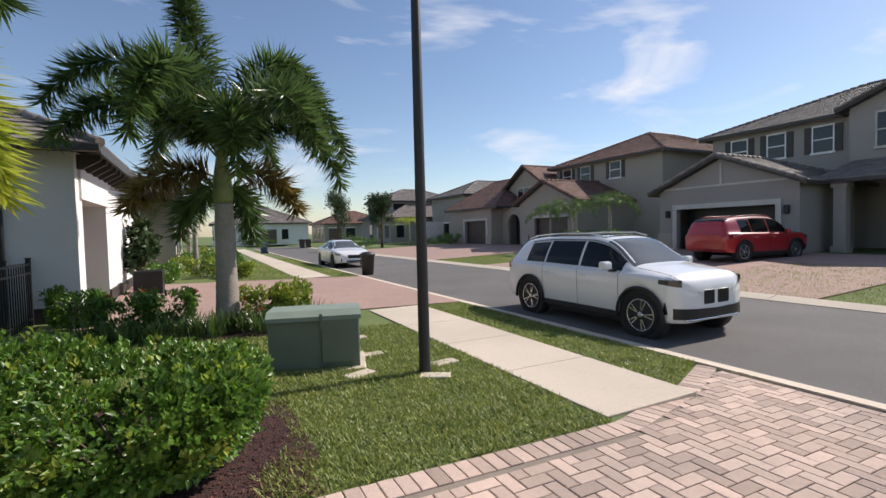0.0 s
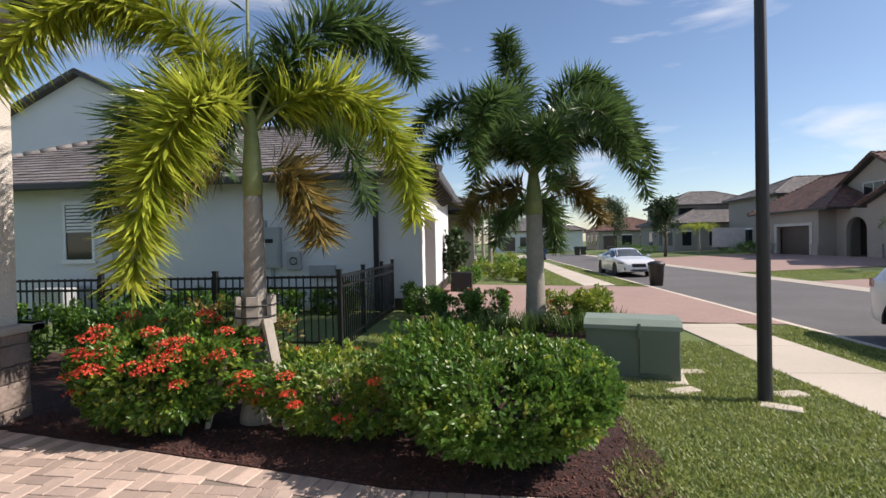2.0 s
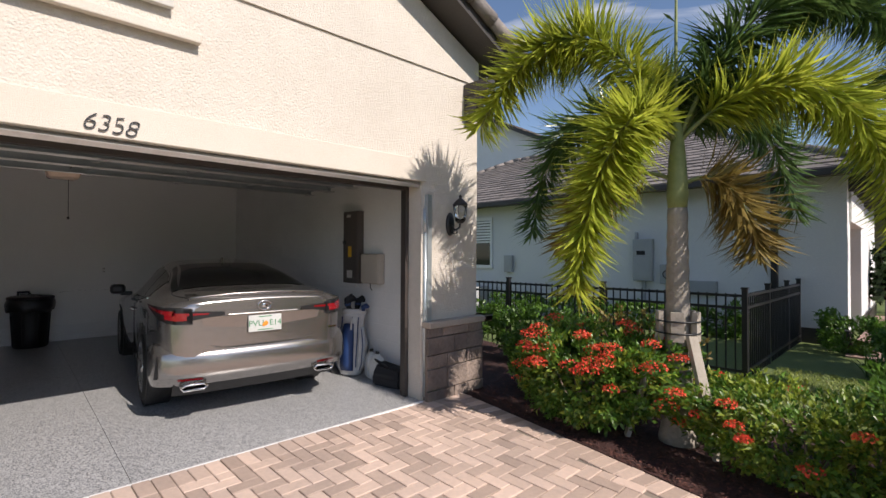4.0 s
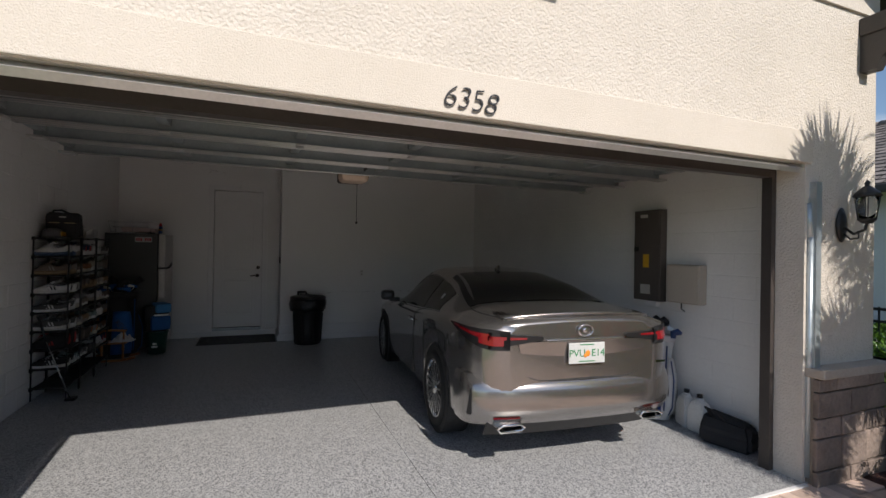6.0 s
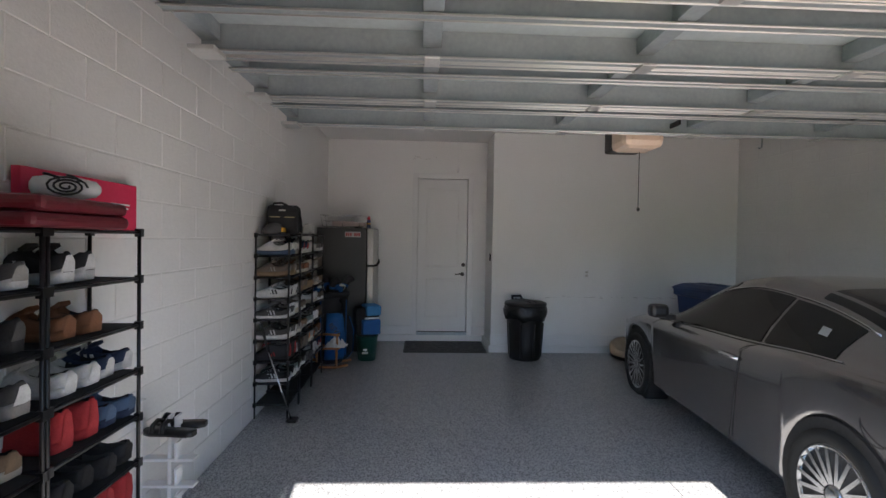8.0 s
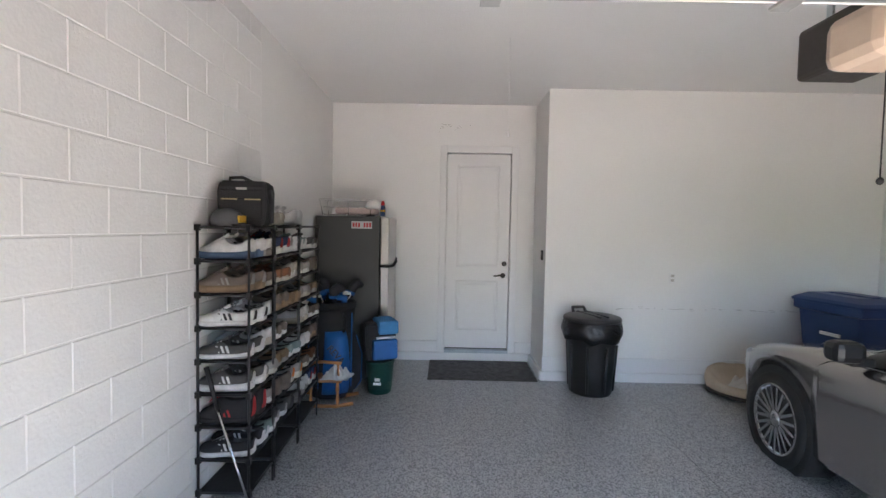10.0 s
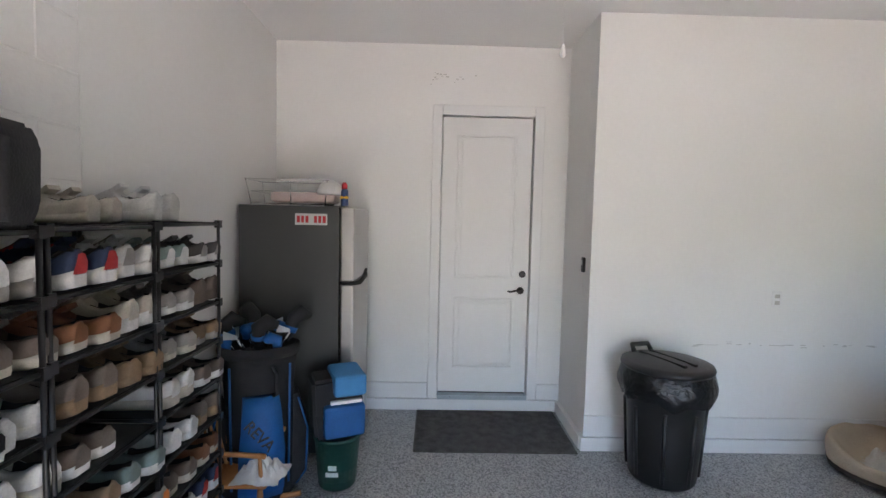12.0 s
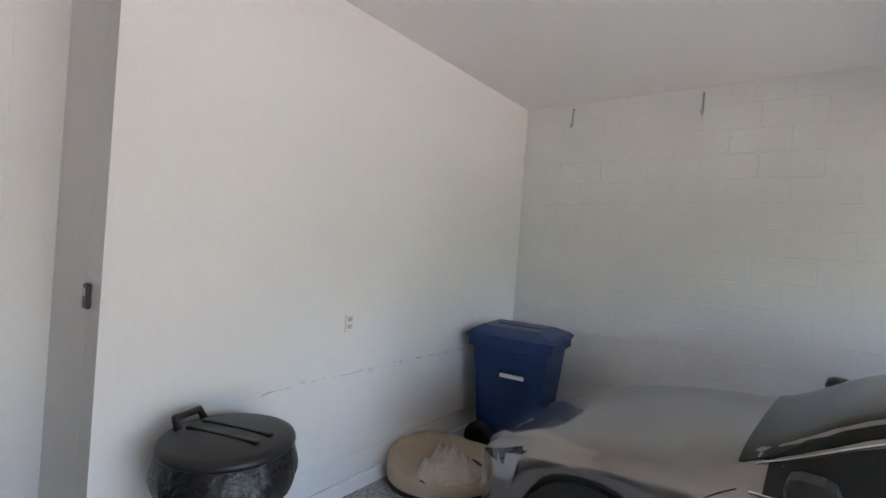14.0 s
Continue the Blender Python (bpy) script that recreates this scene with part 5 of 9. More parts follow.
lawn(0.9, 3.75, 2.6, 7.6, 62000, "sunlit broad-bladed green turf with dry patches", lambda a, b: b > drive_edge(a) + 0.01 and not (1.3 < a < 2.5 and 5.65 < b < 6.6) and (a - 0.3) ** 2 + (b - 3.8) ** 2 > 0.85)
lawn(4.98, 6.1, 3.0, 9.5, 26000, "green grass verge beside the road", lambda a, b: b > drive_edge(a) + 0.02)
lawn(-2.0, 3.7, 5.0, 7.8, 26000, "green turf behind the bush", lambda a, b: (a < 0.9 or b > 7.6) and not (1.3 < a < 2.5 and 5.65 < b < 6.6))
lawn(1.8, 3.75, 17.7, 30, 16000, "green turf by the sidewalk", None, 0.07)
lawn(4.98, 6.1, 17.7, 34, 14000, "green grass verge beside the road", None, 0.07)
lawn(12.7, 20, 3.0, 9.5, 16000, "green turf across the street", None, 0.08)
lawn(12.7, 17, 19.0, 24.4, 14000, "green turf across the street", None, 0.08)

# mulch bed: chips over soil
bm = bmesh.new()
edge = [(x, drive_edge(x) + 0.01) for x in (-4.25, -3.8, -1.9, -0.6, 0.6, 1.0)]
poly = edge + [(1.35, 3.2), (1.3, 4.5), (0.4, 4.9), (-2.0, 5.2), (-7.5, 6.3), (-7.5, 3.7), (-4.25, 3.7)]
top = [bm.verts.new((x, y, ground_z(max(x, -4.3)) + 0.0)) for x, y in poly]
bm.faces.new(top)
bm2 = [bm.verts.new((x, y, ground_z(max(x, -4.3)) - 0.1)) for x, y in poly]
for i in range(len(poly)):
    j = (i + 1) % len(poly)
    bm.faces.new((top[i], bm2[i], bm2[j], top[j]))
bmesh.ops.triangulate(bm, faces=[f for f in bm.faces if len(f.verts) > 4])
setting("mulch_bed", bm, M["mulch"], "dark red-brown mulch bed under the shrubs", "planting bed")
n = 5000
x = RNG.uniform(-4.2, 1.3, n)
y = np.array([drive_edge(v) for v in x]) + 0.03 + RNG.uniform(0, 1, n) ** 1.6 * 1.5
M["chip"] = leaf_mat("mulch_chip", (0.14, 0.055, 0.04), (0.05, 0.022, 0.018), 0.0, 0.9)
ok = x < 1.3 - np.maximum(0, y - 3.2) * 0.1
x, y = x[ok], y[ok]
n = len(x)
tagged(leaf_obj("mulch_chips", None, M["chip"], np.stack([x, y, np.array([ground_z(v) + 0.006 for v in x])], 1), unit(n) * np.array([1, 1, 0.25]), unit(n) * 0.4 + np.array([0, 0, 1]), RNG.uniform(0.02, 0.06, n), RNG.uniform(0.008, 0.02, n)), "dark red-brown wood chips on the bed", "mulch", "", "stuff")
setting("mulch_bed_far", B((-1.3, 2.6, 7.7, 9.45, -0.45, -0.235), bev=0.02), M["mulch"], "dark mulch bed beside the neighbour's drive", "planting bed")

# ---- street furniture ----
lp = thing("lamp_post", 2.91, 4.74, -0.30, "slender black street lamp post in the lawn", "lamp post")
bm = bmesh.new()
bm_lathe(bm, [(0.075, -0.1), (0.075, 0.03), (0.068, 0.06), (0.064, 1.2), (0.052, 4.6), (0.050, 5.3)], seg=16)
part("pole", bm, M["black_metal"], lp)
bm = bmesh.new()
bm_lathe(bm, [(0.05, 5.3), (0.14, 5.42), (0.17, 5.8), (0.10, 5.95), (0.001, 6.02)], seg=12)
part("lantern", bm, M["black_metal"], lp)

M["box_green"] = mat("transformer_green", (0.145, 0.18, 0.135), (0.12, 0.155, 0.115), rough=0.5, s1=3, s2=60, bump=0.04, bs=60)
# lid colour lighter than the cabinet
M["box_green_lid"] = mat("transformer_lid_faded", (0.25, 0.30, 0.24), (0.20, 0.25, 0.20), rough=0.55, s1=4, s2=60)
tb = thing("transformer_box", 1.90, 5.84, -0.30, "green pad-mounted utility transformer on a concrete pad", "utility box", rz=-15)
part("pad", B((-0.60, 0.60, -0.52, 0.30, -0.1, 0.05), bev=0.015), M["concrete"], tb, "concrete pad")
part("cabinet", B((-0.53, 0.53, -0.42, 0.22, 0.05, 0.64), bev=0.012), M["box_green"], tb)
bm = bmesh.new()
bm_prism(bm, [(-0.46, 0.64), (0.24, 0.64), (0.24, 0.73), (-0.34, 0.75), (-0.46, 0.69)], 1.10, "x", -0.55)
part("lid", bm, M["box_green_lid"], tb, "paler green lid")
part("door", B((0.08, 0.52, -0.452, -0.422, 0.12, 0.69), bev=0.01), M["box_green"], tb)
part("hasp", B((0.06, 0.10, -0.47, -0.452, 0.54, 0.72), bev=0.006), M["box_green"], tb)

# stepping stones in the grass
for x, y, a in ((3.3, 5.0, 10), (2.95, 4.55, -30), (2.2, 5.0, 20), (2.7, 6.9, 0), (2.3, 7.6, 15), (2.6, 5.8, 0)):
    st = thing("stepping_stone", x, y, ground_z(x) - 0.03, "flat pale stepping stone set in the turf", "paving stone", "stones in the turf", rz=a)
    part("stone", B((-0.18, 0.18, -0.09, 0.09, -0.02, 0.045), bev=0.015), M["concrete"], st)

# black aluminium fence
fence = thing("fence", -2.14, 6.5, -0.18, "black aluminium picket fence between the two houses", "fence")
fence.matrix_basis = Matrix()
FZ0, FZ1 = -0.16, 0.98
fence_pts = []
post_data = B((-0.032, 0.032, -0.032, 0.032, FZ0 - 0.1, FZ1 + 0.06), (-0.04, 0.04, -0.04, 0.04, FZ1 + 0.06, FZ1 + 0.085))
fp = part("post", post_data, M["black_metal"], fence)
fp.location = (-2.14, 6.5, 0)
pk = part("picket", B((-0.009, 0.009, -0.009, 0.009, FZ0, FZ1)), M["black_metal"], fence)
pk.location = (-2.14, 6.61, 0)


def again(ob, x, y, rz=0.0):
    o = new(ob.name.split(".")[0], ob.data)
    o.parent = ob.parent
    o.location, o.rotation_euler = (x, y, 0), (0, 0, rz)
    return o


for y in (8.0, 9.5, 10.66):
    again(fp, -2.17, y)
for x in (-4.1, -6.0, -8.0, -10.0, -12.0):
    again(fp, x, 6.5)
for i in range(1, 37):
    if i % 13:
        again(pk, -2.15, 6.61 + i * 0.112)
for i in range(1, 88):
    again(pk, -2.14 - i * 0.112, 6.5)
for z in (FZ1 - 0.03, FZ1 - 0.19, FZ0 + 0.12):
    part("rail", B((-2.165, -2.135, 6.53, 10.68, z - 0.018, z + 0.018)), M["black_metal"], fence)
    part("rail", B((-12.0, -2.17, 6.486, 6.514, z - 0.018, z + 0.018)), M["black_metal"], fence)

# utility boxes on the white house's wall
M["meter_grey"] = mat("utility_grey", (0.42, 0.43, 0.43), (0.37, 0.38, 0.38), rough=0.5)
um = thing("electric_meter", -5.15, 10.75, 0.9, "grey electric meter cabinet with conduit on the white wall", "meter box")
part("cabinet", B((-0.24, 0.22, -0.16, -0.002, 0.0, 1.0), bev=0.01), M["meter_grey"], um)
part("conduit", B((-0.22, -0.15, -0.09, -0.02, 1.0, 1.18), (-0.05, 0.03, -0.09, -0.02, -1.1, 0.0), bev=0.01), M["meter_grey"], um)
part("label_plate", B((-0.14, 0.06, -0.168, -0.16, 0.62, 0.72)), M["black_plastic"], um)
part("door", B((-0.2, 0.18, -0.175, -0.16, 0.05, 0.55), bev=0.005), M["meter_grey"], um)
ub = thing("cable_box", -4.6, 10.75, 0.85, "small pale cable box with coiled cable on the white wall", "cable box")
part("box", B((-0.17, 0.17, -0.12, -0.002, 0.0, 0.45), bev=0.015), M["meter_grey"], ub)
bm = bmesh.new()
bm_tube(bm, [(math.cos(i * 0.5) * 0.09, -0.14, 0.22 + math.sin(i * 0.5) * 0.09) for i in range(13)], 0.012, 6)
part("cable", bm, M["black_plastic"], ub)
ub = thing("cable_box", -3.9, 10.75, 0.65, "low flat utility box on the white wall", "cable box")
part("box", B((-0.32, 0.32, -0.12, -0.002, 0.0, 0.3), bev=0.015), M["meter_grey"], ub)
ub = thing("cable_box", -9.2, 10.75, 1.0, "small grey hose cabinet on the white wall", "cable box")
part("box", B((-0.15, 0.15, -0.12, -0.002, 0.0, 0.5), bev=0.015), M["meter_grey"], ub)
ac = thing("air_conditioner", -10.2, 10.1, -0.3, "pale air-conditioning unit behind the fence", "air conditioner")
part("case", B((-0.4, 0.4, -0.4, 0.4, 0.05, 0.85), bev=0.02), M["meter_grey"], ac)
part("base", B((-0.45, 0.45, -0.45, 0.45, 0.0, 0.05)), M["concrete"], ac)
for k in range(10):
    part("louvre", B((-0.38, 0.38, -0.412, -0.402, 0.12 + k * 0.07, 0.155 + k * 0.07)), M["galv"], ac)

M["bin_brown"] = mat("bin_plastic_brown", (0.045, 0.038, 0.034), rough=0.5)
M["bin_blue"] = mat("bin_plastic_blue", (0.016, 0.045, 0.15), (0.013, 0.037, 0.125), rough=0.42, s2=80, bump=0.05, bs=200)


def wheelie_bin(x, y, z, rz, h, color, label, group=""):
    """A wheeled refuse cart: tapered body, rim, hinged lid, handle, wheels."""
    b = thing("wheeled_bin", x, y, z, label, "wheelie bin", group, rz=rz)
    k = h / 1.05
    def ring(w, d, zz, o=0.0):
        return [(-d * k + o, -w * k, zz * k), (d * k + o, -w * k, zz * k), (d * k + o, w * k, zz * k), (-d * k + o, w * k, zz * k)]
    bm = bmesh.new()
    bm_loft(bm, [ring(0.22, 0.24, 0.03), ring(0.235, 0.26, 0.3), ring(0.27, 0.31, 0.86), ring(0.30, 0.35, 0.88), ring(0.30, 0.35, 0.95)], smooth=False)
    part("body", bm, color, b)
    bm = bmesh.new()
    bm_loft(bm, [ring(0.31, 0.36, 0.952), ring(0.315, 0.37, 0.975), ring(0.29, 0.34, 1.0), ring(0.2, 0.25, 1.04, -0.03)], smooth=False)
    bm_box(bm, -0.2 * k, 0.22 * k, -0.05 * k, 0.05 * k, 1.03 * k, 1.052 * k, 0.008)
    part("lid", bm, color, b)
    bm = bmesh.new()
    bm_rod(bm, (-0.40 * k, -0.24 * k, 0.95 * k), (-0.40 * k, 0.24 * k, 0.95 * k), 0.016 * k)
    bm_rod(bm, (-0.40 * k, -0.24 * k, 0.95 * k), (-0.33 * k, -0.24 * k, 0.93 * k), 0.016 * k)
    bm_rod(bm, (-0.40 * k, 0.24 * k, 0.95 * k), (-0.33 * k, 0.24 * k, 0.93 * k), 0.016 * k)
    part("handle", bm, color, b)
    for s in (-1, 1):
        bm = bmesh.new()
        bm_lathe(bm, [(0.05 * k, -0.03), (0.12 * k, -0.03), (0.12 * k, 0.03), (0.05 * k, 0.03)], -0.22 * k, 0.12 * k, 16, axis="y", at=s * 0.25 * k)
        part("wheel", bm, M["black_plastic"], b)
    part("grab_bar", B((0.262 * k, 0.30 * k, -0.11 * k, 0.11 * k, 0.42 * k, 0.46 * k), bev=0.006), color, b)
    return b


bm = bmesh.new()
tc = thing("street_bin", 6.85, 19.0, -0.44, "dark round refuse can standing by the kerb", "trash can")
bm_lathe(bm, [(0.24, 0.0), (0.30, 0.8), (0.33, 0.82), (0.33, 0.9), (0.2, 0.97), (0.001, 1.0)], seg=16)
part("body", bm, M["bin_brown"], tc)
for x, y, c, lab in ((5.6, 46.0, "bin_blue", "blue wheeled bin on the verge"), (11.6, 60.0, "bin_brown", "dark wheeled bins by the kerb"), (12.4, 60.2, "bin_brown", "dark wheeled bins by the kerb"), (14.5, 55.0, "bin_brown", "dark wheeled bins by the kerb")):
    wheelie_bin(x, y, -0.4, 180, 1.1, M[c], lab, "bins at the kerb")
pl = thing("planter", -0.75, 15.2, -0.3, "square dark planter beside the white garage", "planter")
part("box", B((-0.35, 0.35, -0.35, 0.35, 0, 0.75), bev=0.02), M["black_plastic"], pl)

street += [o for o in bpy.data.objects if o not in before]
# wall lantern and house numbers
wl_ = thing("wall_lantern", FX, 3.32, 1.78, "black cast coach lantern with seeded glass on the stucco", "wall lamp")
bm = bmesh.new()
bm_lathe(bm, [(0.001, -0.005), (0.055, 0.0), (0.07, 0.012), (0.04, 0.03), (0.001, 0.035)], 0, 0.02, 16, 1, 1.9, axis="y")
bp_ = part("backplate", bm, M["black_metal"], wl_, m=pose(0.0, 0, 0.0, 0, 0, -90))
bm = bmesh.new()
bm_tube(bm, [(0.03, 0, 0.0), (0.09, 0, -0.05), (0.16, 0, -0.02), (0.17, 0, 0.03)], 0.011, 8)
bm_tube(bm, [(0.03, 0, -0.05), (0.07, 0, -0.09), (0.12, 0, -0.08), (0.12, 0, -0.04), (0.09, 0, -0.05)], 0.007, 6)
part("scroll_arm", bm, M["black_metal"], wl_)
bm = bmesh.new()
bm_lathe(bm, [(0.001, 0.02), (0.03, 0.025), (0.055, 0.05), (0.06, 0.055), (0.001, 0.057)], 0.17, 0, 16)
bm_lathe(bm, [(0.078, 0.215), (0.085, 0.225), (0.07, 0.25), (0.03, 0.29), (0.012, 0.30), (0.018, 0.32), (0.001, 0.345)], 0.17, 0, 16)
for k in range(6):
    a = k * 1.047
    bm_rod(bm, (0.17 + math.cos(a) * 0.055, math.sin(a) * 0.055, 0.05), (0.17 + math.cos(a) * 0.08, math.sin(a) * 0.08, 0.22), 0.004, 0.004, 5)
part("cage", bm, M["black_metal"], wl_)
bm = bmesh.new()
bm_lathe(bm, [(0.05, 0.057), (0.072, 0.214)], 0.17, 0, 16)
part("glass", bm, M["glass"], wl_)


def text_part(name, body, size, material, parent, m, label="", depth=0.004, thin=0.0):
    """Letters from the built-in font, as a mesh."""
    cu = bpy.data.curves.new(name, "FONT")
    cu.body, cu.size, cu.extrude, cu.align_x, cu.align_y = body, size, depth, "CENTER", "CENTER"
    cu.offset, cu.shear = -thin, 0.25 if thin else 0.0
    tmp = bpy.data.objects.new(name, cu)
    me = bpy.data.meshes.new_from_object(tmp)
    bpy.data.objects.remove(tmp)
    me.materials.append(material)
    ob = new(name, me)
    if parent is not None:
        ob.parent = parent
    ob.matrix_basis = m
    if label:
        ob["label"] = label
    return ob


hn = thing("house_number", FX + 0.03, 0.178, 2.312, "black metal house number 6358 on the stucco band", "house number")
for k, ch in enumerate("6358"):
    text_part("digit", ch, 0.162, M["black_metal"], hn, pose(0.006, -0.112 + k * 0.076, 0.008 - 0.005 * k, 90, 0, 90) @ pose(0, 0, 0, 0, 0, -4 + 5 * (k % 3)), thin=0.0036)

# ---- cars ----
M["paint_silver"] = mat("grey_metallic_paint", (0.34, 0.322, 0.31), (0.315, 0.298, 0.286), rough=0.24, metal=0.9, s1=2, s2=900, coat=1.0, rvar=0.04)
M["paint_white"] = mat("white_car_paint", (0.80, 0.80, 0.79), (0.77, 0.77, 0.76), rough=0.35, s1=1, s2=30, coat=1.0, rvar=0.03)
M["paint_red"] = mat("red_car_paint", (0.42, 0.012, 0.018), (0.36, 0.01, 0.015), rough=0.35, s1=1, s2=30, coat=1.0, rvar=0.03)
M["car_glass"] = mat("tinted_car_glass", (0.008, 0.010, 0.010), (0.006, 0.008, 0.008), rough=0.03, rvar=0.01, spec=0.3)
M["windshield"] = mat("windshield_glass", (0.10, 0.115, 0.12), (0.07, 0.08, 0.085), rough=0.04, rvar=0.01, s1=1.5, spec=0.7)
M["tyre"] = mat("tyre_rubber", (0.014, 0.014, 0.014), (0.02, 0.02, 0.019), rough=0.85)
M["alloy"] = mat("alloy_wheel", (0.55, 0.55, 0.55), (0.5, 0.5, 0.5), rough=0.25, metal=0.9, rvar=0.05)
M["chrome"] = mat("chrome", (0.75, 0.75, 0.75), (0.72, 0.72, 0.72), rough=0.08, metal=1.0, rvar=0.03)
M["tail_red"] = mat("tail_lamp_red", (0.26, 0.008, 0.014), (0.17, 0.006, 0.009), rough=0.12, coat=1.0, rvar=0.04)
M["lamp_clear"] = mat("clear_lamp_lens", (0.35, 0.37, 0.39), (0.18, 0.19, 0.2), rough=0.08, s1=30, coat=1.0, rvar=0.04)
M["lamp_smoked"] = mat("smoked_lamp_lens", (0.05, 0.053, 0.056), (0.02, 0.021, 0.022), rough=0.08, s1=30, coat=1.0, rvar=0.04)
M["plate_white"] = mat("plate_white", (0.58, 0.59, 0.57), rough=0.5)
M["plate_orange"] = mat("plate_orange", (0.8, 0.28, 0.03), rough=0.5)
M["plate_green"] = mat("plate_green", (0.03, 0.22, 0.08), rough=0.5)
M["arch_black"] = mat("black_cladding", (0.022, 0.022, 0.023), rough=0.7)


def curve(keys):
    """A smooth function through (x, value) keys."""
    xs, vs = [k[0] for k in keys], [k[1] for k in keys]
    n = len(xs)
    ms = []
    for i in range(n):
        if i in (0, n - 1):
            ms.append(0.0 if n < 3 else (vs[min(i + 1, n - 1)] - vs[max(i - 1, 0)]) / (xs[min(i + 1, n - 1)] - xs[max(i - 1, 0)]))
        else:
            a, b = (vs[i] - vs[i - 1]) / (xs[i] - xs[i - 1]), (vs[i + 1] - vs[i]) / (xs[i + 1] - xs[i])
            ms.append(0.0 if a * b <= 0 else 2 * a * b / (a + b))
    def f(x):
        if x <= xs[0]:
            return vs[0]
        if x >= xs[-1]:
            return vs[-1]
        i = max(k for k in range(n - 1) if xs[k] <= x)
        h = xs[i + 1] - xs[i]
        t = (x - xs[i]) / h
        return (2 * t ** 3 - 3 * t * t + 1) * vs[i] + (t ** 3 - 2 * t * t + t) * h * ms[i] + (-2 * t ** 3 + 3 * t * t) * vs[i + 1] + (t ** 3 - t * t) * h * ms[i + 1]
    return f


class Shape:
    """The skin of a car: forward is +x, left is +y, the ground z = 0."""

    def __init__(self, top, belt, width, roof, sill, axles, wheel_r, arch, x0, x1):
        self.top, self.belt, self.width, self.roof, self.sill = curve(top), curve(belt), curve(width), curve(roof), curve(sill)
        self.axles, self.wr, self.arch, self.x0, self.x1 = axles, wheel_r, arch, x0, x1

    def low(self, x):
        z = self.sill(x)
        for a in self.axles:
            d = abs(x - a)
            if d < self.arch:
                z = max(z, self.wr + math.sqrt(self.arch ** 2 - d * d))
        return z

    def half(self, x):
        t, b, w, r, lo = self.top(x), self.belt(x), self.width(x), self.roof(x), self.low(x)
        b = min(b, t - 0.01)
        e = min(0.09, (t - b) * 0.35)
        lo = min(lo, b - 0.10)
        s = (w - 0.075, b + min(0.004, (t - b) * 0.2))
        r = min(r, s[0] - 0.01)
        p3 = (r, t - 0.028 - e * 0.6 if t - b > 0.06 else b + (t - b) * 0.55)
        bulge = 0.012
        z1, z2 = b - 0.05, b - 0.05 - (b - 0.05 - lo) * 0.33
        z3, z4 = b - 0.05 - (b - 0.05 - lo) * 0.66, lo + 0.04
        return [(0.0, t), (0.35 * r, t - 0.003), (0.66 * r, t - 0.010), (0.88 * r, t - min(0.026, (t - b) * 0.3)), p3,
                (p3[0] + (s[0] - p3[0]) * 0.34 + bulge, p3[1] + (s[1] - p3[1]) * 0.33), (p3[0] + (s[0] - p3[0]) * 0.68 + bulge, p3[1] + (s[1] - p3[1]) * 0.66), s,
                (w - 0.022, b - 0.014), (w - 0.002, z1), (w, z2), (w - 0.012, z3), (w - 0.022, z4), (w - 0.045, lo), (w - 0.26, lo + 0.004), (0.0, lo + 0.006)]

    def ring(self, x):
        h = self.half(x)
        return [(x, y, z) for y, z in h] + [(x, -y, z) for y, z in h[-2:0:-1]]

    def stations(self):
        xs = {self.x0, self.x1}
        n = 52
        for i in range(n + 1):
            xs.add(self.x0 + (self.x1 - self.x0) * i / n)
        for a in self.axles:
            for i in range(-12, 13):
                xs.add(a + self.arch * math.sin(i / 12 * math.pi / 2) * 0.999)
            xs.add(a - self.arch - 0.004)
            xs.add(a + self.arch + 0.004)
        for e, s in ((self.x0, 1), (self.x1, -1)):
            for d in (0.015, 0.04, 0.08, 0.13):
                xs.add(e + s * d)
        return sorted(x for x in xs if self.x0 <= x <= self.x1)

    def side(self, x, v, s, off=0.004):
        """A point on the window side: v from the belt (0) to the roof edge (1)."""
        h = self.half(x)
        p = h[7:3:-1]
        t = max(0.0, min(2.9999, v * 3))
        i = int(t)
        y = p[i][0] + (p[i + 1][0] - p[i][0]) * (t - i)
        z = p[i][1] + (p[i + 1][1] - p[i][1]) * (t - i)
        return (x, s * (y + off), z + off * 0.4)

    def over(self, x, u, off=0.004):
        """A point on the upper skin: u from -1 to 1 across the roof width."""
        h = self.half(x)
        p = h[0:5]
        t = max(0.0, min(3.9999, abs(u) * 4))
        i = int(t)
        y = p[i][0] + (p[i + 1][0] - p[i][0]) * (t - i)
        z = p[i][1] + (p[i + 1][1] - p[i][1]) * (t - i)
        return (x, math.copysign(y, u), z + off)


def patch(bm, f, us, vs):
    """A sheet of points f(u, v)."""
    g = [[bm.verts.new(f(u, v)) for v in vs] for u in us]
    for a, b in zip(g, g[1:]):
        for j in range(len(vs) - 1):
            bm.faces.new((a[j], a[j + 1], b[j + 1], b[j])).smooth = True


def lin(a, b, n):
    return [a + (b - a) * i / n for i in range(n + 1)]


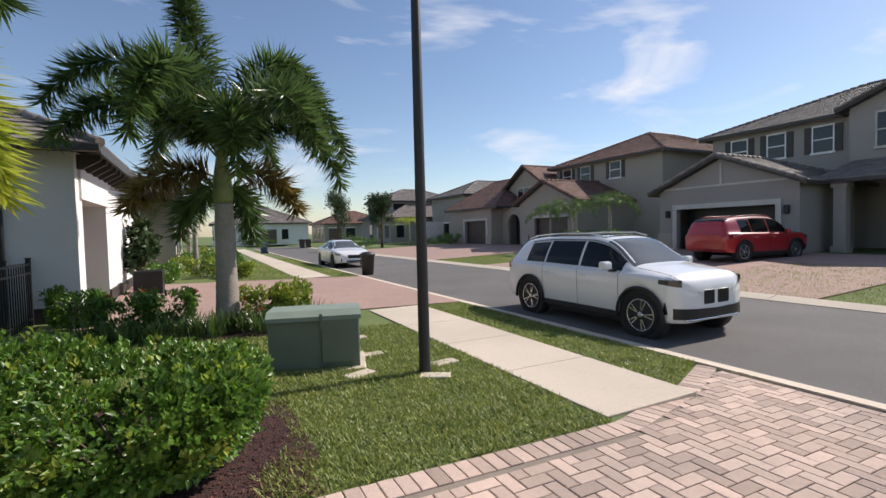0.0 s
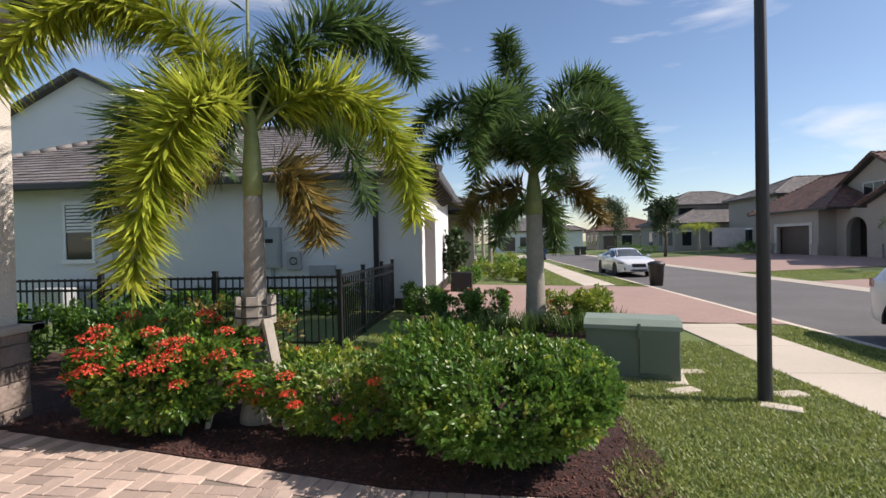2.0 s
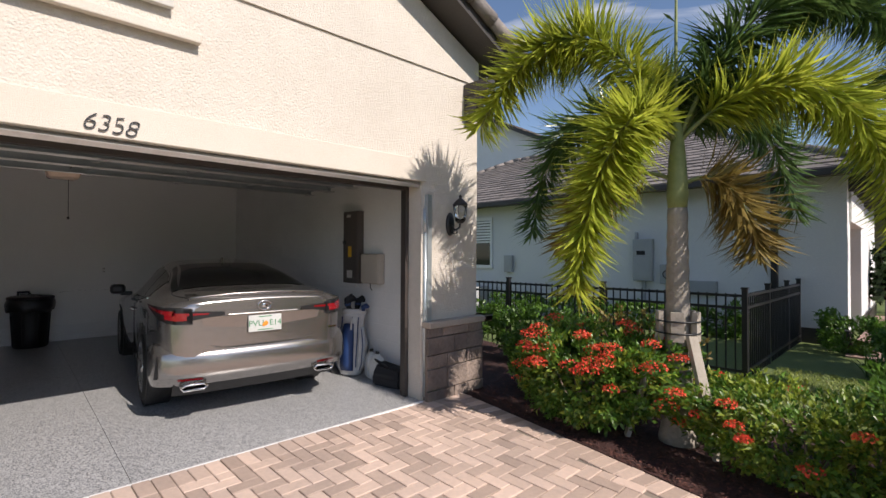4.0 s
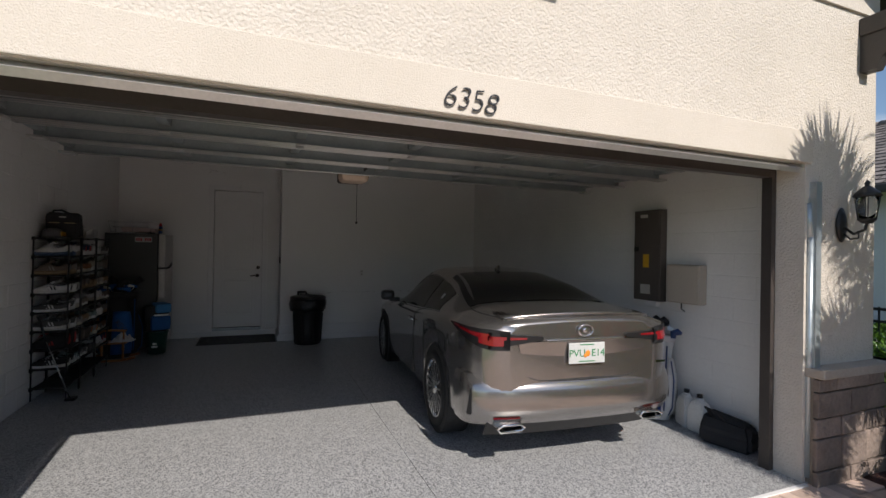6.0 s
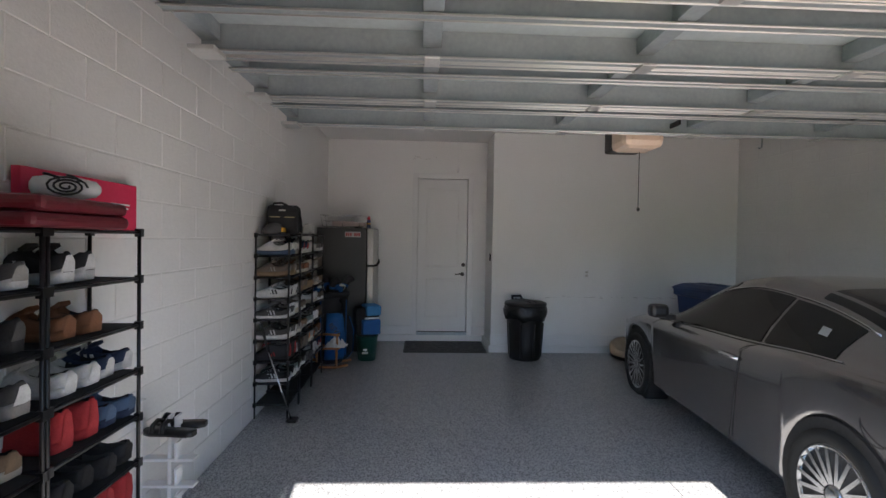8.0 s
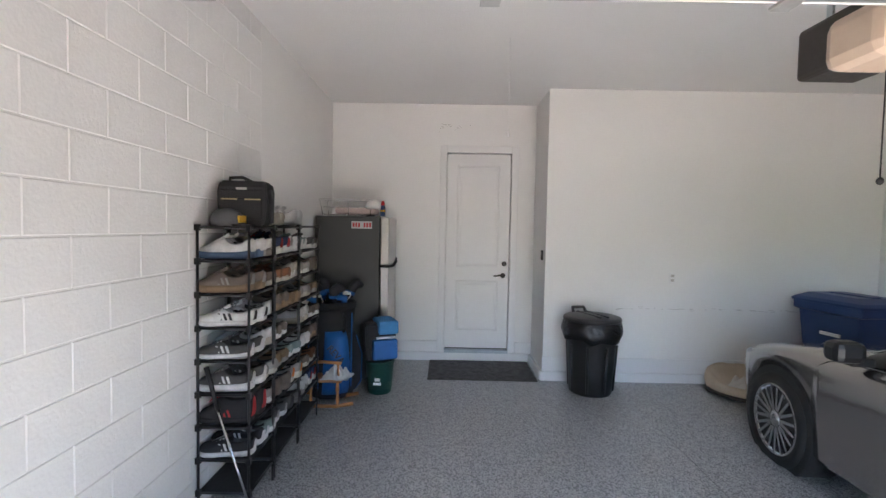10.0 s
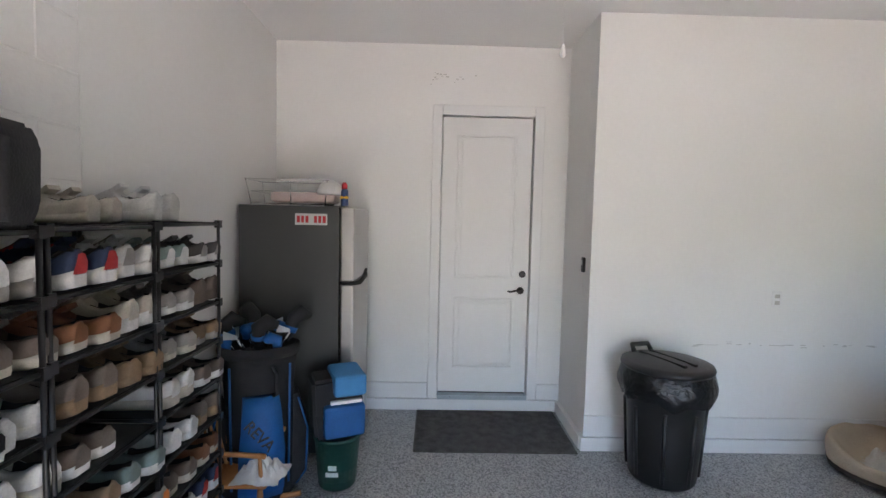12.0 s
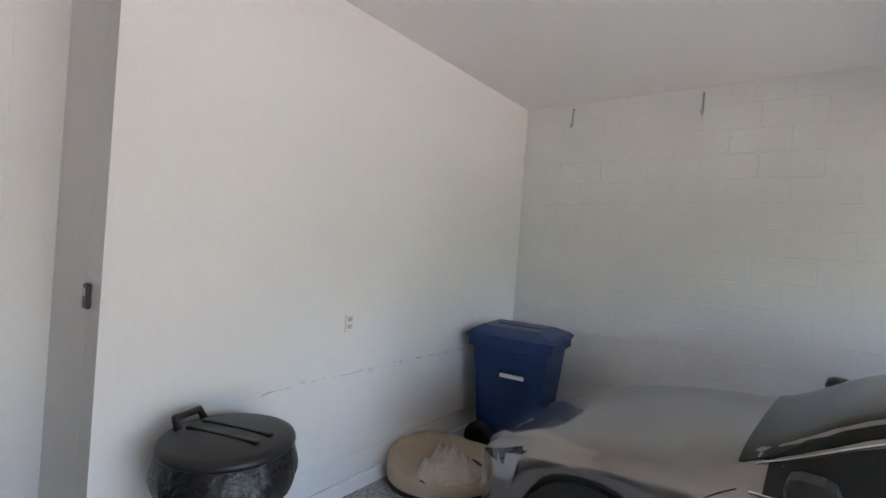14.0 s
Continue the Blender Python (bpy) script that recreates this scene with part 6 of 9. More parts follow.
def wheel(car, x, y, r, width, s, spokes, tyre_h=0.085, twin=True):
    """A tyre and a many-spoked rim; s: the side it faces."""
    w = new("wheel")
    w.parent = car
    w.location = (x, y, r)
    w.empty_display_size = 0.1
    ri = r - tyre_h
    bm = bmesh.new()
    h = width / 2
    bm_lathe(bm, [(ri - 0.01, -h * 0.8), (ri + 0.02, -h), (r - 0.025, -h), (r, -h * 0.72), (r, h * 0.72), (r - 0.025, h), (ri + 0.02, h), (ri - 0.01, h * 0.8)], 0, 0, 40, axis="y")
    part("tyre", bm, M["tyre"], w)
    bm = bmesh.new()
    o = s * (h - 0.012)
    bm_lathe(bm, [(ri + 0.004, o - s * 0.03), (ri + 0.006, o), (ri - 0.012, o + s * 0.004), (ri - 0.03, o - s * 0.02), (ri - 0.035, o - s * 0.10)], 0, 0, 40, axis="y")
    for k in range(spokes):
        a = 2 * math.pi * k / spokes
        for da in ((-0.16, 0.16) if twin else (0.0,)):
            a0, a1 = a + da * 0.35, a + da
            p, q = Vector((math.cos(a0) * 0.045, o - s * 0.022, math.sin(a0) * 0.045)), Vector((math.cos(a1) * (ri - 0.015), o - s * 0.006, math.sin(a1) * (ri - 0.015)))
            sd = Vector((-math.sin(a1), 0, math.cos(a1))) * 0.012
            dp = Vector((0, s * 0.014, 0))
            bm_hexa(bm, [p - sd - dp, p + sd - dp, p + sd + dp, p - sd + dp, q - sd * 0.8 - dp, q + sd * 0.8 - dp, q + sd * 0.8 + dp, q - sd * 0.8 + dp])
    bm_lathe(bm, [(0.06, o - s * 0.03), (0.058, o), (0.03, o + s * 0.008), (0.001, o + s * 0.009)], 0, 0, 16, axis="y")
    part("rim", bm, M["alloy"], w)
    bm = bmesh.new()
    bm_lathe(bm, [(0.001, -s * 0.01), (ri - 0.07, -s * 0.01), (ri - 0.07, s * 0.012), (0.001, s * 0.012)], 0, 0, 24, axis="y")
    part("brake_disc", bm, M["galv"], w)
    # black disc stands for the shade behind the spokes
    bm = bmesh.new()
    bm_lathe(bm, [(0.001, -s * 0.06), (ri - 0.005, -s * 0.06)], 0, 0, 24, axis="y")
    part("hub_shade", bm, M["arch_black"], w)
    return w


def car(name, shape, paint, label, category, x, y, z, rz, pitch=0.0):
    c = thing(name, x, y, z, label, category)
    c.matrix_basis = pose(x, y, z, 0, pitch, rz)
    bm = bmesh.new()
    bm_loft(bm, [shape.ring(v) for v in shape.stations()])
    ob = part("body", bm, paint, c)
    for a in shape.axles:
        for s in (1, -1):
            bm = bmesh.new()
            bm_lathe(bm, [(shape.arch + 0.004, 0.0), (shape.arch + 0.004, -0.22 * s), (0.001, -0.22 * s)], a, shape.wr, 28, axis="y", at=s * (shape.width(a) - 0.03))
            part("wheel_well", bm, M["arch_black"], c)
    bm = bmesh.new()
    bm_box(bm, shape.axles[0] + shape.arch, shape.axles[1] - shape.arch, -shape.width(0) + 0.12, shape.width(0) - 0.12, 0.17, shape.sill(0) + 0.03)
    part("underbody", bm, M["arch_black"], c)
    return c


def seam(c, pts, r=0.003, name="panel_gap", m_=None):
    bm = bmesh.new()
    bm_tube(bm, pts, r, 5)
    return part(name, bm, m_ or M["arch_black"], c)


def side_window(c, sh, x0, x1, v0, v1, s, name="window", m_=None):
    bm = bmesh.new()
    patch(bm, lambda u, v: sh.side(u, v, s), lin(x0, x1, 16), lin(v0, v1, 5))
    return part(name, bm, m_ or M["car_glass"], c)


# silver coupe in the garage; its tail towards the opening
coupe_shape = Shape(
    top=[(-2.36, 1.045), (-2.30, 1.105), (-2.1, 1.12), (-1.78, 1.14), (-1.2, 1.30), (-0.72, 1.385), (-0.25, 1.42), (0.05, 1.385), (0.47, 1.23), (0.84, 1.02), (1.15, 0.945), (1.7, 0.855), (2.0, 0.76), (2.15, 0.68), (2.22, 0.60), (2.26, 0.50)],
    belt=[(-2.36, 1.0), (-2.2, 1.025), (-1.7, 1.025), (-1.2, 1.01), (-0.4, 0.95), (0.6, 0.915), (1.2, 0.89), (1.7, 0.80), (2.0, 0.70), (2.26, 0.46)],
    width=[(-2.36, 0.62), (-2.33, 0.74), (-2.2, 0.85), (-1.9, 0.90), (-1.4, 0.925), (-0.8, 0.905), (0, 0.885), (0.8, 0.895), (1.4, 0.92), (1.8, 0.87), (2.05, 0.74), (2.2, 0.56), (2.26, 0.42)],
    roof=[(-2.36, 0.60), (-1.9, 0.72), (-1.6, 0.70), (-0.9, 0.58), (-0.2, 0.55), (0.25, 0.585), (0.75, 0.66), (1.05, 0.74), (1.8, 0.74), (2.3, 0.5), (2.36, 0.42)],
    sill=[(-2.36, 0.44), (-2.2, 0.31), (-1.8, 0.26), (-0.5, 0.21), (1.0, 0.21), (1.9, 0.20), (2.36, 0.26)],
    axles=(-1.365, 1.365), wheel_r=0.34, arch=0.385, x0=-2.36, x1=2.26)
S = coupe_shape
CX, CY = -7.62, 1.725
coupe = car("silver_coupe", S, M["paint_silver"], "silver-grey two-door coupe parked nose-in in the garage", "car", CX, CY, ground_z(CX) + 0.0, 180, pitch=0.0)
coupe.matrix_basis = pose(CX, CY, ground_z(CX), 0, 0.8, 175.0)
for s in (1, -1):
    side_window(coupe, S, -0.62, 0.76, 0.06, 0.92, s, "door_window")
    side_window(coupe, S, -1.28, -0.66, 0.06, 0.90, s, "quarter_window")
    seam(coupe, [S.side(x, 0.96, s, 0.006) for x in lin(-1.35, 0.80, 24)], 0.005, "window_trim", M["chrome"])
    seam(coupe, [S.side(x, 0.02, s, 0.006) for x in lin(-1.35, 0.80, 24)], 0.005, "window_trim", M["chrome"])
    for xd, top_v in ((-0.64, 0), (0.84, 0)):
        h = S.half(xd)
        seam(coupe, [(xd + 0.05 * k, s * (h[min(7 + k, 12)][0] + 0.001), h[min(7 + k, 12)][1]) for k in range(6)])
    seam(coupe, [(x, s * (S.half(x)[12][0] + 0.001), 0.33) for x in lin(-0.38, 0.86, 10)])
    for xa in S.axles:
        wheel(coupe, xa, s * 0.80, 0.34, 0.235, s, 10, 0.085)
    # mirror
    mir = part("mirror", B((0.54, 0.68, min(s * 0.90, s * 1.07), max(s * 0.90, s * 1.07), 0.96, 1.085), bev=0.04), M["black_plastic"], coupe)
    part("mirror_arm", B((0.60, 0.68, min(s * 0.82, s * 0.95), max(s * 0.82, s * 0.95), 0.935, 0.985), bev=0.01), M["black_plastic"], mir)
    # handle
    h = S.half(-0.42)
    hb = bmesh.new()
    bm_tube(hb, [(-0.52, s * (h[9][0] + 0.004), 0.845), (-0.48, s * (h[9][0] + 0.035), 0.85), (-0.34, s * (h[9][0] + 0.035), 0.85), (-0.30, s * (h[9][0] + 0.004), 0.845)], 0.014, 8)
    part("door_handle", hb, M["chrome"], coupe)
    # L-shaped tail lamp wrapping the corner
    bm = bmesh.new()
    def tail(u, v, s=s):
        x = -2.37 + 0.52 * max(0, u - 0.45) / 0.55 * (1.0 - 0.0 * v)
        y = (0.36 + 0.49 * min(u, 0.45) / 0.45) if u < 0.45 else S.width(x) + 0.004
        if u < 0.45:
            x = -2.375 + 0.09 * (u / 0.45) ** 3
        y = min(y, S.width(max(x, -2.36)) + 0.006)
        zc, zh = 0.885 - 0.012 * min(1, u / 0.5) + 0.16 * max(0, u - 0.45), 0.014 + 0.062 * (min(u, 0.5) / 0.5) ** 1.2 - 0.068 * max(0, u - 0.5) / 0.5
        return (x - 0.004, s * y, zc + (v - 0.5) * 2 * zh)
    patch(bm, tail, lin(0, 1, 20), lin(0, 1, 4))
    tl = part("tail_lamp", bm, M["black_plastic"], coupe, "dark smoked tail lamp")
    bm = bmesh.new()
    def red(u, v, s=s):
        p = tail(0.12 + u * 0.80, 0.52 + v * 0.26)
        return (p[0] - 0.005, p[1] + s * 0.004, p[2])
    patch(bm, red, lin(0, 1, 14), lin(0, 1, 2))
    def red2(u, v, s=s):
        p = tail(0.47 + u * 0.10, 0.22 + v * 0.34)
        return (p[0] - 0.006, p[1] + s * 0.004, p[2])
    patch(bm, red2, lin(0, 1, 6), lin(0, 1, 2))
    part("red_lens", bm, M["tail_red"], tl, "L-shaped red lens")
    # exhaust
    bm = bmesh.new()
    ex = [(-2.33, s * 0.50, 0.262), (-2.33, s * 0.53, 0.240), (-2.33, s * 0.69, 0.240), (-2.33, s * 0.715, 0.266), (-2.33, s * 0.67, 0.288), (-2.33, s * 0.53, 0.288)]
    bm_tube(bm, ex, 0.011, 6, closed=True)
    for p, q in zip(ex, ex[1:] + ex[:1]):
        v = [bm.verts.new(p), bm.verts.new(q), bm.verts.new((q[0] + 0.14, q[1], q[2])), bm.verts.new((p[0] + 0.14, p[1], p[2]))]
        bm.faces.new(v)
    part("exhaust_tip", bm, M["chrome"], coupe, "chrome trapezoid exhaust tip")
    # headlamp
    bm = bmesh.new()
    patch(bm, lambda u, v, s=s: (lambda x: (x + 0.012, s * (S.width(x) - 0.02 + 0.012), 0.60 + v * 0.11 * (1.15 - u) + (2.2 - x) * 0.14))(1.72 + u * 0.34), lin(0, 1, 8), lin(0, 1, 2))
    part("headlamp", bm, M["lamp_smoked"], coupe, "dark angular headlamp")
# screens
bm = bmesh.new()
patch(bm, lambda x, u: S.over(x, u), lin(0.10, 0.86, 12), lin(-0.97, 0.97, 14))
part("windshield", bm, M["car_glass"], coupe)
bm = bmesh.new()
patch(bm, lambda x, u: S.over(x, u), lin(-1.72, -0.82, 12), lin(-0.95, 0.95, 14))
part("rear_window", bm, M["car_glass"], coupe)
# deck lid seams, plate, emblem, lower bumper
seam(coupe, [S.over(x, 0.97, 0.002) for x in lin(-2.28, -1.78, 8)])
seam(coupe, [S.over(x, -0.97, 0.002) for x in lin(-2.28, -1.78, 8)])
bm = bmesh.new()
rows_ = []
for k in range(-8, 9):
    e = (k / 8) ** 2
    xb = -2.352 + 0.07 * e
    rows_.append([(xb + 0.22, 0.64 * k / 8, S.top(xb + 0.22) - 0.012 - 0.012 * e), (xb + 0.06, 0.64 * k / 8, 1.112 - 0.03 * e), (xb - 0.004, 0.64 * k / 8, 1.113 - 0.034 * e), (xb, 0.64 * k / 8, 1.100 - 0.034 * e), (xb + 0.05, 0.64 * k / 8, 1.07 - 0.03 * e)])
bm_loft(bm, rows_)
part("spoiler_lip", bm, M["paint_silver"], coupe)
bm = bmesh.new()
patch(bm, lambda u, v: (-2.372 - 0.006 * (1 - u * u) + 0.03 * (1 - v), u * (0.50 + 0.06 * v), 0.66 + v * 0.20), lin(-1, 1, 12), lin(0, 1, 4))
part("plate_recess", bm, M["paint_silver"], coupe)
seam(coupe, [(-2.372 + 0.02 * abs(u), u * 0.62, 0.615 + 0.20 * max(0, abs(u) - 0.6) ** 1.0) for u in lin(-1, 1, 16)], 0.004)
part("trunk_strip", B((-2.385, -2.365, -0.33, 0.33, 0.855, 0.875), bev=0.006), M["paint_silver"], coupe)
pl = part("licence_plate", B((-2.392, -2.384, -0.155, 0.155, 0.69, 0.845), bev=0.003), M["plate_white"], coupe, "white state licence plate with orange blossom")
for txt, yy in (("PVU", 0.085), ("E14", -0.095)):
    text_part("lettering", txt, 0.078, M["plate_green"], pl, pose(-2.3935, yy, 0.765, 90, 0, -90), depth=0.0008)
bm = bmesh.new()
bm_ball(bm, (-2.394, -0.005, 0.765), 0.003, 0.022, 0.024, 10, 6)
bm_ball(bm, (-2.394, 0.015, 0.75), 0.003, 0.016, 0.016, 10, 6)
part("orange_fruit", bm, M["plate_orange"], pl)
part("caption_bar", B((-2.3945, -2.392, -0.07, 0.07, 0.703, 0.710), (-2.3945, -2.392, -0.06, 0.06, 0.827, 0.834)), M["plate_green"], pl)
bm = bmesh.new()
bm_tube(bm, [(-2.375, math.cos(a) * 0.062, 0.935 + math.sin(a) * 0.042) for a in lin(0, 6.283 * 23 / 24, 23)], 0.007, 6, closed=True)
bm_ball(bm, (-2.374, 0, 0.935), 0.004, 0.026, 0.018, 12, 8)
part("emblem", bm, M["chrome"], coupe, "oval chrome emblem")
part("model_script", B((-2.36, -2.352, -0.62, -0.5, 0.655, 0.67), (-2.352, -2.344, -0.75, -0.66, 0.655, 0.672)), M["chrome"], coupe)
bm = bmesh.new()
patch(bm, lambda u, v: (-2.35 + 0.10 * (1 - v) + 0.06 * abs(u) ** 3, u * 0.76, 0.20 + v * 0.14), lin(-1, 1, 14), lin(0, 1, 4))
part("rear_valance", bm, M["black_plastic"], coupe, "dark lower bumper")
bm = bmesh.new()
bm_prism(bm, [(-0.75, 1.385), (-0.62, 1.395), (-0.70, 1.435), (-0.73, 1.44)], 0.02, "y", -0.01)
part("fin_antenna", bm, M["paint_silver"], coupe)
bm = bmesh.new()
bm_tube(bm, [(-1.62 + 0.09 * math.cos(a), 0.912, 0.79 + 0.085 * math.sin(a)) for a in lin(0, 6.283 * 19 / 20, 19)], 0.003, 5, closed=True)
part("fuel_flap", bm, M["arch_black"], coupe, m=Matrix())
st = bmesh.new()
q = [S.side(-1.12, 0.45, 1, 0.008), S.side(-1.04, 0.45, 1, 0.008), S.side(-1.02, 0.62, 1, 0.008), S.side(-1.10, 0.62, 1, 0.008)]
st.faces.new([st.verts.new(p) for p in q])
part("window_sticker", st, M["plate_white"], coupe)
bm = bmesh.new()
patch(bm, lambda u, v: (2.235 + 0.03 * (1 - u * u), u * 0.40, 0.28 + v * 0.22), lin(-1, 1, 10), lin(0, 1, 3))
part("grille", bm, M["black_plastic"], coupe)

# painted bumper wrapping the tail, fuller than the face above it
def bumper(u, v):
    a = u * math.pi / 2
    out = 0.055 * math.sin(math.pi * min(1.0, 0.15 + v * 0.75)) - 0.06 * max(0.0, v - 0.8) / 0.2 - 0.05 * max(0.0, 0.2 - v) / 0.2
    return (-1.98 - (0.37 + out) * abs(math.cos(a)) ** 0.42, math.copysign(abs(math.sin(a)) ** 0.8, u) * (0.912 + out * 0.25), 0.30 + v * 0.36)


bm = bmesh.new()
patch(bm, bumper, lin(-1, 1, 40), lin(0, 1, 12))
rb = part("rear_bumper", bm, M["paint_silver"], coupe)
for s in (1, -1):
    bm = bmesh.new()
    def strip_lens(u, v, s=s):
        p = bumper(s * (0.34 + 0.20 * u), 0.14 + 0.05 * v)
        return (p[0] - 0.004, p[1], p[2])
    patch(bm, strip_lens, lin(0, 1, 8), lin(0, 1, 2))
    part("reflector", bm, M["tail_red"], rb, "thin red bumper reflector")
    bm = bmesh.new()
    def vent(u, v, s=s):
        p = bumper(s * (0.76 + 0.07 * u * (1 - 0.9 * v)), 0.22 + 0.55 * v)
        return (p[0] - 0.004, p[1] + s * 0.004, p[2])
    patch(bm, vent, lin(0, 1, 5), lin(0, 1, 6))
    part("bumper_vent", bm, M["black_plastic"], rb, "dark triangular bumper vent")
for ob in coupe.children:
    nm = ob.name.split(".")[0]
    if nm in ("exhaust_tip", "rear_valance"):
        ob.location.x -= 0.035 if nm == "exhaust_tip" else 0.0
        ob.location.z += 0.03 if nm == "exhaust_tip" else 0.0
# the tail fittings follow the raised deck
for ob in coupe.children:
    if ob.name.split(".")[0] in ("tail_lamp", "plate_recess", "trunk_strip", "licence_plate", "emblem", "model_script"):
        ob.location.z += 0.045

before = set(bpy.data.objects)
# white sport utility car at the kerb
suv_shape = Shape(
    top=[(-2.36, 1.02), (-2.32, 1.10), (-2.2, 1.35), (-1.95, 1.55), (-1.5, 1.625), (-0.7, 1.665), (0.1, 1.66), (0.55, 1.58), (1.0, 1.31), (1.22, 1.17), (1.5, 1.13), (1.9, 1.06), (2.1, 0.99), (2.22, 0.90), (2.27, 0.78)],
    belt=[(-2.36, 0.98), (-2.2, 1.08), (-1.2, 1.075), (0, 1.05), (1.0, 1.04), (1.6, 1.03), (2.05, 0.93), (2.27, 0.72)],
    width=[(-2.36, 0.72), (-2.3, 0.84), (-2.1, 0.91), (-1.4, 0.945), (0, 0.93), (1.4, 0.945), (1.75, 0.925), (2.0, 0.86), (2.14, 0.76), (2.23, 0.62), (2.27, 0.48)],
    roof=[(-2.36, 0.68), (-2.1, 0.62), (-1.6, 0.60), (0.2, 0.61), (0.8, 0.66), (1.2, 0.76), (2.0, 0.76), (2.36, 0.55)],
    sill=[(-2.36, 0.45), (-2.2, 0.34), (-1.8, 0.31), (1.8, 0.30), (2.2, 0.30), (2.36, 0.36)],
    axles=(-1.43, 1.43), wheel_r=0.365, arch=0.425, x0=-2.36, x1=2.27)


def suv(name, sh, paint, label, x, y, z, rz, spokes, cladding=True, grille=True, tails=True, twin=True):
    c = car(name, sh, paint, label, "car", x, y, z, rz)
    W = sh.width
    nose = sh.x1 - 2.36      # fittings follow the length of the bonnet
    for s in (1, -1):
        side_window(c, sh, 0.02, 1.02, 0.06, 0.93, s, "front_window")
        side_window(c, sh, -0.98, -0.04, 0.06, 0.93, s, "rear_window")
        side_window(c, sh, -1.62, -1.03, 0.06, 0.90, s, "quarter_window")
        seam(c, [sh.side(v, 0.98, s, 0.006) for v in lin(-1.66, 1.05, 24)], 0.008, "window_trim", M["arch_black"])
        for xa in sh.axles:
            wheel(c, xa, s * (W(xa) - 0.13), sh.wr, 0.235, s, spokes, 0.10, twin)
            if cladding:
                bm = bmesh.new()
                a0 = math.asin(min(0.99, (sh.sill(xa) - sh.wr) / sh.arch))
                pts = [(xa + math.cos(t) * (sh.arch + 0.02), s * (W(xa) + 0.002), sh.wr + math.sin(t) * (sh.arch + 0.02)) for t in lin(a0, math.pi - a0, 20)]
                bm_tube(bm, pts, 0.03, 6)
                part("arch_trim", bm, M["arch_black"], c)
        if cladding:
            part("sill_trim", B((sh.axles[0] + sh.arch, sh.axles[1] - sh.arch, min(s * (W(0) - 0.06), s * (W(0) + 0.004)), max(s * (W(0) - 0.06), s * (W(0) + 0.004)), 0.27, 0.37), bev=0.015), M["arch_black"], c)
        mir = part("mirror", B((0.78, 0.93, min(s * 0.98, s * 1.17), max(s * 0.98, s * 1.17), 1.07, 1.22), bev=0.04), paint, c)
        part("mirror_arm", B((0.83, 0.92, min(s * 0.87, s * 1.0), max(s * 0.87, s * 1.0), 1.04, 1.09), bev=0.01), M["black_plastic"], mir)
        for xh in (0.12, -0.9):
            h = sh.half(xh)
            bm = bmesh.new()
            bm_tube(bm, [(xh - 0.11, s * (W(xh) + 0.0), 0.92), (xh - 0.08, s * (W(xh) + 0.03), 0.93), (xh + 0.08, s * (W(xh) + 0.03), 0.93), (xh + 0.11, s * (W(xh) + 0.0), 0.92)], 0.013, 6)
            part("door_handle", bm, paint, c)
        for xd in (-0.0, -1.0, 1.0):
            h = sh.half(xd)
            seam(c, [(xd, s * (h[k][0] + 0.0005), h[k][1]) for k in range(7, 13)], 0.0035)
        bm = bmesh.new()
        patch(bm, lambda u, v, s=s: (lambda x: (x + 0.008, s * (W(x) - 0.012 + 0.01), 0.84 + v * 0.11 * (1 - 0.4 * (1 - u)) + (2.3 - x) * 0.12))(1.86 + nose + u * (0.46 + 0.8 * nose)), lin(0, 1, 10), lin(0, 1, 3))
        part("headlamp", bm, M["lamp_smoked"], c, "slim dark headlamp")
        bm = bmesh.new()
        bm_prism(bm, [(1.93 + nose, 0.42), (2.03 + nose, 0.44), (1.97 + nose, 0.62)], 0.02, "y", s * (W(1.98 + nose) + 0.004) - 0.01)
        part("bumper_vent", bm, M["black_plastic"], c)
        bm = bmesh.new()
        patch(bm, lambda u, v, s=s: (-2.372 + 0.40 * max(0, u - 0.4), s * min(W(max(-2.36, -2.36 + 0.40 * max(0, u - 0.4))) + 0.006, 0.42 + u * 1.2), 0.93 + v * 0.14), lin(0, 1, 12), lin(0, 1, 3))
        part("tail_lamp", bm, M["tail_red"], c)
        bm = bmesh.new()
        bm_tube(bm, [(v, s * (sh.roof(v) - 0.04), sh.top(v) + (0.0 if k in (0, 8) else 0.03)) for k, v in enumerate(lin(-1.85, 0.35, 8))], 0.014, 6)
        part("roof_rail", bm, paint if cladding else M["arch_black"], c)
    bm = bmesh.new()
    patch(bm, lambda v, u: sh.over(v, u), lin(0.50, 1.20, 10), lin(-0.96, 0.96, 14))
    part("windshield", bm, M["windshield"], c)
    bm = bmesh.new()
    patch(bm, lambda v, u: sh.over(v, u), lin(-2.30, -2.0, 6), lin(-0.93, 0.93, 14))
    part("tailgate_window", bm, M["car_glass"], c)
    bm = bmesh.new()
    patch(bm, lambda v, u: sh.over(v, u, 0.006), lin(-1.2, 0.35, 6), lin(-0.75, 0.75, 8))
    part("roof_glass", bm, M["car_glass"], c)
    seam(c, [sh.over(v, 0.95, 0.001) for v in lin(1.25, 2.28, 10)])
    seam(c, [sh.over(v, -0.95, 0.001) for v in lin(1.25, 2.28, 10)])
    if grille:
        for s in (1, -1):
            gp = part("grille", B((2.28 + nose, 2.368 + nose, min(s * 0.03, s * 0.31), max(s * 0.03, s * 0.34), 0.56, 0.80), bev=0.03), M["black_plastic"], c, "kidney-shaped black grille")
            for k in range(7):
                y0 = s * (0.06 + k * 0.04)
                part("slat", B((2.366 + nose, 2.376 + nose, y0 - 0.006, y0 + 0.006, 0.58, 0.78)), M["black_metal"], gp)
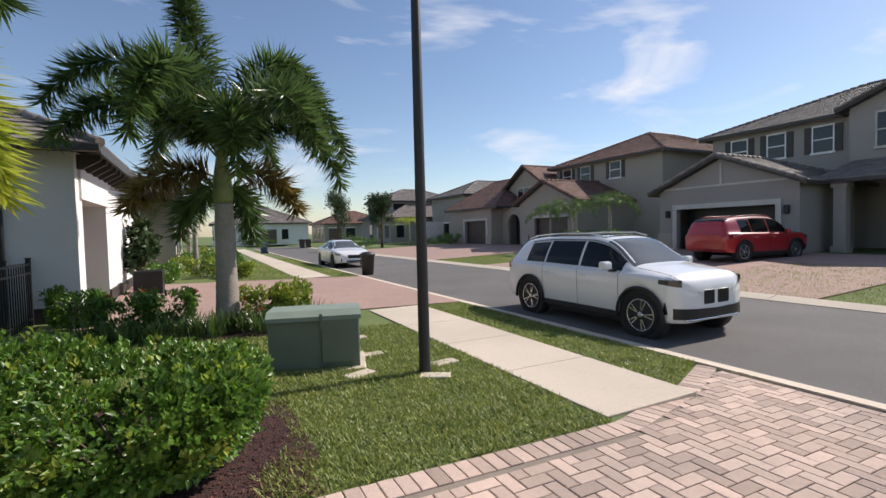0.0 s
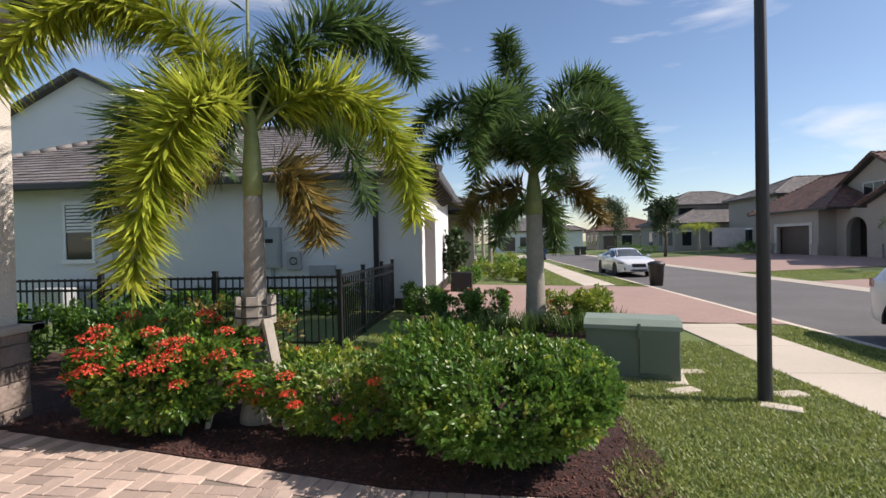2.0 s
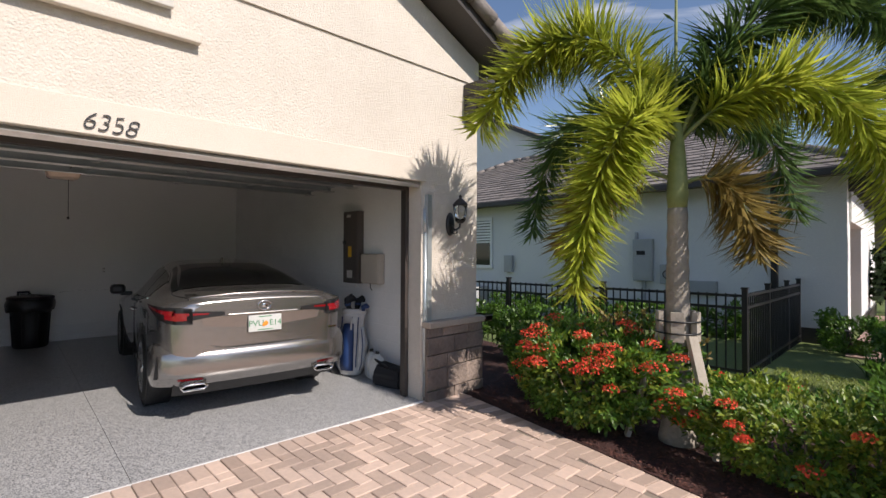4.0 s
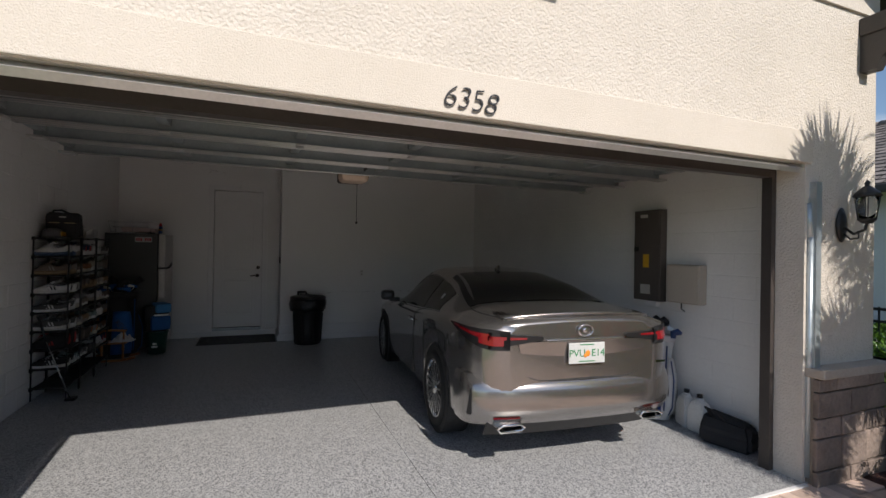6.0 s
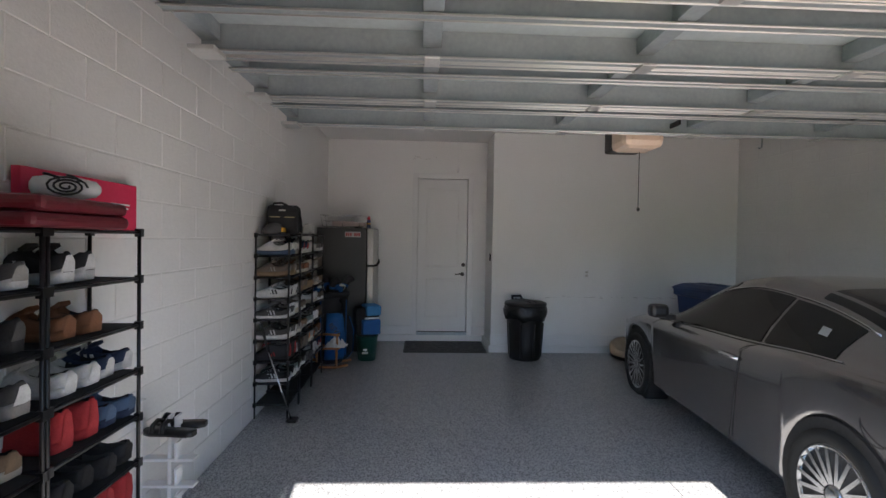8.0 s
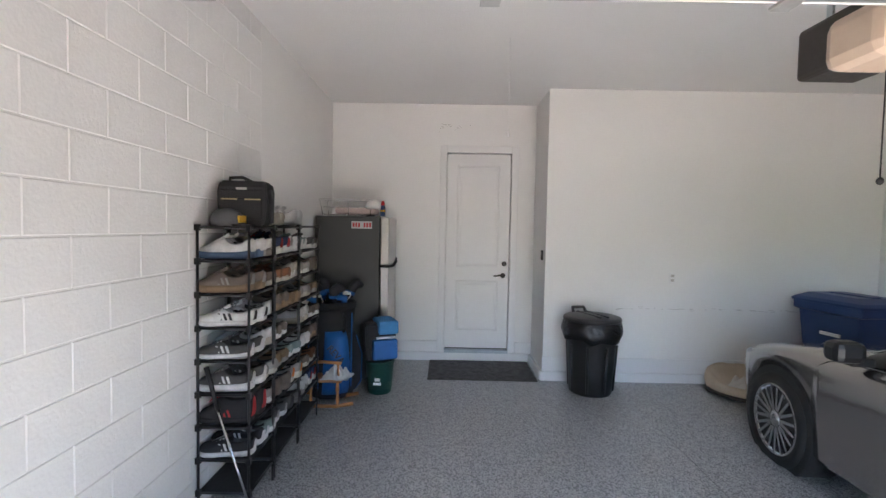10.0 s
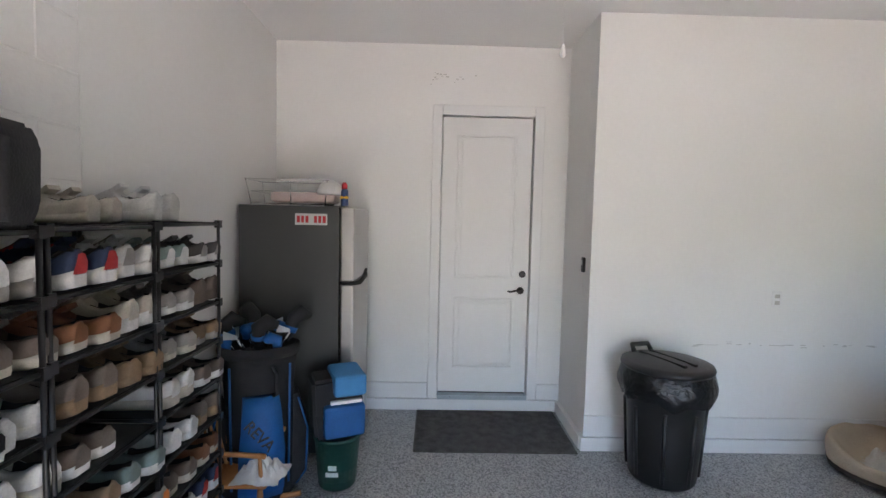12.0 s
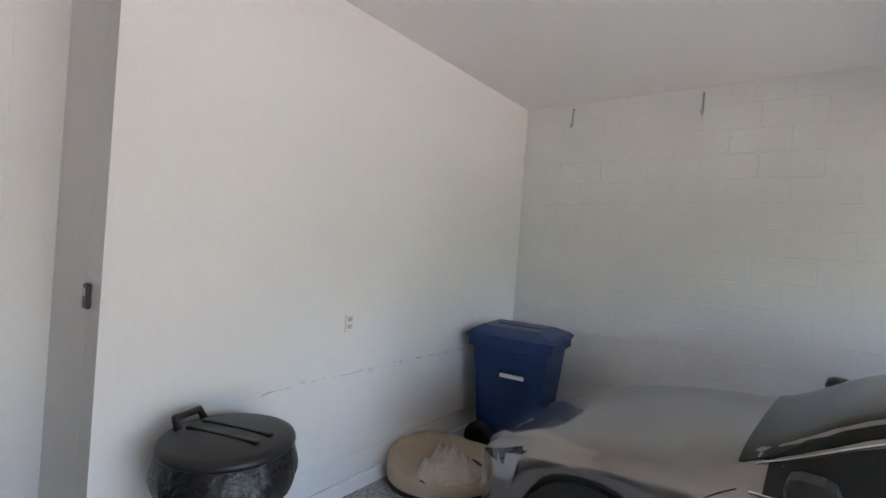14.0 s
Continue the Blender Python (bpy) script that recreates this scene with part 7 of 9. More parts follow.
        def front(y):
            """Where the bumper's skin stands at a distance y from the middle."""
            y = abs(y)
            for (ya, xa), (yb, xb) in zip(((0, 2.375), (0.48, 2.36), (0.62, 2.32), (0.76, 2.23), (0.87, 2.06)), ((0.48, 2.36), (0.62, 2.32), (0.76, 2.23), (0.87, 2.06), (1.0, 1.8))):
                if y <= yb:
                    return nose + xa + (xb - xa) * (y - ya) / (yb - ya)
        bm = bmesh.new()
        patch(bm, lambda u, v: (front(u * 0.84) + 0.012, u * 0.84, 0.36 + v * (0.14 + 0.03 * abs(u))), lin(-1, 1, 24), lin(0, 1, 3))
        part("bumper_intake", bm, M["black_plastic"], c)
        bm = bmesh.new()
        bm_tube(bm, [(front(u * 0.70) + 0.018, u * 0.70, 0.345) for u in lin(-1, 1, 16)], 0.018, 6)
        part("skid_trim", bm, M["chrome"], c)
    pl = part("licence_plate", B((-2.385, -2.372, -0.155, 0.155, 0.80, 0.955)), M["plate_white"], c)
    part("rear_bumper", B((-2.40, -2.30, -0.70, 0.70, 0.42, 0.60), bev=0.04), M["arch_black"], c)
    return c


wsuv = suv("white_suv", suv_shape, M["paint_white"], "white sport utility car parked along the kerb", 7.85, 6.50, -0.445, -90, 5)
for ob in wsuv.children_recursive:      # short upright nose
    if ob.type == "MESH" and not ob.parent.name.startswith("wheel"):
        for v in ob.data.vertices:
            if v.co.x > 1.9:
                v.co.x = 1.9 + (v.co.x - 1.9) * 0.6
red_shape = Shape(
    top=[(-2.52, 1.05), (-2.48, 1.15), (-2.4, 1.45), (-2.2, 1.68), (-1.6, 1.75), (-0.6, 1.78), (0.2, 1.76), (0.6, 1.68), (1.1, 1.38), (1.38, 1.18), (1.7, 1.14), (2.2, 1.08), (2.45, 0.98), (2.52, 0.82)],
    belt=[(-2.52, 1.0), (-2.3, 1.12), (-1.2, 1.11), (0, 1.09), (1.2, 1.07), (1.8, 1.05), (2.4, 0.94), (2.52, 0.78)],
    width=[(-2.52, 0.82), (-2.45, 0.92), (-2.2, 0.97), (-1.4, 1.0), (0, 0.98), (1.4, 1.0), (2.2, 0.95), (2.42, 0.84), (2.52, 0.66)],
    roof=[(-2.52, 0.74), (-2.2, 0.70), (-1.6, 0.68), (0.2, 0.67), (0.9, 0.72), (1.4, 0.82), (2.2, 0.8), (2.52, 0.6)],
    sill=[(-2.52, 0.5), (-2.3, 0.38), (-1.8, 0.33), (1.8, 0.33), (2.52, 0.4)],
    axles=(-1.5, 1.52), wheel_r=0.38, arch=0.44, x0=-2.52, x1=2.52)
rc = suv("red_suv", red_shape, M["paint_red"], "red three-row sport utility car on the drive across the street", 20.9, 11.35, ground_z(20.9) - 0.02, -6, 5, True, False)
sedan_shape = Shape(
    top=[(-2.45, 0.95), (-2.38, 1.05), (-1.9, 1.12), (-1.3, 1.26), (-0.6, 1.42), (0.0, 1.43), (0.5, 1.33), (1.0, 1.08), (1.3, 0.98), (1.9, 0.90), (2.3, 0.78), (2.45, 0.62)],
    belt=[(-2.45, 0.92), (-2.2, 1.0), (-1.2, 1.0), (0.6, 0.95), (1.3, 0.93), (2.0, 0.85), (2.3, 0.72), (2.45, 0.58)],
    width=[(-2.45, 0.7), (-2.3, 0.85), (-1.4, 0.95), (0, 0.92), (1.4, 0.94), (2.1, 0.86), (2.35, 0.7), (2.45, 0.55)],
    roof=[(-2.45, 0.62), (-1.8, 0.68), (-0.8, 0.58), (0.2, 0.58), (0.9, 0.68), (1.4, 0.78), (2.2, 0.7), (2.45, 0.5)],
    sill=[(-2.45, 0.4), (-2.2, 0.27), (1.9, 0.24), (2.45, 0.3)],
    axles=(-1.42, 1.45), wheel_r=0.345, arch=0.39, x0=-2.45, x1=2.45)
sd = car("white_sedan", sedan_shape, M["paint_white"], "white four-door sedan parked along the kerb", "car", 7.5, 25.6, -0.445, -90)
for s in (1, -1):
    side_window(sd, sedan_shape, 0.0, 0.95, 0.06, 0.92, s, "front_window")
    side_window(sd, sedan_shape, -1.3, -0.06, 0.06, 0.9, s, "rear_window")
    for xa in sedan_shape.axles:
        wheel(sd, xa, s * 0.80, 0.345, 0.225, s, 5, 0.085)
    part("mirror", B((0.66, 0.8, min(s * 0.93, s * 1.1), max(s * 0.93, s * 1.1), 0.97, 1.08), bev=0.03), M["paint_white"], sd)
    bm = bmesh.new()
    patch(bm, lambda u, v, s=s: (lambda x: (x + 0.012, s * (sedan_shape.width(x) + 0.0), 0.66 + v * 0.09 + (2.3 - x) * 0.08))(1.95 + u * 0.4), lin(0, 1, 8), lin(0, 1, 2))
    part("headlamp", bm, M["lamp_clear"], sd)
    part("bumper_vent", B((2.32, 2.40, min(s * 0.45, s * 0.68), max(s * 0.45, s * 0.68), 0.36, 0.5), bev=0.02), M["black_plastic"], sd)
bm = bmesh.new()
patch(bm, lambda v, u: sedan_shape.over(v, u), lin(0.38, 1.18, 10), lin(-0.96, 0.96, 12))
part("windshield", bm, M["windshield"], sd)
part("grille", B((2.36, 2.46, -0.34, 0.34, 0.5, 0.68), bev=0.03), M["black_plastic"], sd)
part("bumper_intake", B((2.38, 2.455, -0.42, 0.42, 0.3, 0.42), bev=0.03), M["black_plastic"], sd)

street += [o for o in bpy.data.objects if o not in before]

# ---- garage: overhead door, opener, fixtures ----
DZ = 2.30          # underside of the raised door
od = thing("overhead_door", -5.9, 0.29, DZ, "raised sectional garage door with galvanised inner frame overhead", "garage door")
od.matrix_basis = Matrix()
YA, YB = YL - 0.12, YR + 0.02
secs = [(-4.82, -5.37), (-5.38, -5.93), (-5.94, -6.49), (-6.50, -7.05)]
M["door_skin"] = mat("door_skin_grey", (0.50, 0.57, 0.59), (0.43, 0.49, 0.51), rough=0.5, metal=0.35, s1=4, s2=40)
# darker copy of the galvanised steel puts shade into the rails
M["galv_shaded"] = mat("dull_galvanised_steel", (0.36, 0.40, 0.415), (0.29, 0.325, 0.34), rough=0.45, metal=0.5, s1=6, s2=50)
for a, b in secs:
    sec = part("section", B((b, a, YA, YB, DZ + 0.115, DZ + 0.14)), M["door_skin"], od)
    for x0, x1 in ((a - 0.008, a), (b, b + 0.008), ((a + b) / 2 - 0.004, (a + b) / 2 + 0.004)):
        end = x0 != (a + b) / 2 - 0.004
        lo = DZ if end else DZ + 0.035
        part("rail", B((x0, x1, YA, YB, lo + 0.006, DZ + 0.115)), M["galv_shaded"], sec, "folded steel rail")
        t0, t1 = (x0 - 0.034, x1) if x1 == a else (x0, x1 + 0.034)
        part("rail_lip", B((t0, t1, YA, YB, lo, lo + 0.0055)), M["galv_shaded"], sec)
        # bright rods paint the light along the lip edges
        bm = bmesh.new()
        xe = t0 if x1 == a else t1
        for xr in (x0, xe):
            bm_rod(bm, (xr, YA, lo), (xr, YB, lo), 0.005, 0.005, 6)
        part("rolled_edge", bm, M["galv_light"], sec, "bright steel rod drawing a lit rail edge")
    for k in range(7):
        y = YA + 0.04 + (YB - YA - 0.08) * k / 6
        part("stile", B((b + 0.012, a - 0.012, y - 0.035, y + 0.035, DZ + 0.045, DZ + 0.113), bev=0.004), M["galv_shaded"], sec)
        if 0 < k < 6:
            part("hinge", B((b - 0.035, b + 0.06, y - 0.03, y + 0.03, DZ - 0.012, DZ - 0.001), bev=0.003), M["galv_light"], sec, "bright steel hinge")
        else:
            part("roller_bracket", B((b - 0.01, b + 0.1, y - 0.05, y + 0.05, DZ - 0.02, DZ - 0.001), bev=0.004), M["galv_light"], sec, "bright steel roller bracket")
part("strut", B((-4.86, -4.78, YA, YB, DZ - 0.07, DZ + 0.0), (-4.95, -4.78, YA, YB, DZ - 0.005, DZ)), M["galv"], od, "steel stiffening strut")
# bottom section, still turned down towards the opening
bm = bmesh.new()
bm_hexa(bm, [(-4.80, YA, 2.33), (-4.60, YA, 2.17), (-4.60, YB, 2.17), (-4.80, YB, 2.33), (-4.80, YA, 2.37), (-4.575, YA, 2.20), (-4.575, YB, 2.20), (-4.80, YB, 2.37)])
part("bottom_section", bm, M["galv_light"], od, "bright steel bottom section")
for y, s in ((YA - 0.03, -1), (YB + 0.03, 1)):
    bm = bmesh.new()
    pts = [(-4.56, y, -0.05), (-4.56, y, 1.7), (-4.58, y, 1.95), (-4.68, y, 2.2), (-4.85, y, 2.36), (-5.1, y, 2.42), (-7.2, y, 2.44)]
    for p, q in zip(pts, pts[1:]):
        bm_rod(bm, p, q, 0.025, 0.025, 6)
    tr = part("track", bm, M["galv"], od, "galvanised steel track")
    part("jamb_bracket", B((-4.58, -4.52, min(y, y + s * 0.06), max(y, y + s * 0.06), 0.02, 2.1)), M["galv"], od)
    for x in (-5.9, -7.1):
        part("hanger", B((x - 0.02, x + 0.02, y - 0.004, y + 0.004, 2.44, EZ)), M["galv"], od, "perforated steel hanger")
op = thing("door_opener", -7.55, 0.16, 2.28, "white garage door opener with amber lens under the ceiling", "garage opener")
part("housing", B((-0.22, 0.14, -0.13, 0.13, 0.02, 0.24), bev=0.02), M["bin_brown"], op)
# plain amber lens colour, without emission
M["opener_lens"] = mat("opener_lens", (0.80, 0.62, 0.48), (0.75, 0.56, 0.42), rough=0.4)
part("lens", B((-0.06, 0.22, -0.15, 0.15, 0.0, 0.21), bev=0.05), M["opener_lens"], op, "amber light cover")
part("rail", B((0.14, 2.8, -0.02, 0.02, 0.26, 0.30)), M["galv"], op)
part("arm", B((0.35, 0.40, 0.02, 0.03, 0.08, 0.30), (0.35, 0.62, 0.02, 0.03, 0.06, 0.09)), M["black_metal"], op)
part("hanger", B((-0.1, -0.07, -0.1, -0.09, 0.24, 0.82), (-0.1, -0.07, 0.09, 0.1, 0.24, 0.82)), M["galv"], op)
bm = bmesh.new()
bm_rod(bm, (0.02, 0.05, 0.05), (0.02, 0.05, -0.42), 0.003, 0.003, 5)
bm_ball(bm, (0.02, 0.05, -0.43), 0.013, 0.013, 0.016, 8, 6)
part("pull_cord", bm, M["black_plastic"], op, "emergency release cord")

# door to the house
dr = tagged(new("door_1"), "closed white two-panel door with dark lever set", "door", "", "structure")
DX = -11.43
Y0, Y1, Z0, Z1 = -1.497, -0.713, 0.135, 2.552
part("leaf", B((DX - 0.045, DX, Y0 + 0.006, Y1 - 0.006, Z0 + 0.008, Z1 - 0.006)), M["trim_white"], dr)
for za, zb in ((1.16, 2.40), (0.36, 0.99)):
    ya, yb = Y0 + 0.13, Y1 - 0.13
    bm = B((DX, DX + 0.014, ya, yb, za, za + 0.022), (DX, DX + 0.014, ya, yb, zb - 0.022, zb), (DX, DX + 0.014, ya, ya + 0.022, za + 0.022, zb - 0.022), (DX, DX + 0.014, yb - 0.022, yb, za + 0.022, zb - 0.022), bev=0.004)
    part("moulding", bm, M["trim_white"], dr)
    part("panel", B((DX, DX + 0.006, ya + 0.045, yb - 0.045, za + 0.045, zb - 0.045), bev=0.005), M["trim_white"], dr)
part("casing", B((-11.398, -11.378, Y0 - 0.085, Y0 - 0.002, 0.10, Z1 + 0.085), (-11.398, -11.378, Y1 + 0.002, Y1 + 0.085, 0.10, Z1 + 0.085), (-11.398, -11.378, Y0 - 0.002, Y1 + 0.002, Z1, Z1 + 0.085), bev=0.005), M["trim_white"], dr)
part("sill", B((DX - 0.05, -11.36, Y0, Y1, 0.10, 0.138), bev=0.004), M["galv"], dr, "ribbed aluminium threshold")
part("weather_strip", B((DX - 0.03, DX + 0.003, Y0 + 0.01, Y1 - 0.01, 0.139, 0.15)), M["black_plastic"], dr)
bm = bmesh.new()
bm_lathe(bm, [(0.001, 0.0), (0.032, 0.0), (0.030, 0.012), (0.018, 0.02), (0.012, 0.05), (0.001, 0.05)], 0, 0, 18, axis="y")
hs = part("lever_rose", bm, M["bronze"], dr, "dark bronze lever set", m=pose(DX, -0.785, 1.06, 0, 0, -90))
bm = bmesh.new()
bm_tube(bm, [(DX + 0.045, -0.785, 1.06), (DX + 0.05, -0.83, 1.066), (DX + 0.05, -0.88, 1.055), (DX + 0.048, -0.905, 1.06)], [0.011, 0.010, 0.009, 0.007], 8)
part("lever", bm, M["bronze"], dr)
bm = bmesh.new()
bm_lathe(bm, [(0.001, 0.0), (0.03, 0.0), (0.028, 0.012), (0.012, 0.016), (0.001, 0.016)], 0, 0, 18, axis="y")
part("deadbolt", bm, M["bronze"], dr, m=pose(DX, -0.772, 1.205, 0, 0, -90))
# unseen board added behind the leaf to block the opening
setting("room_beyond", B((-11.66, -11.60, -1.7, -0.5, 0, 2.8)), M["trim_white"], "added unseen board closing the doorway behind the door", "wall")

# raised stem wall and baseboards
bb = tagged(new("baseboard"), "white painted baseboard and curb round the garage's back", "baseboard", "", "structure")
part("curb", B((-11.398, -11.36, -2.88, -0.44, 0.0, 0.10), bev=0.006), M["trim_white"], bb)
part("board", B((-11.398, -11.378, -2.88, Y0 - 0.087, 0.102, 0.24), bev=0.006), M["trim_white"], bb)
part("board", B((-11.398, -11.378, Y1 + 0.087, -0.424, 0.102, 0.24), bev=0.006), M["trim_white"], bb)
part("curb", B((-11.36, -10.70, -0.46, -0.423, 0.0, 0.10), bev=0.006), M["trim_white"], bb)
part("curb", B((-10.698, -10.672, -0.45, WR - 0.01, -0.01, 0.10), bev=0.006), M["trim_white"], bb)
part("board", B((-10.698, -10.684, -0.43, WR - 0.01, 0.102, 0.26), bev=0.006), M["trim_white"], bb)
# scuffs high on the alcove wall
M["scuff"] = mat("scuff_mark", (0.60, 0.58, 0.55), rough=0.8)
rs = random.Random(9)
bm = bmesh.new()
for k in range(16):
    y, z = -1.62 + rs.random() * 0.5, 2.86 + rs.gauss(0, 0.03)
    bm_box(bm, -11.3995, -11.3985, y, y + rs.uniform(0.005, 0.03), z, z + rs.uniform(0.003, 0.01))
tagged(part("scuff_marks", bm, M["scuff"]), "small dark scuffs above the door", "scuff", "", "stuff")
bm = bmesh.new()
for k in range(40):
    y, z = 0.25 + rs.random() * 2.0, 0.80 + rs.gauss(0, 0.008)
    bm_box(bm, -10.6995, -10.6985, y, y + rs.uniform(0.01, 0.08), z, z + rs.uniform(0.002, 0.006))
tagged(part("scuff_marks", bm, M["scuff"]), "faint scuffed line along the drywall", "scuff", "", "stuff")


def outlet(x, y, z):
    o = thing("wall_outlet", x, y, z, "white double electrical outlet on the drywall", "outlet")
    part("plate", B((0.001, 0.008, -0.036, 0.036, -0.058, 0.058), bev=0.003), M["trim_white"], o)
    for dz in (-0.024, 0.024):
        part("socket", B((0.008, 0.011, -0.018, 0.018, dz - 0.014, dz + 0.014), bev=0.002), M["trim_pale"], o)


outlet(-10.70, 0.952, 1.142)
sw = thing("opener_button", -10.83, -0.42, 1.355, "small black garage door button on the alcove wall", "wall button")
part("case", B((-0.025, 0.025, -0.022, -0.001, -0.055, 0.055), bev=0.006), M["black_plastic"], sw)
part("button", B((-0.014, 0.014, -0.026, -0.022, 0.0, 0.035), bev=0.003), M["galv_light"], sw)
pc = thing("attic_cord", -9.4, -1.02, EZ, "thin pull cord with white knob hanging from the ceiling", "pull cord")
bm = bmesh.new()
bm_rod(bm, (0, 0, 0), (0, 0, -0.72), 0.0018, 0.0018, 4)
part("cord", bm, M["trim_white"], pc)
bm = bmesh.new()
bm_lathe(bm, [(0.001, -0.71), (0.008, -0.72), (0.013, -0.76), (0.001, -0.77)], seg=10)
part("knob", bm, M["trim_white"], pc)
for x in (-10.2, -9.1):
    hk = thing("ceiling_hook", x, WR, 2.98, "white utility hook screwed high on the block wall", "hook", "hooks on the block wall")
    bm = bmesh.new()
    bm_tube(bm, [(0, -0.005, 0.1), (0, -0.03, 0.1), (0, -0.035, -0.06), (0, -0.06, -0.08), (0, -0.08, -0.06)], 0.009, 6)
    part("hook", bm, M["galv"], hk)

# breaker panel and steel box on the right wall
bpn = thing("breaker_panel", -6.21, WR - 0.003, 1.065, "tall dark brown electrical panel with yellow label", "electrical panel")
M["panel_brown"] = mat("panel_brown", (0.10, 0.085, 0.075), (0.085, 0.072, 0.064), rough=0.5)
part("case", B((-0.18, 0.18, -0.09, 0.0, 0.0, 0.96), bev=0.006), M["panel_brown"], bpn)
part("cover", B((-0.165, 0.165, -0.10, -0.091, 0.02, 0.94), bev=0.004), M["panel_brown"], bpn)
M["label_yellow"] = mat("label_yellow", (0.75, 0.42, 0.03), rough=0.5)
part("label", B((-0.04, 0.04, -0.103, -0.101, 0.35, 0.49)), M["label_yellow"], bpn, "yellow warning label")
part("label", B((-0.07, 0.06, -0.103, -0.101, 0.07, 0.17)), M["trim_pale"], bpn, "white printed label")
part("label", B((-0.08, 0.02, -0.103, -0.101, 0.88, 0.915)), M["trim_pale"], bpn)
part("latch", B((-0.16, -0.10, -0.115, -0.101, 0.52, 0.57), bev=0.005), M["black_plastic"], bpn)
part("clip", B((-0.05, 0.1, -0.06, 0.0, -0.06, -0.002), bev=0.01), M["trim_white"], bpn)
wb = thing("wiring_box", -5.75, WR - 0.003, 1.08, "beige steel wiring enclosure on the block wall", "utility box")
M["beige"] = mat("beige_steel", (0.50, 0.45, 0.38), (0.46, 0.41, 0.35), rough=0.5)
part("case", B((-0.19, 0.19, -0.10, 0.0, 0.0, 0.38), bev=0.01), M["beige"], wb)
part("cover", B((-0.18, 0.18, -0.112, -0.101, 0.01, 0.37), bev=0.006), M["beige"], wb)
bm = bmesh.new()
bm_tube(bm, [(-0.05, -0.05, 0.0), (-0.05, -0.05, -0.06), (0.0, -0.06, -0.08)], 0.006, 6)
part("cable", bm, M["black_plastic"], wb)

# ---- shoe racks ----
M["rack_black"] = mat("black_rack_tube", (0.012, 0.012, 0.013), rough=0.35)
M["rack_cloth"] = mat("black_shelf_fabric", (0.016, 0.016, 0.017), (0.024, 0.024, 0.025), rough=0.95, s1=40, s2=300)


def shoe_rack(x0, x1, y0, y1, z, tiers, h, label, step=0.207):
    """Black tube rack with fabric shelves."""
    r = thing("shoe_rack", (x0 + x1) / 2, (y0 + y1) / 2, z, label, "shoe rack", "shoe racks")
    cx, cy = (x0 + x1) / 2, (y0 + y1) / 2
    a, b, c, d = x0 - cx, x1 - cx, y0 - cy, y1 - cy
    for px in (a, b):
        for py in (c, d):
            bm = bmesh.new()
            bm_rod(bm, (px, py, 0.0), (px, py, h), 0.008, 0.008, 8)
            part("post", bm, M["rack_black"], r)
    base = h - 0.01 - step * (tiers - 1)
    for k in range(tiers):
        zz = base + k * step
        bm = bmesh.new()
        for p, q in (((a, c), (b, c)), ((a, d), (b, d)), ((a, c), (a, d)), ((b, c), (b, d))):
            bm_rod(bm, (*p, zz), (*q, zz), 0.007, 0.007, 6)
        for px in (a, b):
            for py in (c, d):
                bm_box(bm, px - 0.013, px + 0.013, py - 0.013, py + 0.013, zz - 0.018, zz + 0.018)
        tier = part("shelf_frame", bm, M["rack_black"], r)
        part("shelf_cloth", B((a + 0.005, b - 0.005, c + 0.005, d - 0.005, zz + 0.004, zz + 0.009)), M["rack_cloth"], tier)
    return [z + base + k * step + 0.0095 for k in range(tiers)]


SHOE_MATS = {}


def shoe_mat(rgb):
    if rgb not in SHOE_MATS:
        SHOE_MATS[rgb] = mat("shoe_cloth", rgb, tuple(v * 0.75 for v in rgb), rough=0.85, s1=20, s2=160, bump=0.25, bs=300)
    return SHOE_MATS[rgb]


COL = {"white": (0.66, 0.655, 0.64), "grey": (0.075, 0.072, 0.070), "pale": (0.30, 0.285, 0.265), "black": (0.018, 0.018, 0.02), "brown": (0.20, 0.085, 0.04), "tan": (0.24, 0.165, 0.10), "taupe": (0.15, 0.12, 0.10), "navy": (0.02, 0.035, 0.08), "red": (0.42, 0.03, 0.035), "blue": (0.08, 0.13, 0.22), "sage": (0.20, 0.26, 0.25), "cream": (0.50, 0.46, 0.39), "orange": (0.7, 0.2, 0.04), "lime": (0.45, 0.7, 0.08)}


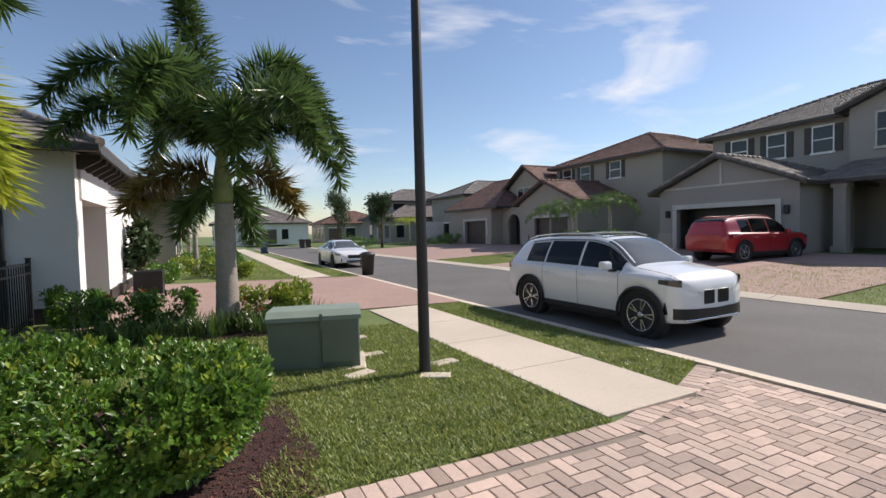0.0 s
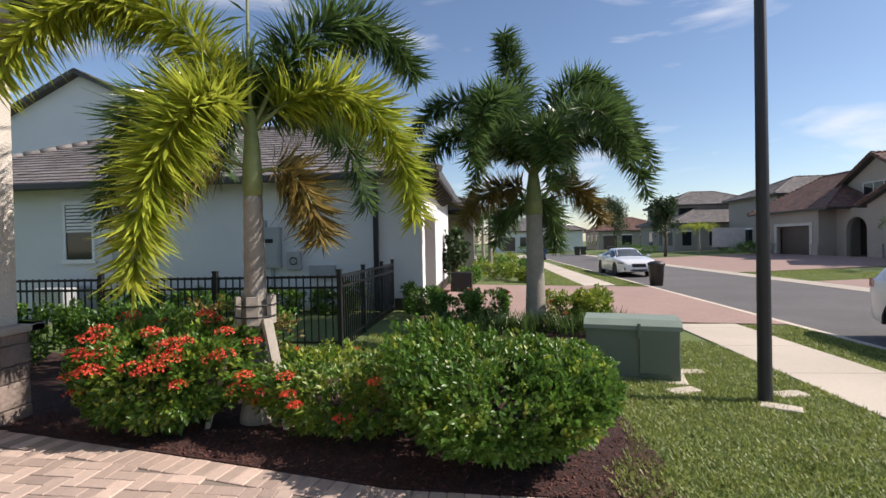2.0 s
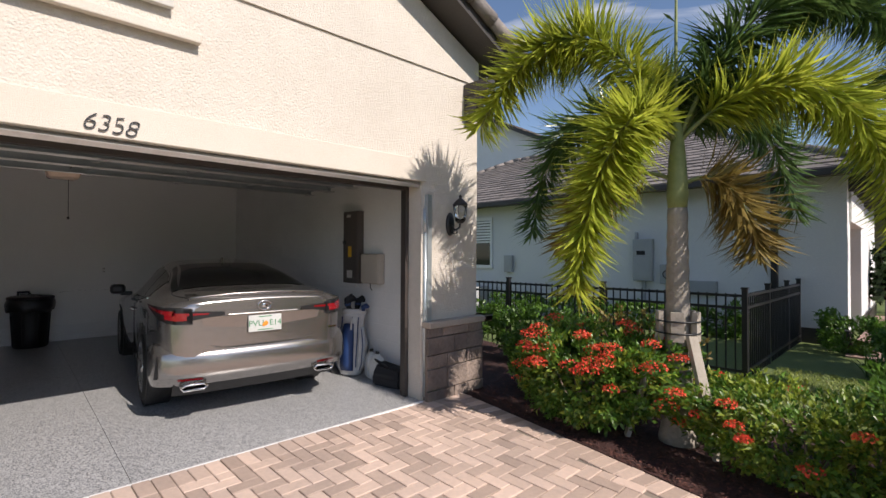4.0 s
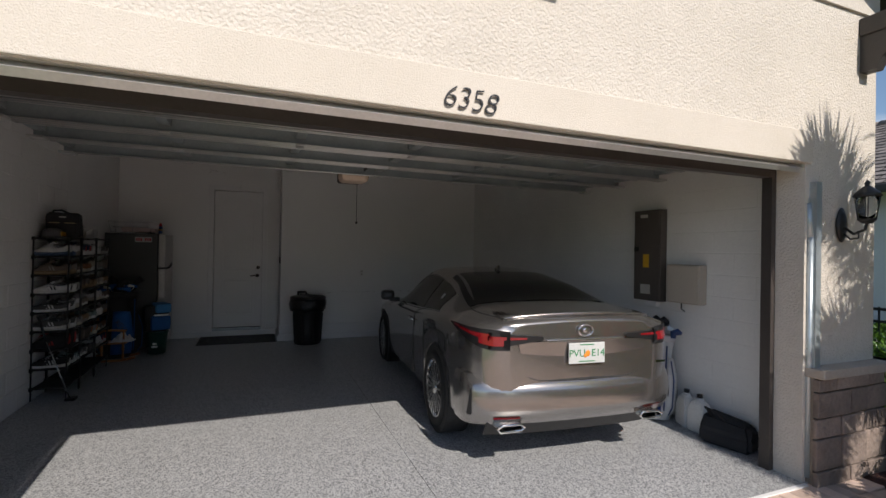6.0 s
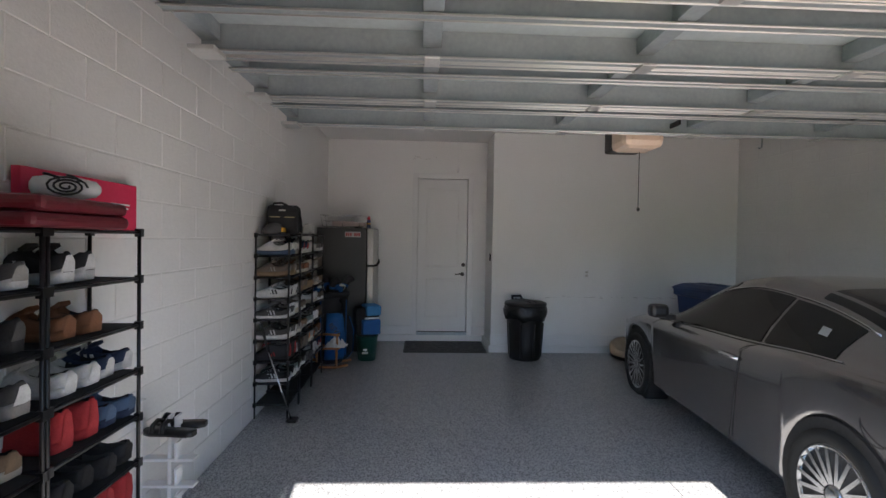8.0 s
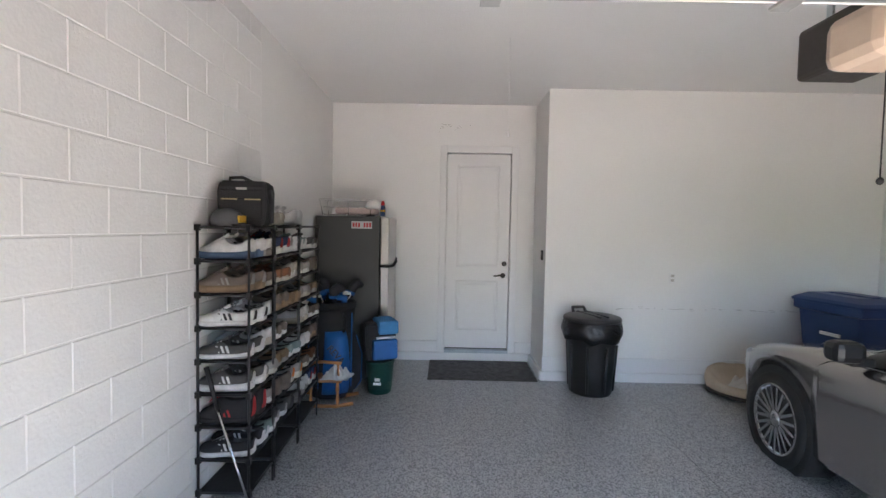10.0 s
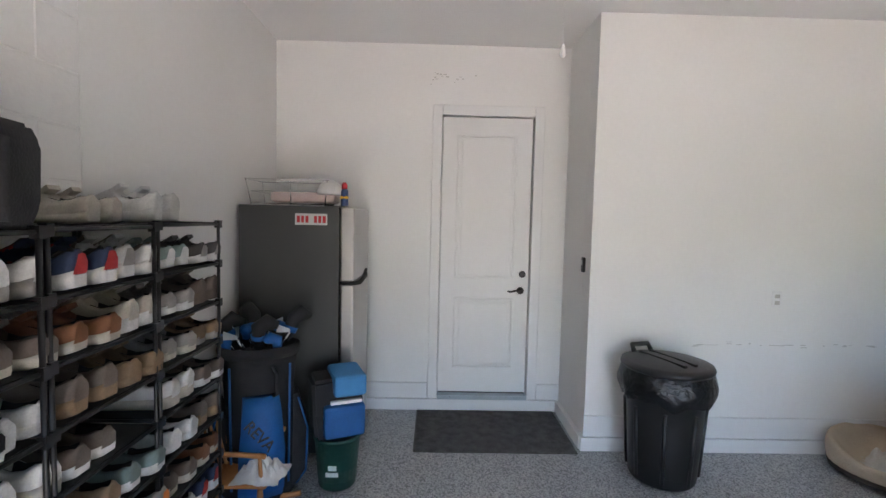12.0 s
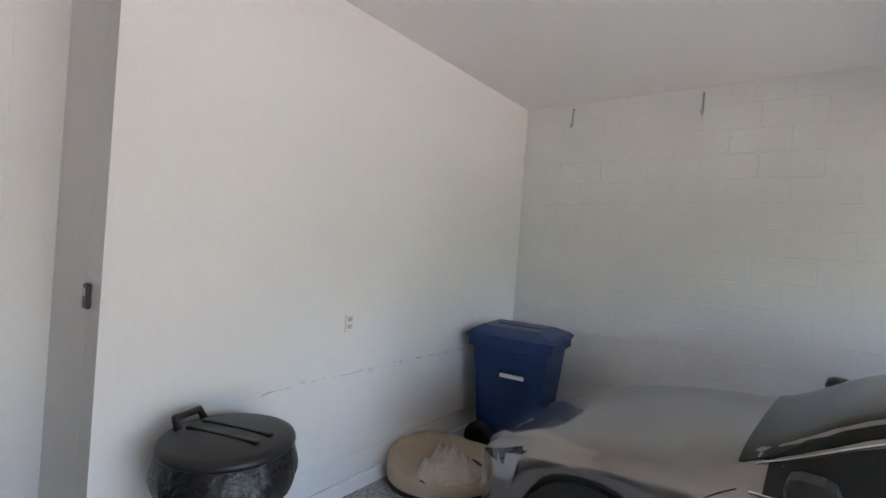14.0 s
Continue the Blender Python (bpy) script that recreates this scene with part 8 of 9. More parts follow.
def shoe_meshes(kind, upper, sole, accent):
    """One shoe with parts, pointing along -y: sole, upper, lining, tongue, laces, heel tab, side marks."""
    st = [0.0, 0.006, 0.022, 0.05, 0.085, 0.115, 0.14, 0.165, 0.20, 0.235, 0.265, 0.286, 0.297]
    wd = [0.020, 0.028, 0.034, 0.036, 0.0355, 0.037, 0.040, 0.043, 0.048, 0.049, 0.043, 0.031, 0.012]
    rise = {"runner": [0.098, 0.104, 0.102, 0.084, 0.078, 0.088, 0.112, 0.104, 0.085, 0.066, 0.056, 0.047, 0.03],
            "low": [0.078, 0.083, 0.082, 0.070, 0.066, 0.074, 0.092, 0.084, 0.068, 0.055, 0.047, 0.040, 0.026],
            "high": [0.130, 0.138, 0.138, 0.130, 0.126, 0.130, 0.142, 0.122, 0.092, 0.068, 0.056, 0.046, 0.03]}[kind]
    sh = {"runner": 0.034, "low": 0.024, "high": 0.028}[kind]
    spring = [0.014 * max(0, (y - 0.2) / 0.097) ** 2 + 0.008 * max(0, (0.03 - y) / 0.03) for y in st]
    out = []
    bm = bmesh.new()
    rings = []
    for y, w, u in zip(st, wd, spring):
        f = 1.12
        b = sh * (1.0 + 0.25 * max(0, (0.10 - y) / 0.10))
        rings.append([(-w * f * 0.94, -y, u + 0.001), (w * f * 0.94, -y, u + 0.001), (w * f * 1.04, -y, u + b * 0.5), (w * f * 0.99, -y, u + b), (-w * f * 0.99, -y, u + b), (-w * f * 1.04, -y, u + b * 0.5)])
    bm_loft(bm, rings)
    out.append(("sole", bm, sole))
    outer, inner = [], []
    for y, w, h, u in zip(st, wd, rise, spring):
        z0 = sh * 0.9 + u
        mouth = 0.015 < y < 0.135
        top = 0.70 if mouth else 0.0
        n = []
        for k in range(13):
            v = (k - 6) / 6
            a = abs(v)
            if mouth:
                if a >= 0.34:
                    e = (1 - a) / 0.66
                    xx, zz = w * 1.06 * (1 - 0.30 * e ** 1.5), z0 + (h - z0) * e ** 0.85
                else:
                    e = a / 0.34
                    xx, zz = w * 0.56 * e + 0.0001, z0 + 0.012 + (h - z0 - 0.012) * (0.06 + 0.90 * e ** 3)
            else:
                ang = (1 - a) * math.pi / 2
                xx, zz = w * 1.06 * math.cos(ang) ** 0.8 * (1 - 0.10 * math.sin(ang)), z0 + (h - z0) * math.sin(ang) ** 0.8
            n.append((math.copysign(xx, v), -y, zz))
        outer.append(n)
    bm = bmesh.new()
    bm_loft(bm, outer, close_ends=True, around=False)
    out.append(("upper", bm, upper))
    # lining coloured dark to put shade into the shoe's opening
    bm = bmesh.new()
    for n in outer[2:6]:
        inner.append([(p[0] * 0.97, p[1], p[2] + 0.0015) for p in n[4:9]])
    bm_loft(bm, inner, close_ends=False, around=False)
    out.append(("lining", bm, COL["black"] if upper != COL["black"] else COL["grey"]))
    bm = bmesh.new()
    zt = rise[6]
    bm_hexa(bm, [(-0.02, -0.185, zt - 0.028), (0.02, -0.185, zt - 0.028), (0.02, -0.18, zt - 0.036), (-0.02, -0.18, zt - 0.036),
                 (-0.022, -0.118, zt + 0.014), (0.022, -0.118, zt + 0.014), (0.021, -0.112, zt + 0.002), (-0.021, -0.112, zt + 0.002)])
    out.append(("tongue", bm, upper))
    bm = bmesh.new()
    for k in range(5):
        y = 0.142 + k * 0.016
        zz = rise[6] + 0.002 - (y - 0.14) * 0.45
        bm_tube(bm, [(-0.027, -y + 0.004, zz - 0.012), (0, -y, zz + 0.002), (0.027, -y - 0.006, zz - 0.012)], 0.003, 5)
    out.append(("laces", bm, accent))
    bm = bmesh.new()
    bm_loft(bm, [[(x * 1.05, -y + 0.003, z) for x, y, z in ((-0.026, 0.004, sh * 1.2), (-0.02, -0.002, sh * 1.2 + 0.03), (-0.012, -0.001, rise[0] - 0.008))], [(0, 0.004, sh * 1.2), (0, 0.005, sh * 1.2 + 0.03), (0, 0.004, rise[0] - 0.006)], [(x * 1.05, -y + 0.003, z) for x, y, z in ((0.026, 0.004, sh * 1.2), (0.02, -0.002, sh * 1.2 + 0.03), (0.012, -0.001, rise[0] - 0.008))]], close_ends=False, around=False)
    out.append(("heel_tab", bm, accent))
    if accent != upper:
        for s in (-1, 1):
            bm = bmesh.new()
            for k in range(3):
                y = 0.098 + k * 0.024
                w = 0.041
                bm_hexa(bm, [(s * w * 1.00, -y, sh + 0.006), (s * w * 1.00, -y - 0.011, sh + 0.006), (s * (w * 1.04 + 0.001), -y - 0.011, sh + 0.006), (s * (w * 1.04 + 0.001), -y, sh + 0.006),
                             (s * w * 0.80, -y - 0.014, sh + 0.038), (s * w * 0.80, -y - 0.025, sh + 0.038), (s * (w * 0.87 + 0.002), -y - 0.025, sh + 0.038), (s * (w * 0.87 + 0.002), -y - 0.014, sh + 0.038)])
            out.append(("side_stripe", bm, accent))
    return out


def pair(x, y, z, kind, upper, sole, accent, label, rz=0.0, gap=0.125):
    """Two shoes side by side, toes towards the wall."""
    cu, cs, ca = COL[upper], COL[sole], COL[accent]
    t = thing("shoe", x, y, z, label, "shoe", "shoes on the racks", rz=rz + random.uniform(-5, 5))
    for nm, bm, c in shoe_meshes(kind, cu, cs, ca):
        bmesh.ops.scale(bm, vec=(1.15, 1.14, 1.2), verts=bm.verts)
        part(nm, bm, shoe_mat(c), t)
    c2 = copy_thing(t, pose(x - gap, y + random.uniform(-0.015, 0.02), z, 0, 0, rz + random.uniform(-7, 7)))
    return t


RY0, RY1 = -2.885, -2.67
RACK = "black eight-tier shoe rack crowded with trainers"
zsB = shoe_rack(-8.63, -8.265, RY0, -2.595, ground_z(-8.6), 9, 1.65, RACK, 0.19)
zsC = shoe_rack(-9.135, -8.655, RY0, -2.595, ground_z(-9.0), 9, 1.65, RACK, 0.19)
zsE = shoe_rack(-9.655, -9.16, RY0, -2.595, ground_z(-9.4), 9, 1.65, RACK, 0.19)
zsA = shoe_rack(-6.21, -5.70, RY0, RY1, ground_z(-6.1), 9, 1.677, "black shoe rack near the garage door")
zsD = shoe_rack(-5.68, -5.12, RY0, RY1, ground_z(-5.5), 9, 1.683, "black shoe rack near the garage door")
bsets = [("low", "black", "white", "white"), ("high", "black", "black", "red"), ("runner", "grey", "white", "white"), ("low", "grey", "white", "white"), ("low", "white", "white", "black"), ("runner", "taupe", "tan", "pale"), ("runner", "white", "blue", "white")]
b2 = [("low", "sage", "white", "white"), ("low", "pale", "white", "pale"), ("low", "pale", "cream", "pale"), ("runner", "white", "cream", "white"), ("low", "white", "white", "white"), ("low", "taupe", "cream", "taupe"), ("runner", "white", "pale", "white")]
names = {"white": "white", "grey": "dark grey", "pale": "pale grey", "black": "black", "brown": "brown", "tan": "tan", "taupe": "taupe", "navy": "navy", "red": "red", "blue": "slate blue", "sage": "sage green", "cream": "cream"}
style = {"runner": "running shoe", "low": "low trainer", "high": "high-top shoe"}


def fill(x, zs, rows, first, y=-2.60):
    for k, r in enumerate(rows):
        if r is None:
            continue
        kd, up, so, ac = r
        pair(x, y + random.uniform(-0.015, 0.01), zs[first + k], kd, up, so, ac, f"{names[up]} {style[kd]} with {names.get(so, so)} sole on the rack")


fill(-8.345, zsB, bsets, 1)
fill(-8.53, zsB, b2, 1)
c1 = [("low", "grey", "white", "pale"), ("runner", "taupe", "taupe", "taupe"), ("low", "tan", "pale", "tan"), ("low", "taupe", "white", "taupe"), ("runner", "taupe", "tan", "taupe"), ("low", "brown", "cream", "brown"), ("runner", "navy", "white", "red")]
c2 = [("low", "grey", "grey", "grey"), ("runner", "pale", "cream", "orange"), ("low", "sage", "white", "sage"), None, ("low", "tan", "tan", "tan"), ("runner", "cream", "white", "cream"), ("runner", "white", "white", "pale")]
fill(-8.77, zsC, c1, 1)
fill(-9.02, zsC, c2, 1)
fill(-9.28, zsE, b2[::-1], 1)
fill(-9.53, zsE, c1[::-1], 1)
pair(-8.78, -2.62, zsC[7], "runner", "black", "white", "black", "black trainer with spotted white sole on the rack")
pair(-9.02, -2.62, zsC[7], "runner", "taupe", "pale", "pale", "taupe running shoe with pale sole on the rack")
pair(-9.28, -2.66, zsE[8], "runner", "white", "white", "white", "white running shoe on top of the rack")
pair(-8.95, -2.68, zsC[8], "low", "cream", "cream", "cream", "cream low trainer on top of the rack")
a1 = [("low", "navy", "white", "white"), ("low", "blue", "navy", "blue"), ("low", "black", "black", "black"), ("high", "red", "red", "red"), ("low", "white", "white", "white"), ("low", "brown", "brown", "brown"), ("runner", "black", "white", "white")]
a2 = [("low", "grey", "white", "pale"), ("runner", "black", "black", "grey"), ("runner", "grey", "pale", "white"), ("low", "tan", "cream", "tan"), ("low", "white", "white", "white"), ("runner", "navy", "white", "lime"), ("runner", "black", "white", "white")]
fill(-5.84, zsA, a1, 1, -2.70)
fill(-6.07, zsA, a1[::-1][2:] + [None, None], 1, -2.70)
fill(-5.27, zsD, a2, 1, -2.70)
fill(-5.51, zsD, a2[::-1], 1, -2.70)

# on top of the racks
cb = thing("cooler_bag", -8.52, -2.715, zsB[8], "black insulated lunch bag with tan zip on the rack", "bag", rz=8)
M["nylon_black"] = mat("black_nylon", (0.014, 0.014, 0.016), (0.02, 0.02, 0.022), rough=0.8, s1=15, s2=200, bump=0.3, bs=120)
bm = bmesh.new()
bm_loft(bm, [[(-0.10, -0.12, 0), (0.10, -0.12, 0), (0.10, 0.12, 0), (-0.10, 0.12, 0)], [(-0.115, -0.135, 0.06), (0.115, -0.135, 0.06), (0.115, 0.135, 0.06), (-0.115, 0.135, 0.06)], [(-0.115, -0.14, 0.22), (0.115, -0.14, 0.22), (0.115, 0.14, 0.22), (-0.115, 0.14, 0.22)], [(-0.09, -0.13, 0.27), (0.09, -0.13, 0.27), (0.09, 0.13, 0.27), (-0.09, 0.13, 0.27)]], smooth=False)
bmesh.ops.bevel(bm, geom=list(bm.edges), offset=0.012, segments=2, affect="EDGES")
part("body", bm, M["nylon_black"], cb)
part("zip_pocket", B((0.112, 0.126, -0.115, 0.115, 0.04, 0.165), bev=0.006), M["nylon_black"], cb)
M["tan_zip"] = mat("tan_zip", (0.50, 0.40, 0.22), rough=0.5)
part("zip", B((0.126, 0.129, -0.11, -0.02, 0.155, 0.163), (0.126, 0.129, 0.02, 0.11, 0.155, 0.163)), M["tan_zip"], cb, "tan zip")
part("badge", B((0.117, 0.120, -0.03, 0.03, 0.215, 0.228)), M["trim_pale"], cb, "pale stitched badge")
bm = bmesh.new()
bm_tube(bm, [(0.0, -0.10, 0.265), (0.02, -0.09, 0.29), (0.02, -0.02, 0.295), (0.0, 0.03, 0.27)], 0.011, 6)
bm_tube(bm, [(0.02, 0.135, 0.22), (0.05, 0.155, 0.13), (0.06, 0.16, 0.02)], 0.012, 6)
part("strap", bm, M["nylon_black"], cb)
cap_ = thing("baseball_cap", -8.36, -2.76, zsB[8], "grey cap with a yellow patch lying on the rack", "cap", rz=80)
M["cap_grey"] = mat("cap_cloth_grey", (0.10, 0.10, 0.105), rough=0.9, s1=10, s2=150, bump=0.2, bs=200)
bm = bmesh.new()
bm_lathe(bm, [(0.088, 0.0), (0.092, 0.03), (0.082, 0.065), (0.055, 0.092), (0.02, 0.102), (0.001, 0.104)], seg=18, sx=1.08)
part("crown", bm, M["cap_grey"], cap_)
bm = bmesh.new()
patch(bm, lambda u, v: (0.07 + v * 0.095 * math.cos(u * 0.9), math.sin(u) * (0.088 - 0.012 * v), 0.012 - 0.02 * abs(u) * v), lin(-1.2, 1.2, 10), lin(0, 1, 3))
part("brim", bm, M["cap_grey"], cap_)
part("patch", B((0.085, 0.099, -0.035, 0.035, 0.02, 0.062), bev=0.005), M["label_yellow"], cap_, "yellow and black patch")
# racks by the door: folded red chairs, pink box, striped sock
M["maroon"] = mat("maroon_vinyl", (0.13, 0.012, 0.02), rough=0.45)
for k in range(2):
    cu = thing("seat_cushion", -5.80, -2.745, zsA[8] + k * 0.052, "flat maroon padded seat cushion stacked on the rack", "cushion", "stacked cushions", rz=2 + 4 * k)
    part("pad", B((-0.20, 0.30, -0.13, 0.17, 0.0, 0.05), bev=0.02), M["maroon"], cu)
M["pink"] = mat("pink_card", (0.72, 0.03, 0.10), (0.68, 0.028, 0.09), rough=0.5)
pb = thing("pink_shoe_box", -6.15, -2.845, zsA[8] + 0.0, "bright pink shoe box leaning on the wall", "box", rz=0)
part("box", B((-0.34, 0.34, -0.04, -0.005, 0.0, 0.225), bev=0.004), M["pink"], pb)
part("print", B((-0.28, -0.14, -0.0045, -0.003, 0.12, 0.128), (-0.27, -0.15, -0.0045, -0.003, 0.102, 0.110)), M["trim_white"], pb, "small white print")
M["stripe"] = mat("white_knit", (0.72, 0.71, 0.69), rough=0.9)
sk = thing("striped_slipper", -5.82, -2.70, zsA[8] + 0.105, "white knitted slipper with black spiral stripes", "slipper", rz=40)
bm = bmesh.new()
bm_loft(bm, [[(math.cos(a) * w, y, 0.042 + math.sin(a) * h) for a in lin(0, 6.283 * 15 / 16, 15)] for y, w, h in ((-0.10, 0.012, 0.012), (-0.09, 0.034, 0.032), (-0.05, 0.044, 0.042), (0.03, 0.042, 0.042), (0.09, 0.032, 0.03), (0.105, 0.012, 0.012))])
part("body", bm, M["stripe"], sk)
bm = bmesh.new()
bm_tube(bm, [(0.0455 - 0.006 * abs(k / 40 - 0.4), math.cos(k * 0.5) * (0.062 - k * 0.0014), 0.044 + math.sin(k * 0.5) * (0.036 - k * 0.0008)) for k in range(40)], 0.004, 5)
bm_tube(bm, [(math.cos(a) * 0.042, -0.04 + 0.02 * math.sin(a * 3), 0.046 + math.sin(a) * 0.042) for a in lin(0.3, 2.9, 12)], 0.005, 5)
bm_tube(bm, [(math.cos(a) * 0.043, 0.02 + 0.015 * math.sin(a * 3), 0.046 + math.sin(a) * 0.042) for a in lin(0.3, 2.9, 12)], 0.005, 5)
part("stripes", bm, M["black_plastic"], sk)

# white tiered stand with sandals
ws = thing("tiered_stand", -6.58, -2.75, ground_z(-6.7), "white bare tiered display stand by the wall", "stand")
part("back_board", B((-0.02, 0.02, -0.13, -0.11, 0.0, 0.78), bev=0.004), M["trim_white"], ws)
part("back_board", B((-0.02, 0.02, 0.02, 0.04, 0.0, 0.70), bev=0.004), M["trim_white"], ws)
for k in range(5):
    part("arm", B((-0.03, 0.03, -0.11, 0.16 + 0.0 * k, 0.04 + k * 0.14, 0.055 + k * 0.14), (-0.03, 0.03, 0.06, 0.075, 0.055 + k * 0.14, 0.14 + k * 0.14), bev=0.003), M["trim_white"], ws)
for k in range(2):
    sn = thing("sandal", -6.52 - 0.1 * k, -2.69, ground_z(-6.7) + 0.62, "black strapped sandal on the white stand", "sandal", "black sandals", rz=-8 + 14 * k)
    bm = bmesh.new()
    bm_loft(bm, [[(-w, -y, 0), (w, -y, 0), (w, -y, 0.025), (-w, -y, 0.025)] for y, w in ((-0.13, 0.02), (-0.10, 0.036), (0.0, 0.035), (0.09, 0.046), (0.13, 0.03), (0.145, 0.01))])
    part("sole", bm, M["black_plastic"], sn)
    bm = bmesh.new()
    for y in (0.02, 0.075):
        bm_tube(bm, [(-0.045, -y, 0.02), (-0.035, -y, 0.055), (0, -y, 0.068), (0.035, -y, 0.055), (0.045, -y, 0.02)], 0.012, 6)
    part("strap", bm, M["black_plastic"], sn)

# putter leaning on the rack
pt = thing("golf_putter", -8.24, -2.74, ground_z(-8.3), "golf putter with steel shaft leaning on the rack", "golf club")
bm = bmesh.new()
bm_rod(bm, (0.04, 0.20, 0.02), (0.0, -0.02, 0.62), 0.006, 0.007, 8)
part("shaft", bm, M["chrome"], pt)
bm = bmesh.new()
bm_rod(bm, (0.0, -0.02, 0.62), (-0.01, -0.09, 0.86), 0.012, 0.014, 8)
part("grip", bm, M["black_plastic"], pt)
part("head", B((-0.02, 0.07, 0.16, 0.25, 0.001, 0.03), bev=0.008), M["black_plastic"], pt)

# ---- refrigerator and what stands by it ----
M["fridge_side"] = mat("charcoal_enamel", (0.055, 0.058, 0.055), (0.048, 0.05, 0.048), rough=0.45, s1=3, s2=200, bump=0.08, bs=260)
M["fridge_steel"] = mat("brushed_steel_door", (0.50, 0.48, 0.46), (0.44, 0.42, 0.40), rough=0.3, metal=0.85, s1=2, s2=200)
fg = thing("refrigerator", -10.88, -2.475, 0.0, "charcoal top-freezer refrigerator with steel doors", "refrigerator")
FXa, FXb = -0.35, 0.35
part("body", B((FXa, FXb, -0.39, 0.285, 0.03, 1.74), bev=0.008), M["fridge_side"], fg)
part("freezer_door", B((FXa, FXb, 0.291, 0.385, 1.23, 1.735), bev=0.015), M["fridge_steel"], fg, "brushed steel freezer door")
part("fridge_door", B((FXa, FXb, 0.291, 0.385, 0.07, 1.215), bev=0.015), M["fridge_steel"], fg, "brushed steel refrigerator door")
bm = bmesh.new()
bm_tube(bm, [(0.352, 0.295, 1.222), (0.354, 0.385, 1.222), (0.33, 0.425, 1.228), (0.24, 0.445, 1.262), (0.15, 0.44, 1.30)], [0.012, 0.013, 0.016, 0.018, 0.010], 8)
part("handle", bm, M["black_plastic"], fg, "black handle at the split of the doors")
part("hinge_cover", B((-0.34, -0.24, 0.04, 0.19, 1.742, 1.76), bev=0.005), M["black_plastic"], fg)
for dx in (-0.3, 0.3):
    for dy in (-0.3, 0.05):
        part("foot", B((dx - 0.03, dx + 0.03, dy - 0.03, dy + 0.03, 0.0, 0.03)), M["black_plastic"], fg)
M["badge_red"] = mat("badge_red", (0.5, 0.02, 0.03), rough=0.5)
bg = thing("team_magnet", -10.53, -2.37, 1.65, "white die-cut magnet with red lettering on the refrigerator", "magnet")
part("backing", B((0.0005, 0.003, -0.115, 0.10, -0.038, 0.038), bev=0.001), M["plate_white"], bg)
for k, w in enumerate((0.02, 0.018, 0.02, 0, 0.02, 0.02, 0.022)):
    if w:
        y = -0.102 + k * 0.0285
        part("letter_block", B((0.003, 0.004, y, y + w, -0.023, 0.023)), M["badge_red"], bg, "blocky red letter")
# wire tray with cloths, cap, spray can on top
tr = thing("wire_rack", -10.72, -2.50, 1.745, "chrome wire tray with folded cloth on the refrigerator", "wire tray")
bm = bmesh.new()
for z, e in ((0.012, 0.0), (0.09, 0.0), (0.17, 0.03)):
    bm_tube(bm, [(-0.13 - e, -0.30 - e, z), (0.13 + e, -0.30 - e, z), (0.13 + e, 0.20 + e, z), (-0.13 - e, 0.20 + e, z)], 0.004, 5, closed=True)
for k in range(8):
    y = -0.23 + k * 0.06
    bm_rod(bm, (-0.13, y, 0.012), (0.13, y, 0.012), 0.0025, 0.0025, 4)
for x, y in ((-0.13, -0.30), (0.13, -0.30), (0.13, 0.2), (-0.13, 0.2), (0.13, -0.03)):
    bm_rod(bm, (x, y, 0.0), (x * 1.2, y * 1.1, 0.175), 0.004, 0.004, 5)
part("frame", bm, M["chrome"], tr)
cl = thing("folded_cloth", -10.72, -2.46, 1.765, "folded pinkish cloth in the wire tray", "cloth")
M["cloth_pink"] = mat("pale_pink_cloth", (0.55, 0.44, 0.40), (0.46, 0.36, 0.33), rough=0.95, s1=9, s2=150, bump=0.4, bs=90)
part("cloth", B((-0.11, 0.12, -0.22, 0.22, 0.0, 0.07), bev=0.025), M["cloth_pink"], cl)
wc = thing("baseball_cap", -10.62, -2.27, 1.82, "white cap resting on the wire tray", "cap")
bm = bmesh.new()
bm_lathe(bm, [(0.085, 0.0), (0.09, 0.03), (0.07, 0.07), (0.03, 0.095), (0.001, 0.1)], seg=16)
part("crown", bm, M["stripe"], wc)
sc = thing("spray_can", -10.60, -2.17, 1.745, "small blue and yellow oil spray can with red cap", "spray can")
bm = bmesh.new()
bm_lathe(bm, [(0.024, 0.0), (0.026, 0.005), (0.026, 0.10), (0.02, 0.115)], seg=14)
part("can", bm, M["bin_blue"], sc)
part("band", B((-0.0275, 0.0275, -0.0275, 0.0275, 0.045, 0.07), bev=0.012), M["label_yellow"], sc)
bm = bmesh.new()
bm_lathe(bm, [(0.02, 0.115), (0.02, 0.14), (0.012, 0.16), (0.001, 0.162)], seg=12)
part("cap", bm, M["badge_red"], sc)

# golf bags
M["golf_blue"] = mat("golf_bag_blue", (0.010, 0.11, 0.34), (0.008, 0.085, 0.27), rough=0.6, s1=10, s2=120, bump=0.15, bs=120)
M["golf_green"] = mat("bucket_green", (0.012, 0.065, 0.05), rough=0.45)


